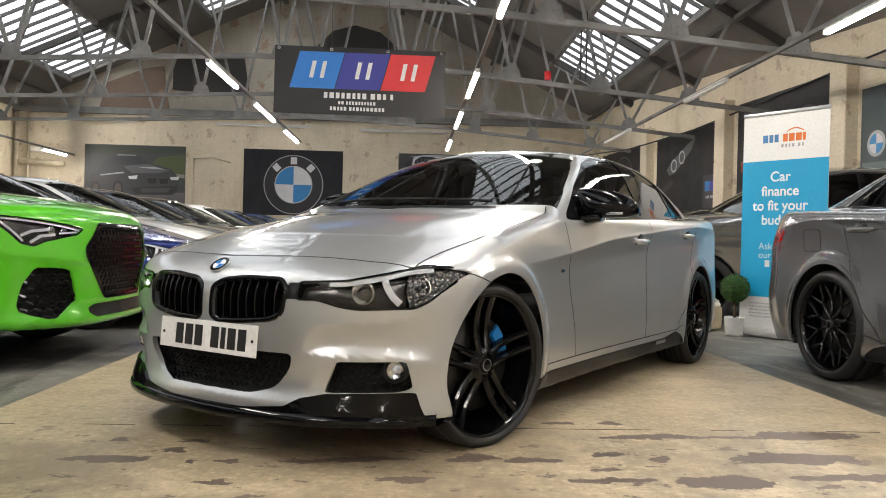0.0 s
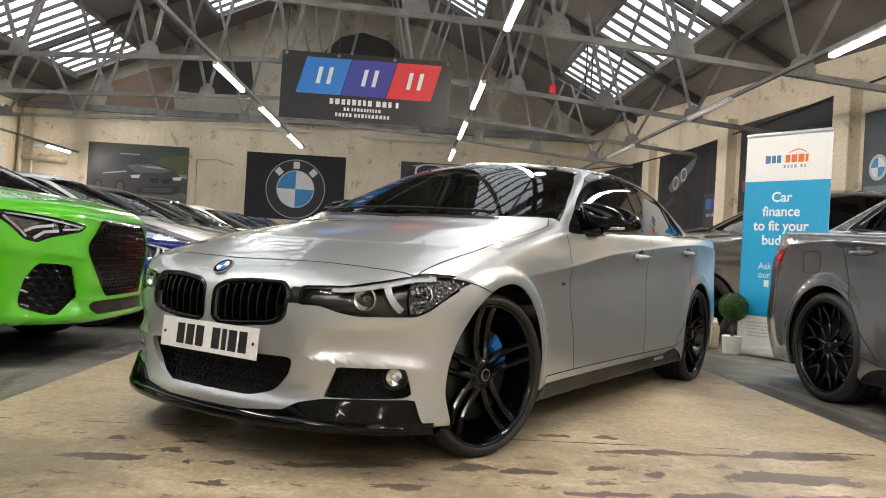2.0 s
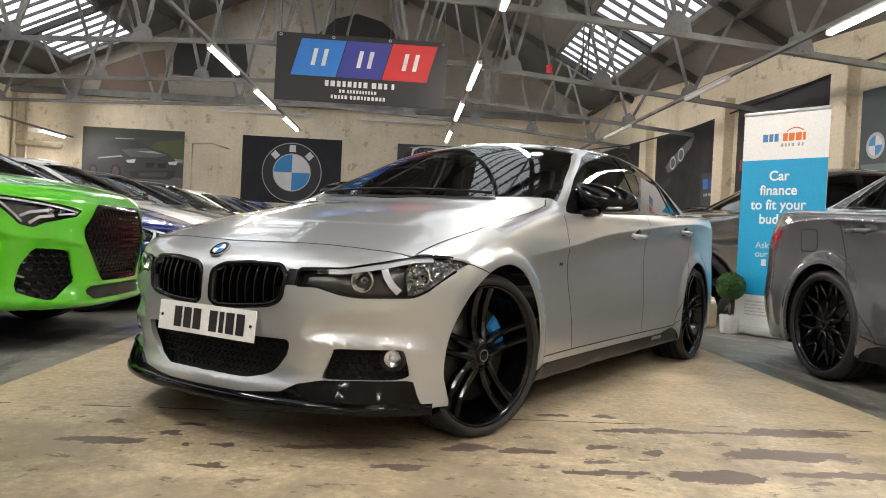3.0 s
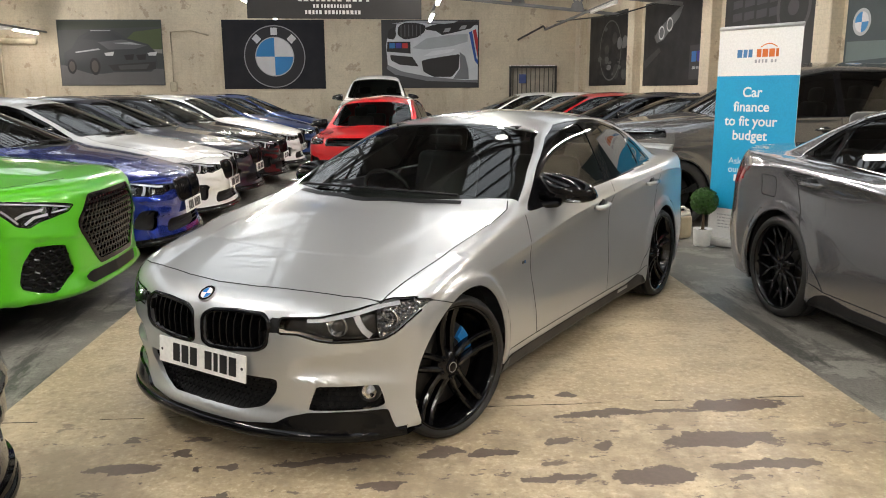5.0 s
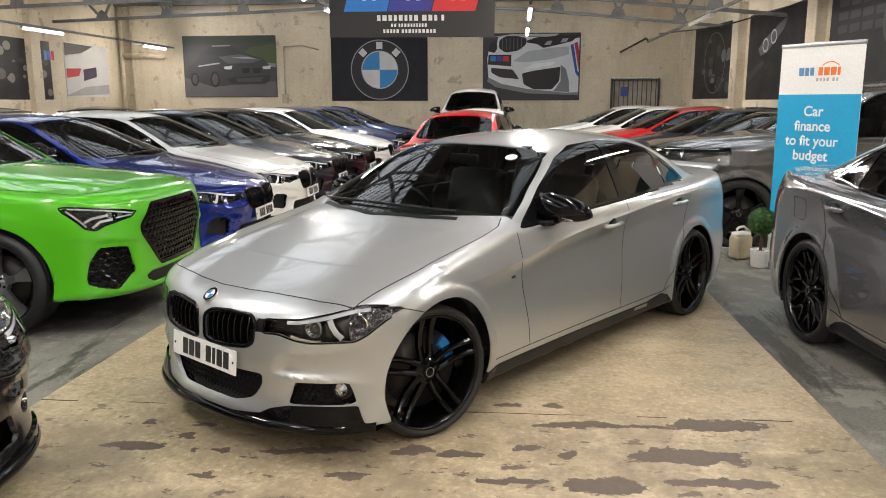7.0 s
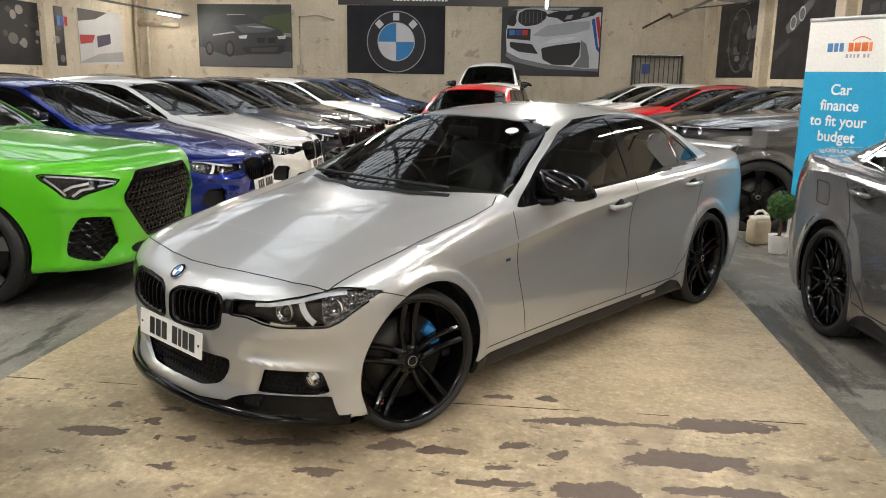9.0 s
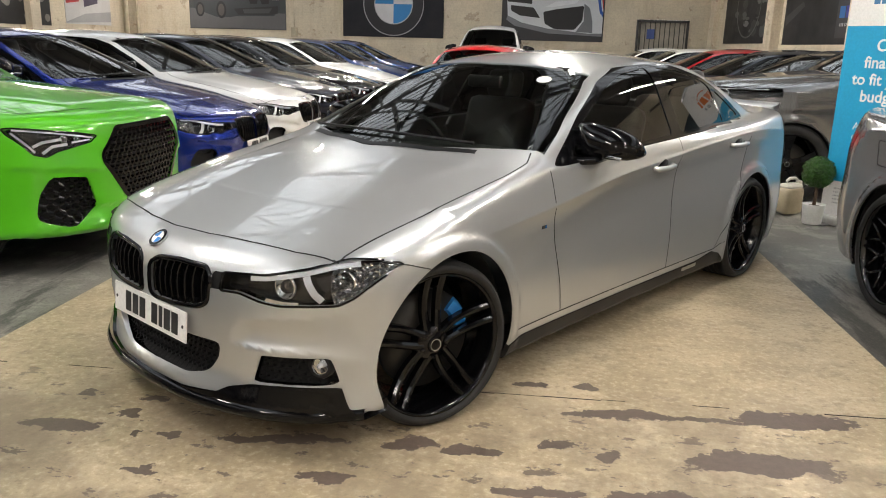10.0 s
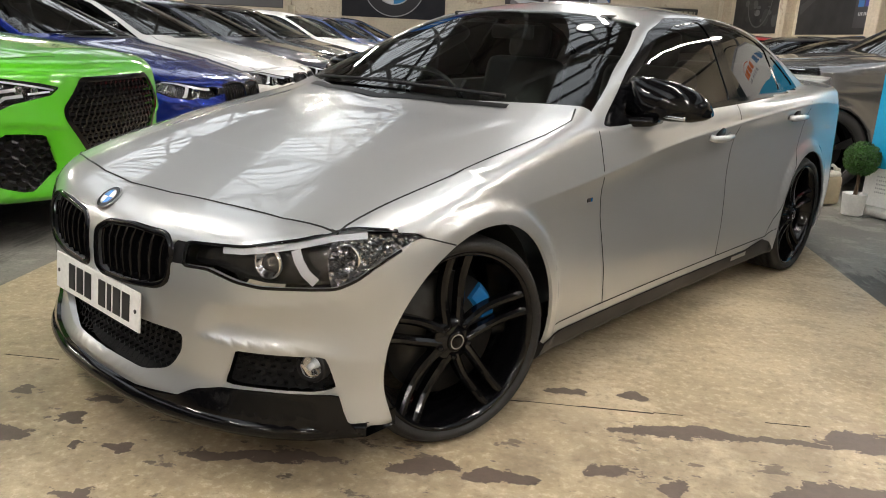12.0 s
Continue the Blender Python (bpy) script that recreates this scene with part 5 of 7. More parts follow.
    # splitter blade under the bumper
    g = Geo()
    v, f = [], []
    ys = np.linspace(-0.80, 0.80, 41)
    xf = s["_NOSE"](np.abs(ys)) + s["_NOSEZ"](0.17)
    for i, (y, x) in enumerate(zip(ys, xf)):
        out = 0.022 if abs(y) < 0.76 else 0.006
        v += [(x - 0.10, y, 0.196), (x + out * 0.55, y, 0.186), (x + out, y, 0.164), (x + out * 0.8, y, 0.148), (x - 0.10, y, 0.148)]
        if i:
            k = 5 * i
            f += [(k - 5 + q, k - 5 + (q + 1) % 5, k + (q + 1) % 5, k + q) for q in range(5)]
    part("splitter_blade", g.add(v, f), GLOSS_BLACK, car, "thin gloss black lip", True)
    p, n = sh.place("front", fr["plate"][0], fr["plate"][1])
    plate(car, frame_at(p + Vector((0.012, 0, 0)), Vector((1, 0, 0.08))))
    p, n = sh.place("front", fr["badge"][0], fr["badge"][1])
    roundel(car, frame_at(p + n * 0.001, n), 0.041)
    # cabin
    part("dashboard", Geo().box((0.62, 0, 0.80), (0.55, 1.30, 0.22), None, 0.08), CABIN, car, "dark dashboard", True)
    part("cabin_floor", Geo().box((-0.35, 0, 0.26), (2.5, 1.4, 0.05)), CABIN, car)
    part("parcel_shelf", Geo().box((-1.45, 0, 0.92), (0.5, 1.15, 0.06), None, 0.02), CABIN, car)
    part("roof_lining", Geo().box((-0.45, 0, 1.275), (1.15, 0.86, 0.02), None, 0.008), CABIN, car)
    for y in (0.36, -0.36):
        seat(car, -0.10, y)
        seat(car, -0.98, y, 0.32, 0.60)
    ring = Geo().lathe([(0.175, -0.013), (0.188, 0), (0.175, 0.013), (0.162, 0)], 28, None, True)
    ring.box((0, 0, 0), (0.33, 0.02, 0.05)).box((0, 0.0, -0.08), (0.05, 0.02, 0.16))
    part("steering_wheel", ring, CABIN, car, "", True, frame_at((0.30, -0.36, 0.86), (-0.9, 0, 0.42)))
    part("rear_view_mirror", Geo().box((0.22, 0, 1.20), (0.03, 0.22, 0.06), None, 0.012), CABIN, car, "", True)
    part("scuttle", sh.ribbon("top", [(0.895, -0.52), (0.965, -0.33), (1.02, 0.0), (0.965, 0.33), (0.895, 0.52)], 0.032, 1, 0.003), SATIN_BLACK, car, "black scuttle panel", True)
    for y0, y1 in ((0.48, -0.12), (-0.02, -0.58)):
        ys = [y0 + (y1 - y0) * q for q in np.linspace(0, 1, 9)]
        pts = [pp + nn * 0.012 for pp, nn in sh.places("top", [(0.93 - 0.30 * y * y, y) for y in ys])]
        part("wiper", Geo().tube(pts, 0.007, 6), SATIN_BLACK, car, "", True)
    if tail:
        for side in (1, -1):
            part("window_moulding", sh.ribbon("side", dlo, 0.014, side, 0.004, True), CHROME, car, "bright window moulding", True)
            p, n = sh.place("side", -1.55, 0.80, side)
            part("fuel_flap_line" if side < 0 else "panel_line", sh.ribbon("side", rounded([(-1.66, 0.74), (-1.48, 0.74), (-1.48, 0.87), (-1.66, 0.87)], 0.03), 0.004, side, 0.0012, True), DARK, car)
        p = Vector((-2.475, 0, 0.62))
        plate(car, frame_at(p, (-1, 0, 0.05)), 0.52, 0.111, PLATE_YELLOW)
        part("boot_spoiler", sh.ribbon("top", [(-2.36, -0.55), (-2.42, -0.3), (-2.44, 0), (-2.42, 0.3), (-2.36, 0.55)], 0.05, 1, 0.012), SILVER, car, "", True)
    if hero:
        g = Geo()
        v, f = [], []
        for i, y in enumerate(np.linspace(-0.58, 0.58, 25)):
            x = -2.40 + 0.18 * y * y
            z = float(s["_TOP"](x + 0.10)) - 0.02 * abs(y)
            v += [(x + 0.13, y, z - 0.004), (x + 0.03, y, z + 0.012), (x - 0.03, y, z + 0.028), (x - 0.035, y, z + 0.020), (x, y, z - 0.03)]
            if i:
                k = 5 * i
                f += [(k - 5 + q, k + q, k + (q + 1) % 5, k - 5 + (q + 1) % 5) for q in range(5)]
        part("boot_spoiler", g.add(v, f), SILVER, car, "slim body-coloured boot spoiler", True)
        p, n = sh.place("top", 0.27, 0.40)
        part("screen_sticker", Geo().lathe([(0, 0.002), (0.035, 0.002), (0.036, 0.0)], 20), ink(0.62, 0.63, 0.63), ws, "pale round sticker", False, frame_at(p, n))
        for side in (1, -1):
            p, n = sh.place("side", 0.80, 0.668, side)
            b = part("side_badge", Geo().box((0, 0.001, 0), (0.034, 0.003, 0.014), None, 0.001), INK, car, "small dark side badge", False, frame_at(p, n))
            part("badge_stripe", Geo().box((-0.010 * side, 0.0032, 0), (0.008, 0.002, 0.012)), ROUNDEL_BLUE, b)
            p, n = sh.place("side", -0.62, 0.222, side)
            b = part("skirt_mark", Geo().box((0, 0.007, 0), (0.17, 0.0015, 0.020)), SATIN_METAL, car, "pale strip mark", False, frame_at(p, n))
    paint_slots(car)
    return car, sh

SUV = dict(
    steps=(200, 0.032, 44), spine=(-1.6, 1.45), spine_z=0.72, sill=0.26, floor=0.24, hub=0.355, arch=0.40, axles=(1.34, -1.34), flare=0.03, edge=0.04,
    W=[(-2.3, 0.80), (-2.0, 0.87), (-1.34, 0.905), (-0.6, 0.885), (0.3, 0.88), (0.9, 0.89), (1.34, 0.91), (1.7, 0.90), (2.0, 0.86), (2.2, 0.8)],
    TOP=[(2.25, 0.55), (2.22, 0.78), (2.17, 0.90), (2.08, 0.955), (1.8, 0.995), (1.4, 1.035), (0.95, 1.075), (0.6, 1.085), (-1.0, 1.08), (-2.0, 1.06), (-2.35, 1.0)],
    CROWN=[(2.2, 0.02), (1.9, 0.045), (1.3, 0.055), (0.7, 0.03), (-2, 0.03)],
    SIDE=[(2.2, 0.86), (1.8, 0.92), (1.3, 0.99), (0.7, 1.02), (-0.9, 1.04), (-2.2, 1.03)],
    NOSE=[(0, 2.22), (0.3, 2.205), (0.5, 2.17), (0.65, 2.10), (0.76, 2.0), (0.84, 1.86), (0.88, 1.72), (0.93, 1.4)],
    NOSEZ=[(0.2, -0.06), (0.24, 0.0), (0.28, 0.012), (0.33, 0.0), (0.40, -0.012), (0.5, -0.006), (0.6, 0.0), (0.75, 0.0), (0.86, -0.02), (0.92, -0.07), (0.97, -0.2), (1.05, -0.5)],
    TAIL=[(0, -2.2), (0.5, -2.17), (0.75, -2.05), (0.88, -1.8)],
    TAILZ=[(0.25, 0.1), (0.45, 0.0), (0.9, 0.03), (1.1, 0.05)],
    ROOF=[(0.5, 1.40), (0.25, 1.50), (0.0, 1.555), (-0.5, 1.60), (-1.2, 1.585), (-1.8, 1.52), (-2.2, 1.42)],
    TAPER=[(0.8, 0.03), (0.2, 0.0), (-1.0, 0.01), (-1.7, 0.05), (-2.2, 0.12)],
    cab_y=0.845, cab_lean=0.42, cab_z=1.05, screen=((0.98, 1.06), (0.12, 1.54)), screen_bow=0.30, rear=((-2.12, 1.06), (-1.72, 1.53)), rear_bow=0.18,
    dents=(), ledges=((0.50, 0.86, 0.605, 0.66, 0.020, 0.10), (0.52, 0.87, 0.262, 0.30, 0.022, 0.0), (0.0, 0.56, 0.385, 0.41, 0.014, 0.0)),
    screen_cut=[(1.02, -0.1), (1.02, 0), (0.94, 0.35), (0.80, 0.66), (0.72, 0.72), (0.12, 0.60), (0.15, 0.3), (0.17, 0), (0.17, -0.1)], screen_low=1.05,
    dlo=[(0.70, 1.03), (0.30, 1.30), (0.05, 1.44), (-0.30, 1.50), (-1.0, 1.50), (-1.45, 1.44), (-1.78, 1.30), (-1.86, 1.12), (-0.8, 1.065), (0.3, 1.045)],
    posts=[(-0.33, -0.40), (-1.20, -1.26)],
    bonnet=[(2.09, -0.1), (2.09, 0), (2.05, 0.35), (1.98, 0.60), (1.86, 0.74), (1.3, 0.78), (0.85, 0.78), (0.78, 0.74), (0.92, 0.4), (1.02, 0), (1.02, -0.1)],
    doors=[[(0.80, 1.0), (0.80, 0.75), (0.76, 0.36)], [(-0.36, 1.05), (-0.34, 0.36)], [(-1.20, 1.06), (-1.18, 0.80), (-0.98, 0.50), (-0.88, 0.36)]],
    line=0.34, mirror=(0.52, 1.0, 1.10), wheel_y=0.885, plate=(0.0, 0.46), bumper_top=0.80,
)
RS_FRONT = dict(
    grille=rounded([(-0.28, 0.405), (0.28, 0.405), (0.485, 0.655), (0.487, 0.70), (0.40, 0.79), (0.345, 0.84), (-0.345, 0.84), (-0.40, 0.79), (-0.487, 0.70), (-0.485, 0.655)], 0.02),
    lamp=rounded([(0.515, 0.810), (0.60, 0.830), (0.72, 0.850), (0.835, 0.872), (0.852, 0.868), (0.848, 0.835), (0.80, 0.722), (0.765, 0.708), (0.722, 0.738), (0.633, 0.763), (0.56, 0.778)], 0.008),
    side_intake=rounded([(0.592, 0.576), (0.68, 0.588), (0.757, 0.590), (0.79, 0.50), (0.805, 0.345), (0.76, 0.315), (0.697, 0.292), (0.539, 0.40)], 0.012),
    low=rounded([(-0.40, 0.365), (0.40, 0.365), (0.485, 0.335), (0.40, 0.285), (-0.40, 0.285), (-0.485, 0.335)], 0.012),
    guides=[([(0.54, 0.800), (0.62, 0.818), (0.72, 0.838), (0.835, 0.860)], 0.010), ([(0.840, 0.845), (0.822, 0.80), (0.795, 0.735)], 0.012), ([(0.68, 0.775), (0.74, 0.765), (0.775, 0.728)], 0.016), ([(0.70, 0.805), (0.77, 0.79), (0.80, 0.765)], 0.016), ([(0.56, 0.792), (0.66, 0.782)], 0.010)],
    bulbs=[(0.665, 0.800, 0.022), (0.60, 0.795, 0.018)], hexes=0.050, badge=None, plate=False,
)


def build_other(spec, fr, wheels, name, steps=None):
    """A tall car, hatchback or van, cut into panels like the saloons."""
    spec = dict(spec)
    if steps:
        spec["steps"] = steps
    sh = Shell(spec)
    s = sh.s
    car = empty(name)
    hub = s["hub"]
    for ax in s["axles"]:
        sh.cut("gone", "side", circle(ax, hub, s["arch"]), lambda v, n: (np.abs(v[:, 1]) > 0.5) & (v[:, 2] < s["hub"] + s["arch"] + 0.1))
    sh.cut("under", "side", [(-4, 0), (4, 0), (4, 0.5), (-4, 0.5)], lambda v, n: n[:, 2] < -0.75)
    for ax in s["axles"]:
        sh.cut("gone", "side", circle(ax, hub, s["arch"]), lambda v, n: n[:, 2] < -0.75, ("under",))
    x_low = s["axles"][0] + 0.1
    fface = lambda v, n: (v[:, 0] > x_low) & (n[:, 0] > 0.02)
    sh.cut("grille", "front", fr["grille"], fface)
    sh.cut("lamp", "front", fr["lamp"], fface)
    sh.cut("intake", "front", fr["side_intake"], fface)
    sh.cut("low", "front", fr["low"], fface)
    sh.cut("screen", "top", s["screen_cut"], lambda v, n: (v[:, 0] > -0.4) & (v[:, 2] > s["screen_low"]) & (n[:, 2] < 0.98))
    sh.cut("trim", "side", rounded(s["dlo"], 0.03), lambda v, n: (np.abs(v[:, 1]) > 0.3) & (np.abs(n[:, 1]) > 0.3) & (v[:, 2] > s["screen_low"] - 0.12))
    P = np.array(s["dlo"])
    c = P.mean(0)
    inner = [tuple(p + (c - p) / max(np.hypot(*(c - p)), 0.1) * 0.035) for p in P]
    sh.cut("glass", "side", rounded(inner, 0.02), lambda v, n: np.abs(v[:, 1]) > 0.3, ("trim",))
    for a, b in s["posts"]:
        sh.cut("trim", "side", [(a, 0.5), (a, 2.5), (b, 2.5), (b, 0.5)], lambda v, n: np.abs(v[:, 1]) > 0.3, ("glass",))
    sh.cut("bonnet", "top", s["bonnet"], lambda v, n: (v[:, 2] > s["bumper_top"]) & (n[:, 2] > 0.25))
    sh.cut("bumper", "front", [(-0.1, 0.1), (1.2, 0.1), (1.2, s["bumper_top"]), (-0.1, s["bumper_top"])], lambda v, n: v[:, 0] > s["axles"][0] + s["arch"] * 0.8)
    sh.obj("body_shell", "paint", SILVER, car, 0, 0, "", 0.012)
    sh.obj("bonnet", "bonnet", SILVER, car, 0, 0, "", 0.012)
    sh.obj("front_bumper", "bumper", SILVER, car, 0, 0, "", 0.02)
    sh.obj("underbody", "under", DARK, car)
    sh.obj("windscreen", "screen", GLASS_SCREEN, car, 0.004, 0, "reflective windscreen")
    sh.obj("opening_lining", "grille", DARK, car, 0.06)
    sh.obj("lower_grille", "low", SATIN_BLACK, car, 0.02, 0, "black lower grille")
    part("grille_frame", sh.ribbon("front", fr["grille"], 0.03, 1, 0.003, True), GLOSS_BLACK, car, "black grille frame", True)
    if fr["hexes"]:
        hex_mesh(sh, fr["grille"], "front", fr["hexes"], 0.006, 0.014, GRILLE_BLACK, car, "honeycomb_grille", False, 0.035)
        hex_mesh(sh, fr["side_intake"], "front", fr["hexes"] * 0.9, 0.014, 0.013, GRILLE_BLACK, car, "side_intake_mesh", True, 0.03)
    else:
        zs = [p[1] for p in fr["grille"]]
        w = max(p[0] for p in fr["grille"]) * 0.9
        for z in np.arange(min(zs) + 0.03, max(zs) - 0.01, 0.035):
            part("grille_bar", sh.ribbon("front", [(-w, z), (w, z)], 0.012, 1, -0.01), MESH_BLACK, car)
    for side in (1, -1):
        sh.obj("opening_lining", "intake", DARK, car, 0.045, side)
        head_lamp(sh, car, side, fr["lamp"], fr["bulbs"], [(g, w, LAMP_WHITE) for g, w in fr["guides"]])
        sh.obj("window_trim", "trim", GLOSS_BLACK, car, 0.001, side, "black window surround", 0.01)
        sh.obj("side_window", "glass", GLASS_DARK, car, 0.005, side, "dark tinted glass")
        for line in s["doors"]:
            part("shut_line", sh.ribbon("side", line, 0.006, side), DARK, car)
        xs = [s["doors"][0][-1][0], s["doors"][-1][-1][0]]
        part("shut_line", sh.ribbon("side", [(xs[0], s["line"]), (xs[1], s["line"])], 0.006, side), DARK, car)
        for i in (1, 2):
            if i < len(s["doors"]):
                x, z = s["doors"][i][0]
                door_handle(sh, car, x + 0.18, z - 0.13, side, SILVER)
        line = [(a, b * side) for a, b in s["bonnet"] if b > 0.05 and a > 0.79]
        part("shut_line", sh.ribbon("top", line, 0.006, side), DARK, car)
        for ax in s["axles"]:
            arch_liner(car, ax, hub, s["arch"] + 0.006, s["wheel_y"] - 0.01, side)
            m = Matrix.Translation((ax, s["wheel_y"] * side, hub)) @ (Matrix() if side > 0 else Matrix.Rotation(math.pi, 4, "Z"))
            wheel(wheels, car, m)
        mirror(car, side, s["mirror"], GLOSS_BLACK, 1.05)
    if fr.get("plate", True):
        p, n = sh.place("front", 0, s["plate"][1])
        plate(car, frame_at(p + Vector((0.02, 0, 0)), Vector((1, 0, 0.05))))
    if fr["badge"]:
        p, n = sh.place("front", 0, fr["badge"])
        part("badge", Geo().lathe([(0, 0.006), (0.05, 0.005), (0.055, 0.0)], 20, Matrix.Diagonal((1.5, 1, 0.6, 1))), CHROME, car, "oval badge", True, frame_at(p, n))
    zt = s["screen_low"]
    part("dashboard", Geo().box((s["screen"][0][0] - 0.36, 0, zt - 0.13), (0.5, 1.36, 0.22), None, 0.08), CABIN, car, "dark dashboard", True)
    part("cabin_floor", Geo().box((-0.35, 0, s["floor"] + 0.1), (2.4, 1.4, 0.05)), CABIN, car)
    for y in (0.37, -0.37):
        seat(car, -0.05, y, zt - 0.62)
        seat(car, -0.95, y, zt - 0.60, 0.6)
    paint_slots(car)
    return car, sh


LAND_FRONT = dict(
    grille=rounded([(-0.52, 0.83), (0.52, 0.83), (0.50, 0.93), (-0.50, 0.93)], 0.03),
    lamp=rounded([(0.56, 0.85), (0.85, 0.83), (0.92, 0.90), (0.88, 0.955), (0.58, 0.945)], 0.02),
    side_intake=rounded([(0.62, 0.50), (0.86, 0.52), (0.84, 0.66), (0.64, 0.62)], 0.02),
    low=rounded([(-0.5, 0.42), (0.5, 0.42), (0.45, 0.56), (-0.45, 0.56)], 0.03),
    guides=[([(0.60, 0.93), (0.86, 0.935)], 0.014)], bulbs=[(0.66, 0.895, 0.035), (0.78, 0.89, 0.035)], hexes=None, badge=None,
)


def scaled_spec(spec, sx, sy, sz):
    """The same body drawn longer, wider and taller."""
    out = dict(spec)
    for k in ("W",):
        out[k] = [(a * sx, b * sy) for a, b in spec[k]]
    for k in ("TOP", "SIDE", "ROOF"):
        out[k] = [(a * sx, b * sz) for a, b in spec[k]]
    out["CROWN"] = [(a * sx, b) for a, b in spec["CROWN"]]
    out["TAPER"] = [(a * sx, b) for a, b in spec["TAPER"]]
    for k in ("NOSE", "TAIL"):
        out[k] = [(a * sy, b * sx) for a, b in spec[k]]
    for k in ("NOSEZ", "TAILZ"):
        out[k] = [(a * sz, b) for a, b in spec[k]]
    out["axles"] = tuple(a * sx for a in spec["axles"])
    out["spine"] = tuple(a * sx for a in spec["spine"])
    for k in ("spine_z", "sill", "floor", "cab_z", "screen_low", "line", "bumper_top"):
        out[k] = spec[k] * sz
    out["cab_y"], out["wheel_y"] = spec["cab_y"] * sy, spec["wheel_y"] * sy
    for k in ("screen", "rear"):
        out[k] = tuple((a * sx, b * sz) for a, b in spec[k])
    for k in ("screen_cut", "bonnet"):
        out[k] = [(a * sx, b * sy) for a, b in spec[k]]
    for k in ("dlo",):
        out[k] = [(a * sx, b * sz) for a, b in spec[k]]
    out["doors"] = [[(a * sx, b * sz) for a, b in q] for q in spec["doors"]]
    out["posts"] = [(a * sx, b * sx) for a, b in spec["posts"]]
    m = spec["mirror"]
    out["mirror"] = (m[0] * sx, m[1] * sy, m[2] * sz)
    out["plate"] = (0, spec["plate"][1] * sz)
    return out


def scaled_front(fr, sy, sz):
    out = dict(fr)
    for k in ("grille", "lamp", "side_intake", "low"):
        out[k] = [(a * sy, b * sz) for a, b in fr[k]]
    out["guides"] = [([(a * sy, b * sz) for a, b in g], w) for g, w in fr["guides"]]
    out["bulbs"] = [(a * sy, b * sz, r) for a, b, r in fr["bulbs"]]
    return out

# ---- the hall ----
X0, X1, Y0, Y1 = -11.8, 9.7, -10.0, 22.47
BACK_X, SLANT = 6.4, 0.1


def right_wall(y):
    """The side wall stands at a slight angle to the hall."""
    return BACK_X + SLANT * (Y1 - y)


STRIP = (-1.08, 2.98)


def setting(name, geo, material, label, category="", smooth=False):
    return tagged(part(name, geo, material, None, "", smooth), label, category, "", "structure")


floor = setting("floor", Geo().box(((X0 + X1) / 2, (Y0 + Y1) / 2, -0.1), (X1 - X0 + 0.6, Y1 - Y0 + 0.6, 0.2)), FLOOR_GREY, "worn grey concrete floor with stains", "floor")
setting("floor_strip", Geo().box(((STRIP[0] + STRIP[1]) / 2, (Y0 + 9) / 2, 0.002), (STRIP[1] - STRIP[0], 9 - Y0, 0.004)), FLOOR_SAND, "sand-painted floor strip worn through in brown patches", "floor")
rng = random.Random(9)
for jy in (0.90, -1.9, -4.6):
    g = Geo()
    x = STRIP[0]
    while x < STRIP[1] - 0.1:
        w = rng.uniform(0.08, 0.35)
        y = jy - 0.035 * (2.0 - x) * 0.5 + rng.uniform(-0.003, 0.003)
        if rng.random() < (0.75 if x > 1.2 else 0.55):
            g.box((x + w / 2, y, 0.0044), (min(w, STRIP[1] - x), rng.uniform(0.003, 0.007), 0.0008), pose(0, 0, 0))
        x += w
    setting("floor_joint", g, SOIL, "dark broken joint across the painted floor", "joint")


def gable_outline(z0, x1):
    return [(X0, z0), (x1, z0), (x1, roof_z(x1)), RIDGE, (X0, LEFT_EAVE[1])]


# back wall: cream below the wall beam, grey flaking brick in the gable; a doorway goes through
DOOR = (4.30, 5.82, 2.27)
g = Geo()
g.box(((X0 + DOOR[0]) / 2, Y1 + 0.15, 2.35), (DOOR[0] - X0, 0.3, 4.7))
g.box(((BACK_X + DOOR[1]) / 2, Y1 + 0.15, 2.35), (BACK_X - DOOR[1], 0.3, 4.7))
g.box(((DOOR[0] + DOOR[1]) / 2, Y1 + 0.15, (4.7 + DOOR[2]) / 2), (DOOR[1] - DOOR[0], 0.3, 4.7 - DOOR[2]))
setting("wall_back", g, WALL, "cream painted brick back wall, stained", "wall")
setting("wall_gable", Geo().prism(gable_outline(4.7, BACK_X), Y1 + 0.01, Y1 + 0.3), GABLE, "grey flaking brick gable", "wall")
setting("wall_patch", Geo().prism([(-9.2, 4.75), (-7.0, 4.75), (-7.2, 6.2), (-7.8, 6.1), (-9.0, 5.6)], Y1 - 0.012, Y1 + 0.012), PATCH_BRICK, "bare red brick showing through old paint", "wall")
# a thin dark sheet set on the gable wall
setting("wall_boarding", Geo().prism([(-6.9, 5.45), (-4.5, 5.35), (-4.7, 6.6), (-6.9, 6.55)], Y1 - 0.05, Y1 + 0.012), GABLE_DARK, "flat dark patch on the gable", "panel")
setting("gable_opening", Geo().prism([(-2.4, 6.3), (0.2, 6.3), (0.2, 7.0), (-0.4, 7.5), (-1.2, 7.7), (-1.9, 7.5), (-2.4, 7.0)], Y1 - 0.02, Y1 + 0.012), GABLE_DARK, "dark arched panel high in the gable", "panel")
setting("wall_front", Geo().prism(gable_outline(0, X1), Y0 - 0.3, Y0), WALL, "cream painted brick wall", "wall")
setting("wall_left", Geo().box((X0 - 0.15, (Y0 + Y1) / 2, LEFT_EAVE[1] / 2), (0.3, Y1 - Y0 + 0.6, LEFT_EAVE[1])), WALL, "cream painted brick side wall", "wall")
ya, yb = Y0 - 0.3, Y1 + 0.3
g = Geo()
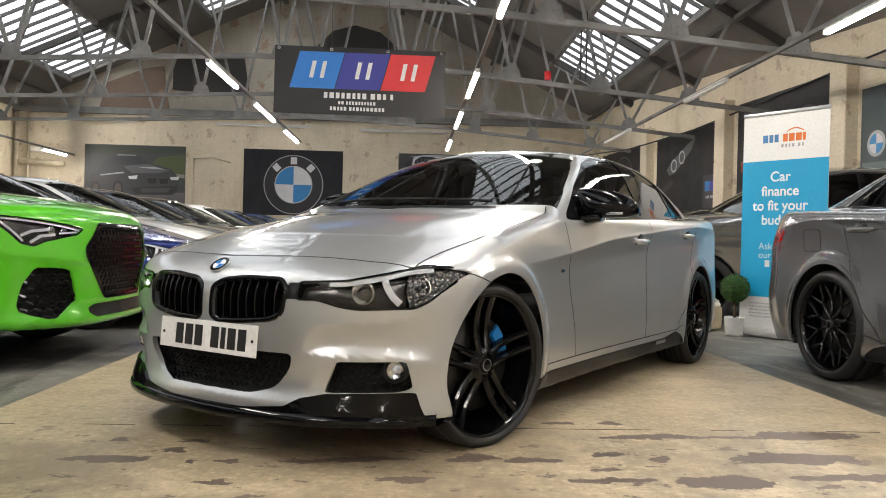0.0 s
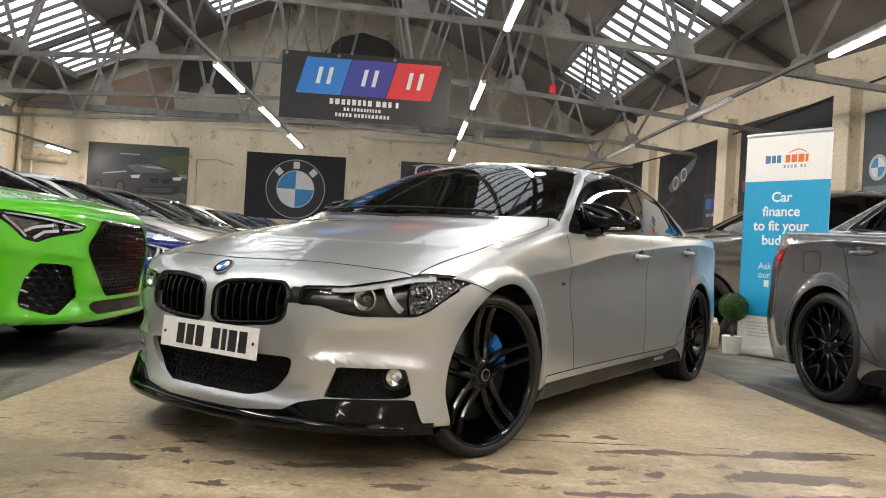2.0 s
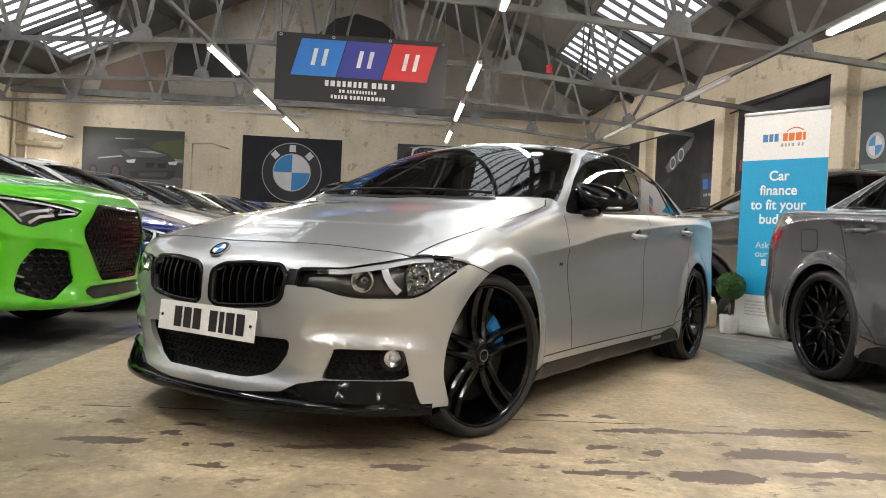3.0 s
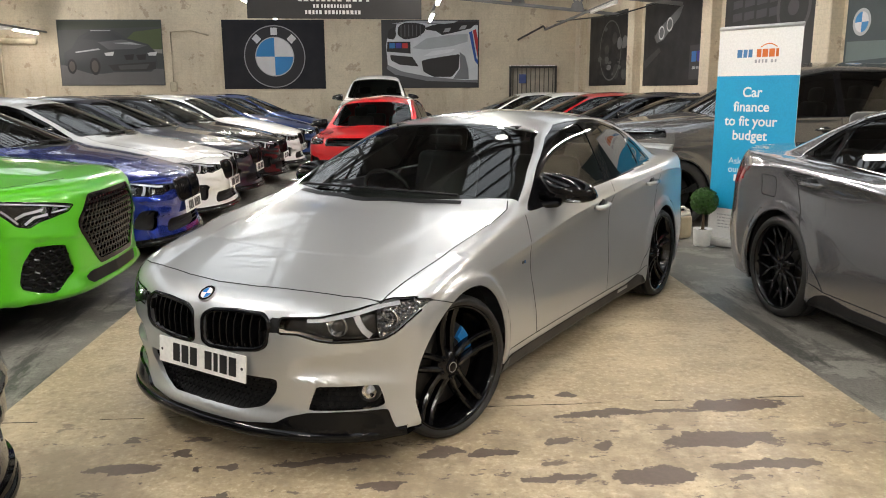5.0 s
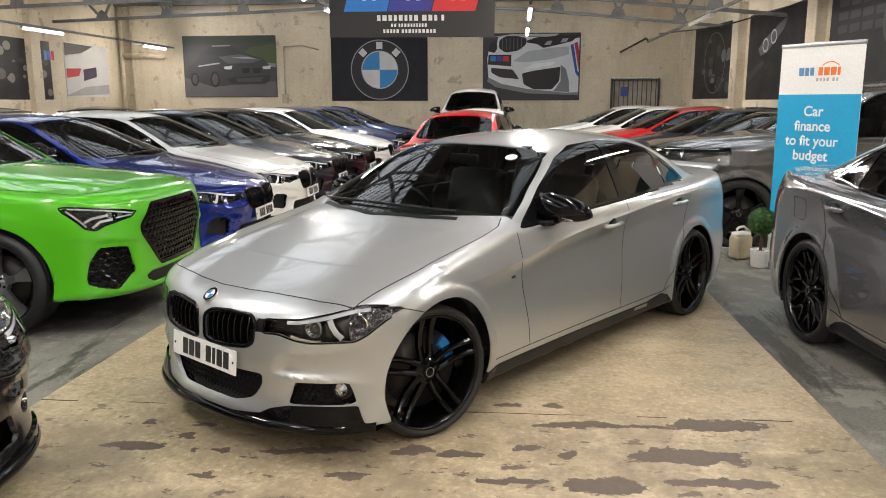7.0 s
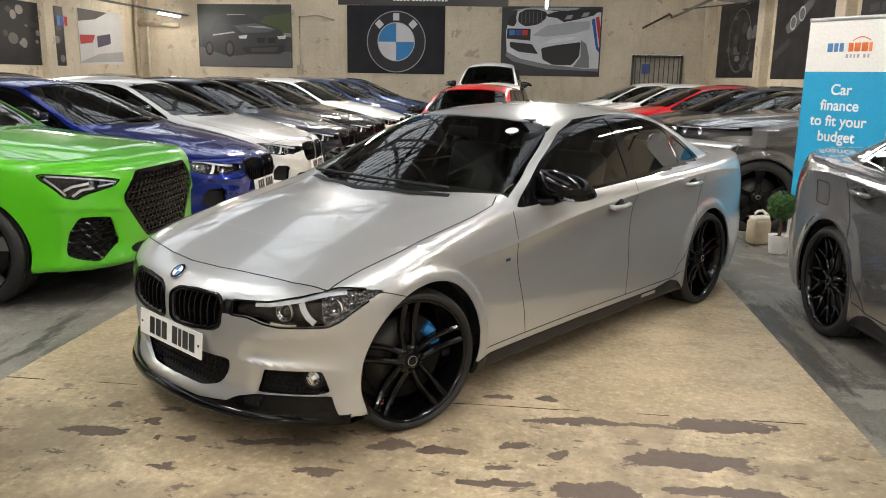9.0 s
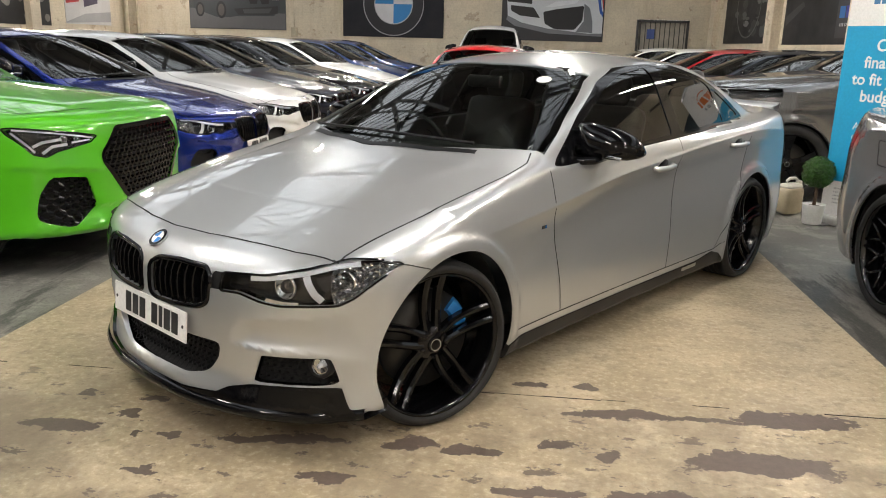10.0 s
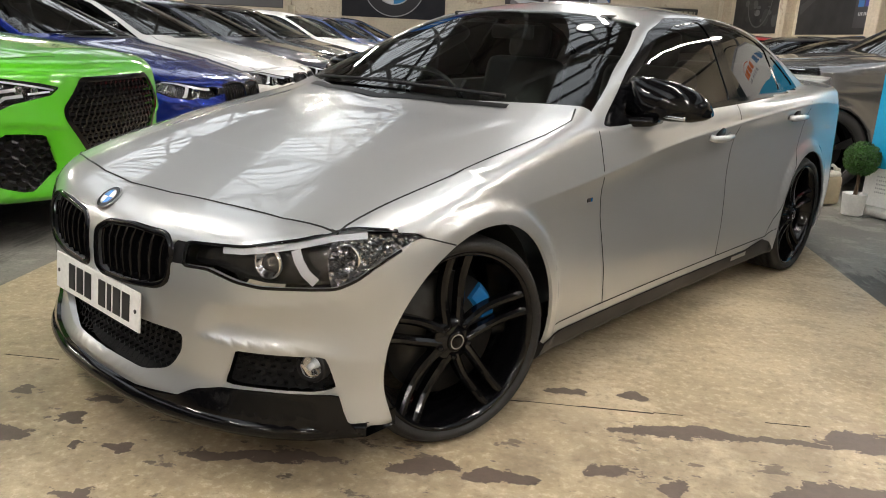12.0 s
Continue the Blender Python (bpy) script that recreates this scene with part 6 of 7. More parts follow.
v = [(right_wall(y) + dx, y, z) for y in (ya, yb) for dx in (0, 0.3) for z in (0, roof_z(right_wall(y) + dx) + 0.02)]
g.add(v, [(0, 1, 3, 2), (4, 6, 7, 5), (0, 4, 5, 1), (2, 3, 7, 6), (0, 2, 6, 4), (1, 5, 7, 3)])
setting("wall_right", g, WALL, "cream painted brick side wall with piers", "wall")
for py in (1.5, 5.6, 9.72, 13.5, 17.45, 21.6):
    setting("pier", Geo().box((0, 0, 1.95), (0.24, 0.42, 3.9), pose(right_wall(py) - 0.10, py, 0, 0, 0, 5.7), 0.02), WALL, "cream painted brick pier", "pier")
for py in (18.0,):
    setting("pier", Geo().box((X0 + 0.10, py - 0.4, 2.0), (0.2, 0.42, 4.0), None, 0.02), WALL, "cream painted brick pier", "pier")
setting("wall_beam", Geo().box(((X0 + BACK_X) / 2, Y1 - 0.09, 4.72), (BACK_X - X0, 0.17, 0.2), None, 0.01), STEEL, "grey painted steel wall beam", "beam")


def roof():
    """Boarded slopes with openings for the glazed strips; one sheet with thickness."""
    g = Geo()
    for side in (0, 1):
        xa, xb = (X0 - 0.3, RIDGE[0]) if side == 0 else (RIDGE[0], X1 + 0.3)
        strips = sorted([q for q in GLAZED if xa <= q[0] < xb])
        cuts = [xa] + [c for q in strips for c in (q[0], q[1])] + [xb]
        for i in range(len(cuts) - 1):
            a, b = cuts[i], cuts[i + 1]
            q = next((q for q in strips if abs(q[0] - a) < 1e-6), None)
            for y0, y1 in ([(Y0 - 0.3, Y1 + 0.3)] if q is None else [(q[3], Y1 + 0.3), (Y0 - 0.3, q[2])]):
                if q is not None and (y1 - y0) < 0.01:
                    continue
                v = [(x, y, roof_z(x) + dz) for x in (a, b) for y in (y0, y1) for dz in (0, 0.12)]
                g.add(v, [(0, 1, 3, 2), (4, 6, 7, 5), (0, 4, 5, 1), (2, 3, 7, 6), (0, 2, 6, 4), (1, 5, 7, 3)])
    return g


tagged(part("ceiling", roof(), ROOF_BOARD), "grey boarded roof slopes with glazed strips", "roof", "", "structure")


def glazing(q):
    """Bars of one glazed strip, running up the slope, with a kerb along both edges."""
    x0, x1, y0, y1 = q
    top = empty("skylight")
    step = 0.52
    k = int((y1 - y0) / step)
    bar = Geo()
    z0, z1 = roof_z(x0), roof_z(x1)
    dz = z1 - z0
    L = math.hypot(x1 - x0, dz)
    for i in range(k + 1):
        y = y0 + step * i
        part("glazing_bar", Geo().beam((x0, y, z0 + 0.02), (x1, y, z1 + 0.02), 0.05, 0.07), STEEL_DARK, top)
    for x, z in ((x0, z0), (x1, z1)):
        part("kerb", Geo().beam((x, y0, z - 0.02), (x, y1, z - 0.02), 0.12, 0.12), STEEL, top)
    return tagged(top, "long glazed roof strip with dark glazing bars", "skylight", "glazed roof strips", "structure")


for q in GLAZED:
    glazing(q)


def truss(y, lift):
    """Riveted steel roof truss: cambered tie, rafters, struts and gusset plates."""
    t = empty("roof_truss", Matrix.Translation((0, y, 0)))
    xe = right_wall(y)
    tie = [(X0, 3.55 + lift), (-6.2, 3.72 + lift), (-2.0, 3.90 + lift), (1.6, 3.72 + lift), (xe, 3.72 - 0.095 * (xe - 1.6) + lift)]
    tz = curve(tie)
    for (xa, za), (xb, zb) in zip(tie, tie[1:]):
        part("tie_bar", Geo().angle((xa, 0, za), (xb, 0, zb), 0.078, 0.012), STEEL, t)
    for xa, xb in ((X0, RIDGE[0]), (RIDGE[0], xe)):
        part("rafter", Geo().beam((xa, 0, roof_z(xa) - 0.10), (xb, 0, roof_z(xb) - 0.10), 0.12, 0.16), STEEL_DARK, t)
    xs = [-10.3, -8.4, -6.2, -4.0, -1.6, 0.6, 2.4, 4.0, 5.6]
    for i, x in enumerate(xs):
        zt = float(tz(x))
        for dx in (-1.05, 1.05):
            xr = x + dx * (0.9 if x < 2 else 0.7)
            if xr < X0 + 0.1 or xr > xe - 0.15:
                continue
            part("strut", Geo().angle((x, 0.02 * dx, zt), (xr, 0.02 * dx, roof_z(xr) - 0.14), 0.06, 0.009), STEEL, t)
        w = 0.20
        p = [(x - w, zt - 0.04), (x + w, zt - 0.04), (x + w * 0.7, zt + 0.16), (x, zt + 0.26), (x - w * 0.7, zt + 0.16)]
        pl = part("gusset_plate", Geo().prism(p, -0.014, 0.0), STEEL, t)
        for rx in (-0.12, -0.04, 0.04, 0.12):
            for rz in (0.0, 0.10):
                part("rivet", Geo().lathe([(0, -0.026), (0.011, -0.022), (0.014, -0.014)], 6, Matrix.Translation((x + rx, 0, zt + rz))), STEEL, pl)
    return tagged(t, "riveted grey steel roof truss", "truss", "roof trusses", "structure")


for ty, lift in ((-4.0, -0.1), (-0.2, -0.1), (3.6, -0.05), (7.35, 0.0), (11.2, 0.08), (15.0, 0.16), (18.8, 0.25)):
    truss(ty, lift)
for lx, lz in ((-10.6, 5.16), (-6.7, 6.89), (-3.4, 8.35), (0.3, 8.15), (3.2, 6.62), (6.4, 4.93)):
    setting("purlin", Geo().beam((lx, Y0, lz - 0.02), (lx, Y1, lz - 0.02), 0.08, 0.12), STEEL_DARK, "dark roof purlin", "purlin")

# ---- lamp rows ----
def lamp_rail(x, z, y0, y1):
    """Steel trunking under the trusses that carries a row of lamps."""
    g = Geo().beam((x, y0, z + 0.09), (x, y1, z + 0.09), 0.05, 0.05)
    return tagged(part("lamp_trunking", g, STEEL), "grey steel trunking carrying a row of lamps", "trunking", "lamp trunkings")


def tube_lamp(x, y0, y1, z, lit=True):
    lamp = empty("tube_lamp", Matrix.Translation((x, (y0 + y1) / 2, z)))
    L = y1 - y0
    part("tray", Geo().box((0, 0, 0.045), (0.07, L, 0.03), None, 0.008), LAMP_BODY, lamp)
    part("diffuser", Geo().box((0, 0, 0.008), (0.062, L * 0.985, 0.045), None, 0.018), TUBE_GLOW if lit else TUBE_OFF, lamp, "lit white diffuser" if lit else "unlit diffuser", True)
    for s in (-1, 1):
        part("end_cap", Geo().box((0, s * (L / 2 + 0.004), 0.018), (0.066, 0.012, 0.055), None, 0.004), LAMP_BODY, lamp)
    return tagged(lamp, "lit white tube lamp under the trusses" if lit else "unlit white tube lamp beside the trunking", "lamp", "tube lamps")


for rx, ya, yb in ((-2.14, -9, 17.4), (1.6, -9, 18.2), (5.24, -9, 21.5)):
    lamp_rail(rx, 3.2, ya, yb)
# spans below y = 2 lie out of view, added to carry the rows on
for ya, yb in ((8.44, 10.21), (11.66, 13.61), (14.92, 16.96), (-0.4, 1.4), (-4.4, -2.6), (-8.4, -6.6)):
    tube_lamp(-2.14, ya, yb, 3.2)
for ya, yb in ((4.1, 5.87), (8.48, 10.41), (11.76, 13.8), (15.6, 17.6), (0.1, 1.9), (-3.9, -2.1), (-7.9, -6.1)):
    tube_lamp(1.6, ya, yb, 3.2)
for ya, yb in ((4.2, 6.0), (0.2, 2.0), (-3.8, -2.0), (-7.8, -6.0)):
    tube_lamp(5.24, ya, yb, 3.2)
for ya, yb in ((8.4, 10.05), (13.2, 15.2)):
    tube_lamp(5.12, ya, yb, 3.17, False)
lamp_rail(-9.85, 3.2, 2, 22.3)
for ya, yb in ((20.2, 21.7), (14.4, 16.0), (8.4, 10.0), (2.4, 4.0)):
    tube_lamp(-9.85, ya, yb, 3.2)
for xa, xb, zz in ((-11.05, -8.1, 4.42), (-5.55, -2.54, 4.40), (-1.03, 1.8, 4.35)):
    lamp = empty("wall_tube_lamp", Matrix.Translation(((xa + xb) / 2, Y1 - 0.06, zz)))
    part("tray", Geo().box((0, 0.02, 0.03), (xb - xa, 0.07, 0.04), None, 0.008), LAMP_BODY, lamp)
    part("diffuser", Geo().box((0, 0, -0.012), (xb - xa - 0.05, 0.05, 0.04), None, 0.015), TUBE_OFF, lamp, "unlit diffuser", True)
    tagged(lamp, "unlit tube lamp on the back wall", "lamp", "wall tube lamps")


# ---- flat prints ----
def sheet(name, origin, right, up, w, h, material, label, category, thick=0.012):
    """A flat print: local x to the right, local z up, local y out of the wall; origin at its lower left corner."""
    r, u = Vector(right).normalized(), Vector(up).normalized()
    out = r.cross(u)
    m = Matrix.Translation(origin) @ Matrix((r, -out, u)).transposed().to_4x4()
    ob = part(name, Geo().box((w / 2, 0, h / 2), (w, thick, h), None, 0.003), material)
    ob.matrix_world = m
    return tagged(ob, label, category)


def flat(parent, name, poly, material, layer=1, label=""):
    y = -0.0062 - 0.0012 * layer
    return part(name, Geo().add([(a, y, b) for a, b in poly], [tuple(range(len(poly)))]), material, parent, label)


def ring_poly(cx, cz, r0, r1, parent, name, material, layer, a0=0.0, a1=2 * math.pi, k=48, label=""):
    y = -0.0062 - 0.0012 * layer
    v, f = [], []
    for i in range(k + 1):
        a = a0 + (a1 - a0) * i / k
        v += [(cx + r0 * math.cos(a), y, cz + r0 * math.sin(a)), (cx + r1 * math.cos(a), y, cz + r1 * math.sin(a))]
    for i in range(k):
        f.append((2 * i, 2 * i + 1, 2 * i + 3, 2 * i + 2))
    return part(name, Geo().add(v, f), material, parent, label)


def bars(parent, x0, x1, z, h, material, layer=2, seed=1, gap=0.35):
    """Lettering too small or not to be lettered: short bars in a row."""
    rng = random.Random(seed)
    x = x0
    while x < x1 - h * 0.3:
        w = min(h * rng.uniform(0.5, 0.8), x1 - x)
        flat(parent, "print_bar", [(x, z), (x + w, z), (x + w, z + h), (x, z + h)], material, layer)
        x += w + h * (gap if rng.random() > 0.15 else gap * 2.2)


def lettering(parent, text, x, z, size, material, layer=2, align="CENTER", bold=0.0):
    """Words in the built-in font on a print."""
    cu = bpy.data.curves.new("lettering", "FONT")
    cu.body, cu.size, cu.align_x, cu.offset = text, size, align, bold
    tmp = bpy.data.objects.new("lettering", cu)
    scene.collection.objects.link(tmp)
    me = bpy.data.meshes.new_from_object(tmp.evaluated_get(bpy.context.evaluated_depsgraph_get()))
    bpy.data.objects.remove(tmp)
    bpy.data.curves.remove(cu)
    y = -0.0062 - 0.0012 * layer
    for v in me.vertices:
        a, b = v.co.x, v.co.y
        v.co = (x + a, y, z + b)
    me.materials.clear()
    me.materials.append(material)
    ob = new("lettering", me)
    ob.parent = parent
    return ob


def wall_poster(name, x0, x1, z0, z1, material, label):
    return sheet(name, (x0, Y1 - 0.02, z0), (1, 0, 0), (0, 0, 1), x1 - x0, z1 - z0, material, label, "poster")


def ellipse(cx, cz, rx, rz, k=28):
    return [(cx + rx * math.cos(2 * math.pi * i / k), cz + rz * math.sin(2 * math.pi * i / k)) for i in range(k)]


# big badge flag
W, H = 3.14, 2.09
flag = wall_poster("badge_flag", -4.64, -1.50, 1.575, 3.665, FABRIC_BLACK, "black flag with round blue and white badge on the wall")
cx, cz = W * 0.505, H * 0.47
ring_poly(cx, cz, 0.0, 0.945, flag, "badge_rim", ink(0.30, 0.30, 0.32), 1)
ring_poly(cx, cz, 0.0, 0.915, flag, "badge_ring", ink(0.015, 0.015, 0.02), 2)
ring_poly(cx, cz, 0.0, 0.60, flag, "badge_edge", ink(0.45, 0.45, 0.47), 3)
for k, c in enumerate(((0.62, 0.62, 0.64), (0.03, 0.22, 0.52), (0.62, 0.62, 0.64), (0.03, 0.22, 0.52))):
    ring_poly(cx, cz, 0.0, 0.57, flag, "badge_quarter", ink(*c), 4, math.pi / 2 * k, math.pi / 2 * (k + 1), 16)
for a in (135, 90, 45):
    t = radians(a)
    mx, mz = cx + 0.76 * math.cos(t), cz + 0.76 * math.sin(t)
    d = Vector((math.cos(t), math.sin(t)))
    e = Vector((-d.y, d.x))
    p = [Vector((mx, mz)) + d * i * 0.11 + e * j * 0.10 for i, j in ((-1, -1), (1, -1), (1, 1), (-1, 1))]
    flat(flag, "badge_mark", [tuple(q) for q in p], ink(0.60, 0.60, 0.62), 4)

# photograph of a dark grey coupe on a track
W, H = 3.14, 1.96
po = wall_poster("car_poster", -9.60, -6.46, 1.70, 3.67, ink(0.040, 0.045, 0.046), "poster of a dark grey coupe on a track")
flat(po, "print_field", [(0.02, 0.02), (W - 0.02, 0.02), (W - 0.02, 0.5), (0.02, 0.62)], ink(0.10, 0.10, 0.105), 1)
flat(po, "print_field", [(1.9, 1.25), (W - 0.02, 1.05), (W - 0.02, H - 0.25), (2.3, H - 0.35)], ink(0.06, 0.085, 0.03), 1)
flat(po, "print_field", [(0.02, H - 0.3), (W - 0.02, H - 0.2), (W - 0.02, H - 0.02), (0.02, H - 0.02)], ink(0.03, 0.04, 0.03), 1)
flat(po, "print_field", [(2.6, 1.02), (W - 0.02, 0.96), (W - 0.02, 1.08), (2.7, 1.10)], ink(0.22, 0.22, 0.21), 2)
flat(po, "car_shape", [(0.14, 0.62), (0.16, 1.0), (0.4, 1.12), (0.62, 1.46), (1.0, 1.66), (1.7, 1.66), (2.05, 1.42), (2.7, 1.24), (2.92, 1.0), (2.96, 0.62), (2.75, 0.42), (1.6, 0.40), (1.3, 0.36), (0.9, 0.36), (0.45, 0.50)], ink(0.032, 0.035, 0.042), 3)
flat(po, "car_window", [(0.75, 1.40), (1.06, 1.60), (1.66, 1.60), (1.95, 1.40), (1.3, 1.34)], ink(0.025, 0.03, 0.036), 4)
flat(po, "car_bonnet", [(1.2, 1.30), (1.95, 1.38), (2.66, 1.20), (2.3, 1.10), (1.5, 1.08)], ink(0.085, 0.09, 0.10), 4)
flat(po, "car_bumper", [(1.45, 0.62), (2.9, 0.72), (2.88, 0.5), (2.6, 0.44), (1.6, 0.44)], ink(0.018, 0.018, 0.02), 4)
for mx in (1.36, 2.66):
    flat(po, "car_lamp", [(mx, 0.98), (mx + 0.30, 1.02), (mx + 0.26, 0.90), (mx + 0.04, 0.90)], ink(0.55, 0.56, 0.58), 5)
for q in ([(1.62, 1.28), (2.2, 1.30), (2.5, 1.22), (2.0, 1.24)], [(0.5, 1.02), (1.2, 1.12), (1.25, 1.08), (0.5, 0.98)], [(1.0, 1.63), (1.6, 1.64), (1.6, 1.66), (1.0, 1.66)]):
    flat(po, "car_shine", q, ink(0.30, 0.32, 0.34), 5)
for mx in (1.95, 2.32):
    flat(po, "car_grille", [(mx, 0.92), (mx + 0.30, 0.94), (mx + 0.27, 0.78), (mx + 0.05, 0.77)], ink(0.006, 0.006, 0.007), 5)
flat(po, "car_intake", [(1.75, 0.60), (2.7, 0.65), (2.6, 0.50), (1.8, 0.48)], ink(0.05, 0.05, 0.054), 5)
for mx, r in ((1.05, 0.26), (0.36, 0.22)):
    flat(po, "car_wheel", ellipse(mx, 0.58, r * 0.62, r), ink(0.01, 0.01, 0.012), 5)
    flat(po, "car_rim", ellipse(mx, 0.58, r * 0.4, r * 0.7), ink(0.07, 0.06, 0.055), 6)

# photograph of a white car's nose
W, H = 3.06, 2.08
po = wall_poster("nose_poster", 0.27, 3.33, 1.58, 3.66, ink(0.03, 0.03, 0.035), "poster of a white car's nose with striped edge")
PALE, MIDTONE, SHADE, NIGHT = ink(0.62, 0.65, 0.69), ink(0.40, 0.43, 0.47), ink(0.17, 0.18, 0.20), ink(0.010, 0.010, 0.012)
flat(po, "car_shape", [(0.14, 1.30), (0.18, 1.52), (0.40, 1.58), (0.48, 1.95), (1.0, 2.02), (2.2, 1.88), (3.02, 1.92), (3.02, 0.25), (2.6, 0.24), (1.4, 0.36), (0.6, 0.52), (0.18, 0.72)], PALE, 1)
flat(po, "car_shade", [(1.40, 1.52), (2.10, 1.62), (2.70, 1.66), (2.70, 1.42), (2.20, 1.28), (1.35, 1.18), (0.95, 1.22)], MIDTONE, 2)
flat(po, "car_shade", [(0.18, 0.72), (0.6, 0.52), (1.4, 0.36), (2.6, 0.24), (3.02, 0.25), (3.02, 0.16), (1.4, 0.22), (0.4, 0.42), (0.14, 0.60)], SHADE, 2)
flat(po, "car_bonnet", [(0.30, 1.96), (0.9, 2.05), (2.4, 2.05), (2.2, 1.95), (1.1, 1.99)], MIDTONE, 2)
flat(po, "car_grille", rounded([(0.50, 1.62), (0.52, 1.88), (0.72, 1.99), (1.08, 1.99), (1.38, 1.92), (1.36, 1.72), (1.10, 1.54), (0.72, 1.48)], 0.08), NIGHT, 3)
flat(po, "car_grille", rounded([(0.18, 1.52), (0.22, 1.76), (0.42, 1.88), (0.46, 1.62), (0.38, 1.48)], 0.04), NIGHT, 3)
for k in range(6):
    flat(po, "grille_bar", [(0.60 + 0.12 * k, 1.58), (0.625 + 0.12 * k, 1.58), (0.625 + 0.12 * k, 1.93), (0.60 + 0.12 * k, 1.93)], ink(0.10, 0.10, 0.11), 4)
flat(po, "car_lamp", [(1.36, 1.84), (1.60, 1.92), (2.4, 2.00), (3.02, 2.02), (2.80, 1.82), (2.30, 1.70), (1.90, 1.62), (1.70, 1.74), (1.40, 1.78)], NIGHT, 3)
for mx, mz in ((1.92, 1.76), (2.42, 1.84)):
    flat(po, "lamp_ring", [(mx, mz - 0.06), (mx + 0.20, mz - 0.04), (mx + 0.26, mz + 0.08), (mx + 0.08, mz + 0.06)], ink(0.30, 0.31, 0.33), 4)
flat(po, "car_intake", rounded([(0.26, 1.02), (0.95, 0.96), (1.16, 0.66), (0.55, 0.72), (0.28, 0.86)], 0.04), NIGHT, 3)
flat(po, "car_intake", rounded([(1.24, 0.84), (1.60, 0.92), (2.45, 1.04), (2.42, 0.60), (2.20, 0.34), (1.62, 0.34), (1.30, 0.50)], 0.06), NIGHT, 3)
flat(po, "car_shade", [(2.45, 1.10), (2.62, 0.98), (2.72, 0.60), (2.74, 0.26), (2.24, 0.28), (2.46, 0.60)], SHADE, 3)
flat(po, "car_shine", [(1.30, 0.98), (1.60, 1.14), (2.30, 1.20), (2.20, 1.10), (1.62, 1.00)], ink(0.75, 0.78, 0.82), 4)
flat(po, "car_stripe", [(2.74, 1.70), (2.84, 1.74), (2.98, 0.92), (3.02, 0.86), (3.02, 0.72), (2.92, 0.84)], ink(0.02, 0.09, 0.38), 4)
flat(po, "car_stripe", [(2.86, 1.76), (2.96, 1.80), (3.02, 1.50), (3.02, 0.92)], ink(0.42, 0.02, 0.03), 4)
flat(po, "print_field", [(0.16, 1.12), (0.90, 1.06), (0.90, 1.42), (0.18, 1.42)], NIGHT, 4)
for k, c in enumerate(((0.03, 0.18, 0.5), (0.05, 0.05, 0.35), (0.55, 0.03, 0.03))):
    flat(po, "print_block", [(0.24 + 0.2 * k, 1.22), (0.42 + 0.2 * k, 1.22), (0.42 + 0.2 * k, 1.38), (0.24 + 0.2 * k, 1.38)], ink(*c), 5)


def side_poster(name, x, ya, yb, z0, z1, material, label, on_right=True):
    if on_right:
        return sheet(name, (right_wall(yb) - 0.02, yb, z0), (SLANT, -1, 0), (0, 0, 1), yb - ya, z1 - z0, material, label, "poster")
    return sheet(name, (x, ya, z0), (0, 1, 0), (0, 0, 1), yb - ya, z1 - z0, material, label, "poster")


DARK_PRINT = ink(0.014, 0.014, 0.016)
p1 = side_poster("engine_poster", 0, 17.83, 21.02, 1.61, 3.57, DARK_PRINT, "dark poster of engine parts on the side wall")
rng = random.Random(5)
for k in range(26):
    a, b, r = rng.uniform(0.7, 2.8), rng.uniform(0.3, 1.6), rng.uniform(0.05, 0.22)
    c = rng.choice((0.05, 0.09, 0.16, 0.03))
    flat(p1, "print_shape", ellipse(a, b, r, r * rng.uniform(0.3, 1.0), 10), ink(c, c, c * 1.03), 1 + k % 4)
ring_poly(1.7, 0.95, 0.78, 0.82, p1, "print_ring", ink(0.12, 0.12, 0.12), 5)
p2 = side_poster("headlight_poster", 0, 13.9, 17.03, 1.58, 3.55, DARK_PRINT, "dark poster of a car headlight on the side wall")
flat(p2, "print_shape", [(0.6, 1.15), (0.9, 1.35), (1.9, 1.72), (2.1, 1.75), (1.9, 1.5), (1.1, 1.05), (0.75, 1.0)], ink(0.12, 0.125, 0.13), 1)
for mx, mz in ((1.0, 1.22), (1.42, 1.38)):
    ring_poly(mx, mz, 0.12, 0.16, p2, "print_ring", ink(0.5, 0.51, 0.52), 2)
flat(p2, "print_shape", [(0.05, 0.6), (0.9, 0.9), (1.0, 0.8), (0.1, 0.4)], ink(0.05, 0.05, 0.055), 1)
flat(p2, "print_panel", [(2.5, 0.12), (3.4, 0.12), (3.4, 0.85), (2.5, 0.85)], ink(0.05, 0.05, 0.055), 2)
for k, c in enumerate(((0.03, 0.18, 0.5), (0.05, 0.05, 0.35), (0.55, 0.03, 0.03))):
    flat(p2, "print_block", [(2.6 + 0.25 * k, 0.5), (2.82 + 0.25 * k, 0.5), (2.82 + 0.25 * k, 0.72), (2.6 + 0.25 * k, 0.72)], ink(*c), 3)
bars(p2, 2.65, 3.3, 0.34, 0.06, ink(0.5, 0.5, 0.5), 3, 3)
p3 = side_poster("interior_poster", 0, 10.0, 13.1, 1.86, 3.75, DARK_PRINT, "dark poster of a car interior on the side wall")
ring_poly(2.3, 1.0, 0.42, 0.5, p3, "print_ring", ink(0.07, 0.07, 0.075), 3)
flat(p3, "print_shape", ellipse(2.3, 1.0, 0.16, 0.14), ink(0.06, 0.06, 0.065), 4)
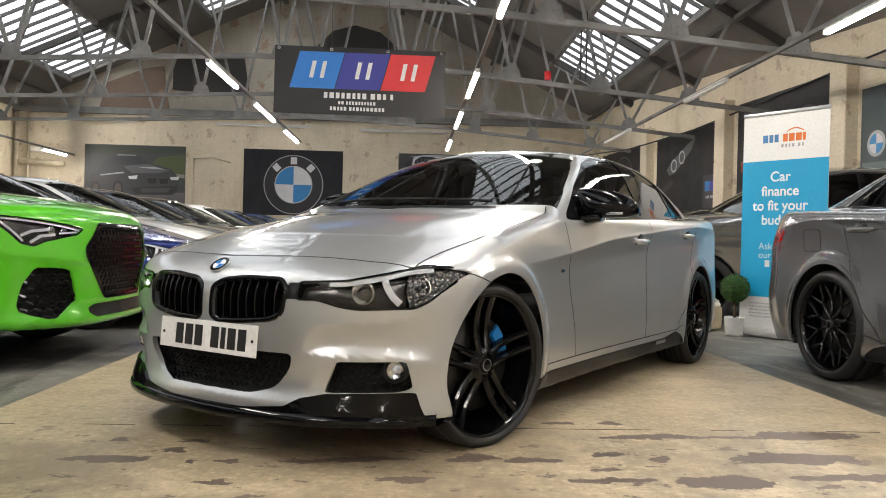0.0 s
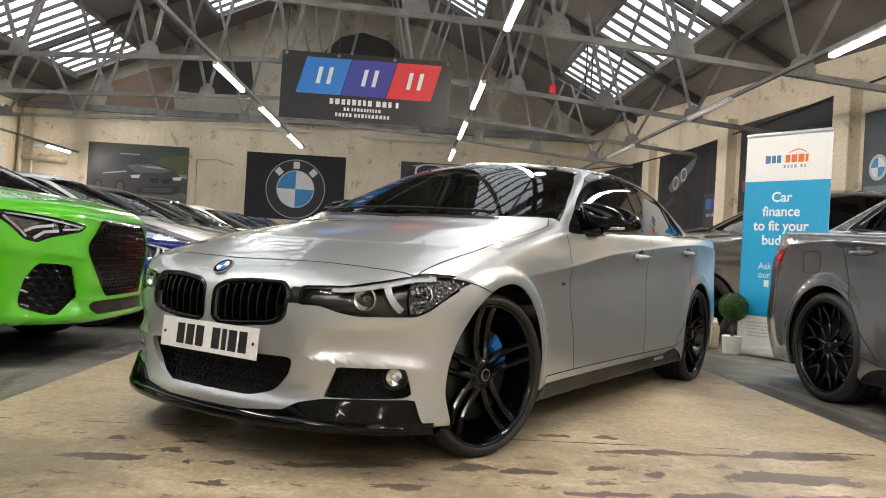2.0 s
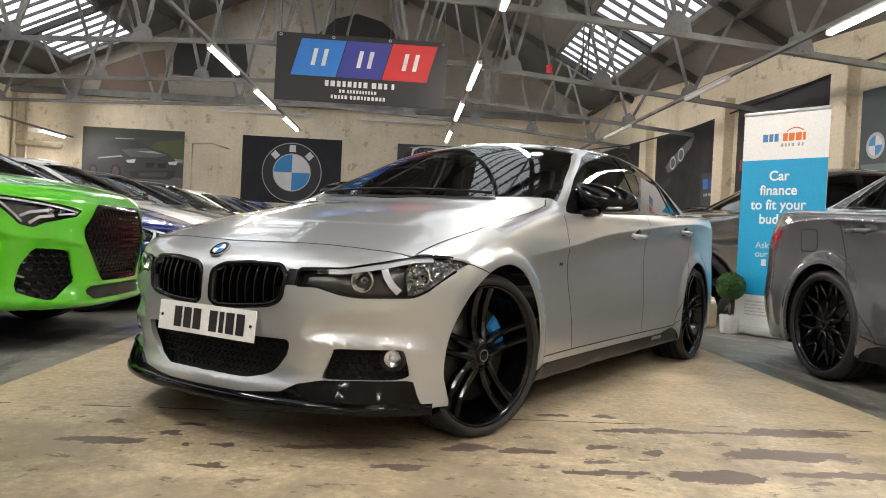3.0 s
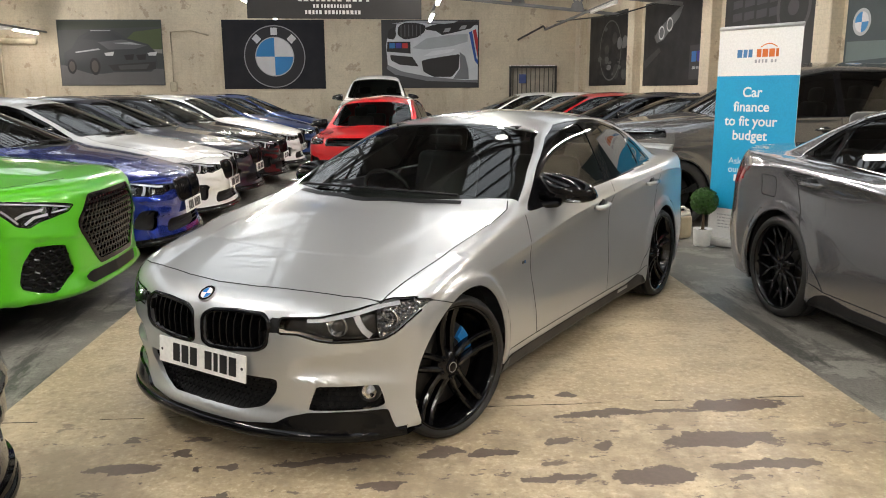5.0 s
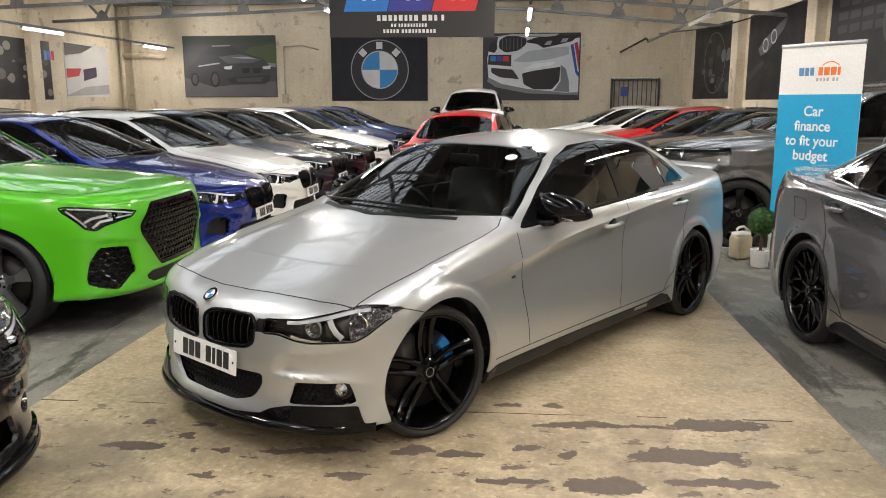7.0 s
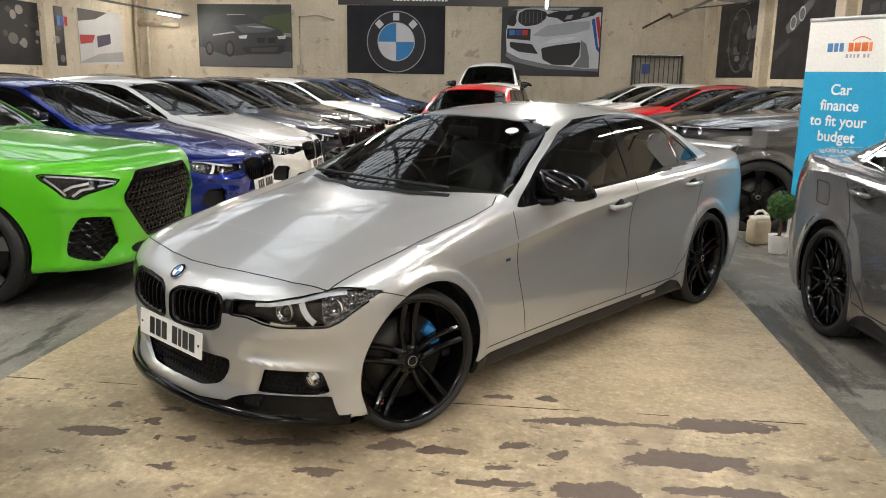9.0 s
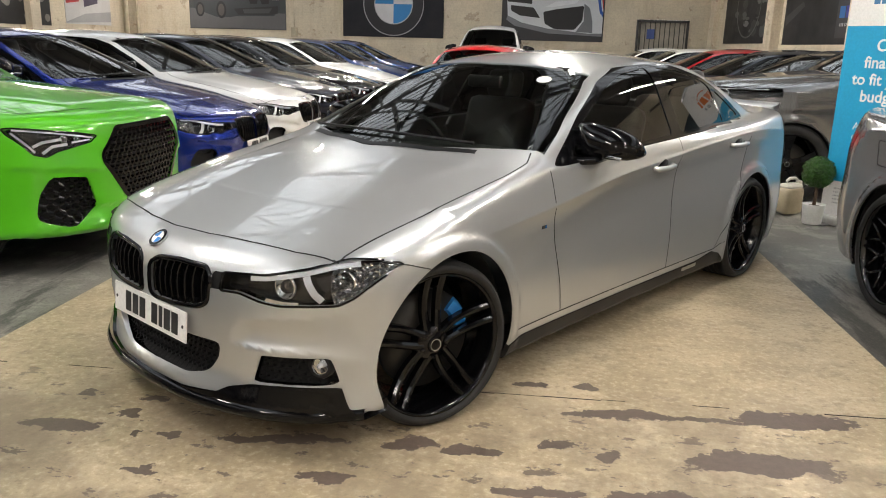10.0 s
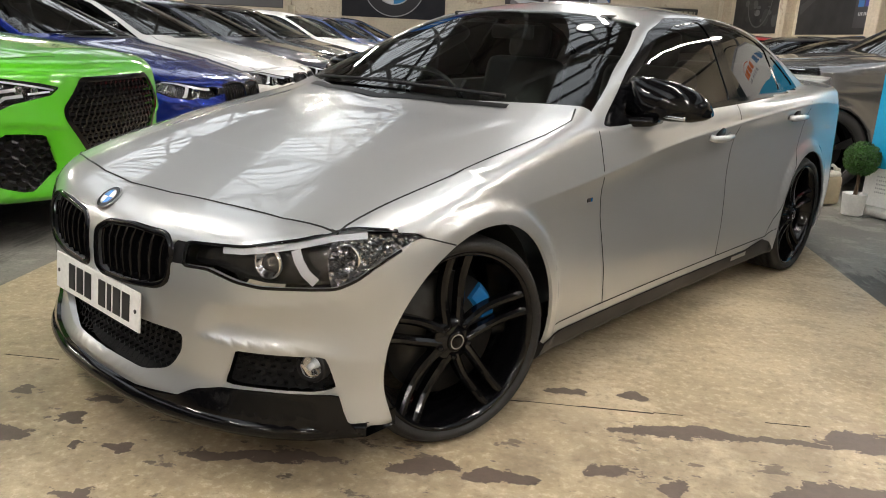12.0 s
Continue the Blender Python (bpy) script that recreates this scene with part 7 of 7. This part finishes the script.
flat(p3, "print_shape", [(0.15, 0.5), (1.2, 0.6), (1.2, 0.75), (0.15, 0.72)], ink(0.30, 0.05, 0.03), 2)
for k in range(12):
    a, b = 0.3 + (k % 4) * 0.42, 0.9 + (k // 4) * 0.24
    flat(p3, "print_shape", [(a, b), (a + 0.34, b + 0.02), (a + 0.34, b + 0.16), (a, b + 0.15)], ink(0.05, 0.052, 0.06), 2)
p4 = side_poster("badge_poster", 0, 6.2, 9.4, 1.84, 3.34, ink(0.03, 0.05, 0.055), "dark teal poster with a round badge on the side wall")
ring_poly(0.35, 0.62, 0, 0.20, p4, "badge_ring", ink(0.4, 0.42, 0.44), 1)
for k, c in enumerate(((0.62, 0.62, 0.64), (0.03, 0.22, 0.52), (0.62, 0.62, 0.64), (0.03, 0.22, 0.52))):
    ring_poly(0.35, 0.62, 0, 0.15, p4, "badge_quarter", ink(*c), 2, math.pi / 2 * k, math.pi / 2 * (k + 1), 10)
flat(p4, "print_shape", [(0.05, 0.05), (1.6, 0.1), (1.9, 0.3), (0.05, 0.35)], ink(0.10, 0.14, 0.14), 1)

XL = X0 + 0.015
q1 = side_poster("rear_lamp_poster", XL, 19.2, 21.6, 1.70, 3.28, ink(0.55, 0.55, 0.55), "poster of a white car's tail on the side wall", False)
flat(q1, "print_shape", [(0.02, 1.2), (0.9, 1.3), (1.6, 1.54), (0.02, 1.56)], ink(0.08, 0.07, 0.06), 1)
flat(q1, "car_tail_lamp", [(0.05, 0.55), (0.7, 0.62), (0.85, 0.85), (0.05, 0.82)], ink(0.40, 0.03, 0.03), 2)
flat(q1, "print_panel", [(0.95, 0.48), (1.7, 0.62), (1.7, 0.92), (0.95, 0.82)], ink(0.05, 0.04, 0.08), 2)
flat(q1, "print_shape", [(0.02, 0.05), (1.0, 0.3), (2.4, 0.4), (2.4, 0.1), (0.02, 0.02)], ink(0.34, 0.34, 0.35), 1)
q2 = side_poster("cabin_poster", XL, 15.6, 18.5, 1.62, 3.22, DARK_PRINT, "dark poster of car parts on the side wall", False)
for k in range(22):
    a, b, r = rng.uniform(0.3, 3.0), rng.uniform(0.2, 1.4), rng.uniform(0.06, 0.2)
    c = rng.choice((0.06, 0.12, 0.22, 0.04))
    flat(q2, "print_shape", ellipse(a, b, r, r * rng.uniform(0.3, 1.0), 10), ink(c, c * 0.95, c * 0.85), 1 + k % 4)
for k, c in enumerate(((0.03, 0.18, 0.5), (0.05, 0.05, 0.35), (0.55, 0.03, 0.03))):
    flat(q2, "print_block", [(2.6 + 0.17 * k, 1.1), (2.74 + 0.17 * k, 1.1), (2.74 + 0.17 * k, 1.35), (2.6 + 0.17 * k, 1.35)], ink(*c), 5)

# hanging vinyl banner
BW, BH = 2.12, 0.84
ban = sheet("hanging_banner", (-1.03, 7.33, 2.36), (1, 0, -0.006), (0.006, 0, 1), BW, BH, VINYL_BLACK, "black vinyl banner with coloured blocks hung from a truss", "banner", 0.004)
for k, c in enumerate(((0.03, 0.20, 0.62), (0.045, 0.05, 0.30), (0.62, 0.03, 0.035))):
    a = 0.19 + 0.565 * k
    flat(ban, "colour_block", [(a, 0.32), (a + 0.555, 0.32), (a + 0.675, 0.775), (a + 0.12, 0.775)], ink(*c), 1)
white = ink(0.72, 0.72, 0.72)
for k in range(3):
    a = 0.43 + 0.565 * k
    for poly in ([(a, 0.45), (a + 0.05, 0.45), (a + 0.09, 0.66), (a + 0.04, 0.66)], [(a + 0.13, 0.45), (a + 0.18, 0.45), (a + 0.22, 0.66), (a + 0.17, 0.66)]):
        flat(ban, "print_bar", poly, white, 2)
bars(ban, 0.62, 1.48, 0.205, 0.07, white, 1, 11)
bars(ban, 0.80, 1.28, 0.13, 0.04, white, 1, 12)
bars(ban, 0.70, 1.40, 0.055, 0.045, white, 1, 13)
for sx in (0.05, 0.7, 1.4, BW - 0.05):
    part("eyelet", Geo().lathe([(0.010, -0.004), (0.018, -0.006), (0.02, 0.0)], 12, Matrix.Translation((sx, 0, BH - 0.03))), SATIN_METAL, ban)
    part("cord", Geo().tube([(sx, 0, BH - 0.03), (sx, 0.0, BH + 0.60)], 0.004, 5), INK, ban)

# barred door in the back wall
door = empty("barred_door", Matrix.Translation((DOOR[0], Y1 - 0.03, 0)))
DW = DOOR[1] - DOOR[0]
for a, b, c in (((0.03, 0, 1.12), (0.06, 0.08, 2.24), 0), ((DW - 0.03, 0, 1.12), (0.06, 0.08, 2.24), 0), ((DW / 2, 0, 2.22), (DW, 0.08, 0.07), 0), ((DW / 2, 0, 0.05), (DW, 0.06, 0.08), 0)):
    part("door_frame", Geo().box(a, b, None, 0.006), STEEL_DARK, door)
for k in range(10):
    part("bar", Geo().tube([(0.12 + (DW - 0.24) * k / 9, 0, 0.08), (0.12 + (DW - 0.24) * k / 9, 0, 2.2)], 0.014, 6), STEEL_DARK, door)
part("door_leaf", Geo().box((DW / 2, 0.16, 1.12), (DW, 0.05, 2.24)), worn("pale_door_paint", (0.52, 0.48, 0.40), 0.6), door)
part("notice", Geo().box((0.42, -0.03, 1.85), (0.22, 0.006, 0.28)), ink(0.06, 0.10, 0.30), door)
tagged(door, "doorway closed by dark steel bars in the back wall", "door")

# pipes and cables
def pipe(pts, r, material, label, category="pipe"):
    return tagged(part("pipe" if category == "pipe" else "cable", Geo().tube(pts, r, 10), material, None, "", True), label, category)


PIPE_CREAM = worn("cream_pipe_paint", (0.50, 0.44, 0.32), 0.55, 0.0, 0.3, 4)
pipe([(-11.6, Y1 - 0.12, 3.05), (-10.2, Y1 - 0.12, 3.02)], 0.09, PIPE_CREAM, "cream painted pipe along the back wall")
pipe([(-11.65, Y1 - 0.15, 0.0), (-11.65, Y1 - 0.15, 4.6)], 0.07, PIPE_CREAM, "cream painted downpipe in the corner")
pipe([(-11.3, Y1 - 0.12, 0.0), (-11.3, Y1 - 0.12, 4.6)], 0.045, PIPE_CREAM, "thin downpipe in the corner")
pipe([(-6.2, Y1 - 0.03, 1.6), (-6.2, Y1 - 0.03, 3.3), (-5.6, Y1 - 0.03, 3.35), (-5.05, Y1 - 0.03, 3.2)], 0.02, PIPE_CREAM, "thin conduit on the back wall")
tagged(part("socket_box", Geo().box((-6.2, Y1 - 0.05, 1.65), (0.2, 0.1, 0.3), None, 0.02), PIPE_CREAM), "small switch box on the back wall", "switch box")
pipe([(right_wall(6) - 0.1, 6, 3.95), (right_wall(11.5) - 0.1, 11.5, 3.66), (right_wall(15) - 0.1, 15, 3.5), (6.2, 17.0, 3.3), (5.3, 20.0, 3.4)], 0.018, INK, "black cable along the side wall", "cable")
pipe([(4.55, Y1 - 0.08, 3.05), (5.2, 21.6, 3.4), (5.24, 21.3, 3.28)], 0.03, STEEL_DARK, "bent conduit from the wall to the lamp trunking")
for px in (3.65, 3.75):
    pipe([(px, 11.25, 3.75), (px, 11.25, 4.95)], 0.014, INK, "cable drop beside a truss", "cable")
ext = empty("fire_alarm_box", Matrix.Translation((3.05, 11.15, 3.78)))
part("case", Geo().box((0, 0, 0), (0.11, 0.06, 0.16), None, 0.012), TAIL_RED, ext)
tagged(ext, "small red alarm box on a truss", "alarm box")
cam_box = empty("wall_camera", Matrix.Translation((-10.9, Y1 - 0.3, 3.42)))
part("case", Geo().box((0, 0, 0), (0.5, 0.14, 0.14), None, 0.03), LAMP_BODY, cam_box)
part("bracket", Geo().tube([(0, 0.05, 0), (0, 0.30, 0.05)], 0.025, 8), LAMP_BODY, cam_box)
tagged(cam_box, "white security camera on the back wall", "camera unit")

# ---- roller banner, plant and can ----
A, B = Vector((3.80, 4.74, 0)), Vector((4.26, 4.09, 0))
ru = (B - A).normalized()
rb = empty("roller_banner", Matrix.Translation(A))
out = Vector((0, 0, 1)).cross(ru)
m4 = Matrix((ru, -Vector((0, 0, 1)).cross(-ru), Vector((0, 0, 1)))).transposed().to_4x4()
rb.matrix_world = Matrix.Translation(A) @ m4
RW = (B - A).length
film = part("banner_film", Geo().box((RW / 2, 0, 1.04), (RW, 0.004, 1.96)), BANNER_WHITE, rb)
blue = part("blue_field", Geo().box((RW / 2, -0.0032, 0.985), (RW, 0.0012, 1.235)), CYAN, rb, "cyan printed field")
lines = (("Car", 1.415), ("finance", 1.285), ("to fit your", 1.155), ("budget", 1.025))
for txt, z in lines:
    lettering(rb, txt, RW * 0.46, z, 0.125, BANNER_WHITE, -1.2, "CENTER", 0.0025)
for txt, z in (("Ask", 0.80), ("our", 0.72)):
    lettering(rb, txt, RW * 0.22, z, 0.085, BANNER_WHITE, -1.2, "LEFT")
bars(rb, RW * 0.40, RW * 0.72, 0.80, 0.06, BANNER_WHITE, -1.2, 21)
bars(rb, RW * 0.42, RW * 0.78, 0.72, 0.06, BANNER_WHITE, -1.2, 22)
bars(rb, RW * 0.30, RW * 0.70, 0.64, 0.06, BANNER_WHITE, -1.2, 23)
bars(rb, RW * 0.24, RW * 0.46, 1.765, 0.07, ink(0.06, 0.20, 0.42), -2.5, 24, 0.15)
bars(rb, RW * 0.48, RW * 0.74, 1.765, 0.07, ink(0.70, 0.16, 0.02), -2.5, 25, 0.15)
bars(rb, RW * 0.46, RW * 0.72, 1.715, 0.03, ink(0.35, 0.36, 0.38), -2.5, 26, 0.5)
for k in range(5):
    bars(rb, RW * 0.12, RW * 0.5, 0.30 - 0.03 * k, 0.012, ink(0.35, 0.36, 0.38), -2.5, 30 + k, 0.5)
arc = [(RW * (0.52 + 0.20 * q), 1.855 + 0.03 * math.sin(math.pi * q)) for q in np.linspace(0, 1, 12)]
arc += [(RW * (0.72 - 0.20 * q), 1.845 + 0.03 * math.sin(math.pi * (1 - q))) for q in np.linspace(0, 1, 12)]
flat(rb, "print_arc", arc, ink(0.70, 0.16, 0.02), -2.5)
part("top_rail", Geo().box((RW / 2, 0, 2.03), (RW + 0.01, 0.02, 0.035), None, 0.006), SATIN_METAL, rb, "", True)
part("base", Geo().box((RW / 2, 0, 0.04), (RW + 0.04, 0.16, 0.075), None, 0.025), LAMP_BODY, rb, "", True)
part("pole", Geo().tube([(RW / 2, 0.04, 0.05), (RW / 2, 0.03, 2.02)], 0.008, 8), SATIN_METAL, rb)
for sx in (0.12, RW - 0.12):
    part("foot", Geo().box((sx, 0, 0.006), (0.05, 0.32, 0.012), None, 0.004), SATIN_METAL, rb)
tagged(rb, "white and cyan roller banner standing on the floor", "banner")


def topiary(p):
    """Clipped ball of small leaves on a stem in a white pot."""
    t = empty("topiary_plant", Matrix.Translation(p))
    pot = part("pot", Geo().lathe([(0.0, 0.004), (0.070, 0.004), (0.076, 0.012), (0.088, 0.165), (0.090, 0.172), (0.084, 0.172), (0.078, 0.15), (0, 0.15)], 32, Matrix.Rotation(math.pi / 2, 4, "X")), POT_WHITE, t, "white round pot", True)
    part("soil", Geo().lathe([(0, 0.152), (0.05, 0.156), (0.080, 0.150)], 20, Matrix.Rotation(math.pi / 2, 4, "X")), SOIL, t)
    part("stem", Geo().tube([(0, 0, 0.14), (0.006, 0.004, 0.24), (-0.003, 0, 0.36)], [0.017, 0.014, 0.012], 8), BARK, t, "", True)
    r = random.Random(3)
    g = Geo()
    for i in range(2600):
        a, b = r.uniform(0, 2 * math.pi), math.acos(r.uniform(-1, 1))
        d = Vector((math.sin(b) * math.cos(a), math.sin(b) * math.sin(a), math.cos(b)))
        c = d * (0.125 * r.uniform(0.80, 1.06)) + Vector((0, 0, 0.435))
        u = d.orthogonal().normalized()
        u.rotate(Matrix.Rotation(r.uniform(0, 6.28), 3, d))
        n = (d + Vector((r.uniform(-1, 1), r.uniform(-1, 1), r.uniform(-1, 1))) * 0.7).normalized()
        w = n.cross(u).normalized()
        u = w.cross(n)
        L, B_ = r.uniform(0.010, 0.017), r.uniform(0.005, 0.008)
        g.add([tuple(c - u * L), tuple(c + w * B_ + n * 0.002), tuple(c + u * L), tuple(c - w * B_ + n * 0.002)], [(0, 1, 2, 3)])
    core = Geo()
    bm = bmesh.new()
    bmesh.ops.create_icosphere(bm, subdivisions=3, radius=0.098)
    core.add([(v.co.x, v.co.y, v.co.z + 0.435) for v in bm.verts], [tuple(v.index for v in f.verts) for f in bm.faces])
    bm.free()
    part("inner_growth", core, worn("dark_leaf_core", (0.012, 0.03, 0.006), 0.8), t)
    tagged(part("leaves", g, LEAF, t, "dense clipped green leaves"), "", "", "", "stuff")
    return tagged(t, "clipped green ball plant in a white pot on the floor", "plant")


topiary((3.70, 4.62, 0.0))


def jerry_can(p, turn):
    c = empty("plastic_can", Matrix.Translation(p) @ Matrix.Rotation(turn, 4, "Z"))
    part("can_body", Geo().box((0, 0, 0.13), (0.20, 0.14, 0.24), None, 0.035), CAN_BEIGE, c, "beige translucent body", True)
    part("can_shoulder", Geo().box((0, 0, 0.255), (0.17, 0.115, 0.05), None, 0.022), CAN_WHITE, c, "pale shoulder", True)
    part("can_handle", Geo().tube([(-0.06, 0, 0.265), (-0.06, 0, 0.305), (-0.03, 0, 0.325), (0.03, 0, 0.325), (0.06, 0, 0.305), (0.06, 0, 0.265)], 0.013, 8), CAN_WHITE, c, "", True)
    part("can_cap", Geo().lathe([(0, 0.03), (0.02, 0.03), (0.024, 0.02), (0.024, 0)], 16, pose(0.085, 0, 0.27, 90, 0, 0)), CAN_WHITE, c, "", True)
    return tagged(c, "beige plastic can with a pale top on the floor", "can")


jerry_can((3.62, 4.98, 0.0), 0.5)

# ---- the cars ----
HERO_WHEEL = (0.316, 0.270, 0.225, "twin", RIM_BLACK, True)
FAR_WHEEL = (0.318, 0.262, 0.22, "mesh", RIM_BLACK, False)
SUV_WHEEL = (0.352, 0.272, 0.24, "five", RIM_GREY, True)
hero, hero_shell = build_saloon(HERO_FRONT, HERO_WHEEL, True)
hero.matrix_world = pose(1.202, 2.192, 0, 0, 0, -126.0)
tagged(hero, "silver four-door saloon with black grille, splitter and wheels", "car")

row_car, row_shell = build_saloon(B_FRONT, FAR_WHEEL, False, (140, 0.042, 36))
tagged(row_car, "blue four-door saloon parked in a row", "car", "parked cars")
row_car.matrix_world = pose(-3.42, 4.95, 0) @ Matrix.Scale(1.06, 4)
repaint(row_car, BLUE)
PARKED = [
    (-3.42, 6.85, 0, WHITE, "white four-door saloon parked in a row"), (-3.45, 8.75, 0, NAVY, "dark navy saloon parked in a row"),
    (-3.35, 10.70, 0, GRAPHITE, "graphite grey saloon parked in a row"), (-3.3, 12.8, 0, WHITE, "white saloon parked far down the row"),
    (-3.2, 14.9, 0, BLUE_DEEP, "deep blue saloon parked far down the row"), (-3.0, 17.0, 0, BLUE_DEEP, "deep blue saloon at the end of the row"),
    (-8.7, 8.2, 0, BLUE_DEEP, "deep blue saloon parked behind the front row"), (-8.8, 12.2, 0, NAVY, "navy saloon parked behind the front row"),
    (-8.6, 16.2, 0, GRAPHITE, "graphite saloon parked behind the front row"),
    (5.1, 9.2, 180, GRAPHITE, "graphite saloon parked along the side wall"), (5.0, 11.4, 180, NAVY, "navy saloon parked along the side wall"),
    (4.7, 13.6, 180, RED, "red saloon parked along the side wall"), (4.4, 15.8, 180, WHITE, "white saloon parked along the side wall"),
    (4.0, 18.0, 180, WHITE, "white saloon parked at the far end"),
]
for x, y, turn, colour, text in PARKED:
    tagged(repaint(copy_thing(row_car, pose(x, y, 0, 0, 0, turn)), colour), text, "car", "parked cars")

grey, grey_shell = build_saloon(B_FRONT, FAR_WHEEL, False, (170, 0.034, 44), "saloon_car", True)
grey.matrix_world = pose(4.26, 0.88, 0, 0, 0, -85) @ Matrix.Scale(1.06, 4)
tagged(repaint(grey, DARK_GREY), "dark grey saloon with black mesh wheels seen from behind", "car")
black = copy_thing(row_car, pose(-2.71, -0.33, 0, 0, 0, -8))
tagged(repaint(black, BLACK_PAINT), "black saloon with front splitter parked beside the sand strip", "car")

suv, suv_shell = build_other(SUV, RS_FRONT, SUV_WHEEL, "sports_suv")
suv.matrix_world = pose(-3.37, 2.78, 0, 0, 0, 0)
tagged(repaint(suv, GREEN), "bright green sports utility car with black honeycomb grille", "car")
big, big_shell = build_other(scaled_spec(SUV, 1.08, 1.06, 1.12), scaled_front(LAND_FRONT, 1.06, 1.12), (0.385, 0.285, 0.26, "five", RIM_BLACK, False), "large_suv", (140, 0.05, 32))
big.matrix_world = pose(5.22, 6.6, 0, 0, 0, 180)
tagged(repaint(big, GUN), "gunmetal grey large off-road car parked nose out", "car")
hatch, hatch_shell = build_other(scaled_spec(SUV, 0.92, 0.94, 0.92), scaled_front(LAND_FRONT, 0.94, 0.92), (0.32, 0.24, 0.2, "five", RIM_GREY, False), "hatchback", (110, 0.06, 26))
hatch.matrix_world = pose(0.45, 10.5, 0, 0, 0, -98) @ Matrix.Scale(0.95, 4)
tagged(repaint(hatch, RED), "red hatchback parked facing the sand strip", "car")
other = copy_thing(hatch, pose(0.50, 14.9, 0, 0, 0, -94))
tagged(repaint(other, WHITE), "white hatchback behind the red one", "car")
van, van_shell = build_other(scaled_spec(SUV, 1.05, 1.0, 1.2), scaled_front(LAND_FRONT, 1.0, 1.2), (0.32, 0.24, 0.2, "five", RIM_GREY, False), "small_van", (110, 0.06, 26))
van.matrix_world = pose(0.18, 19.0, 0, 0, 0, -92)
tagged(repaint(van, WHITE), "small white van parked near the back wall", "van")
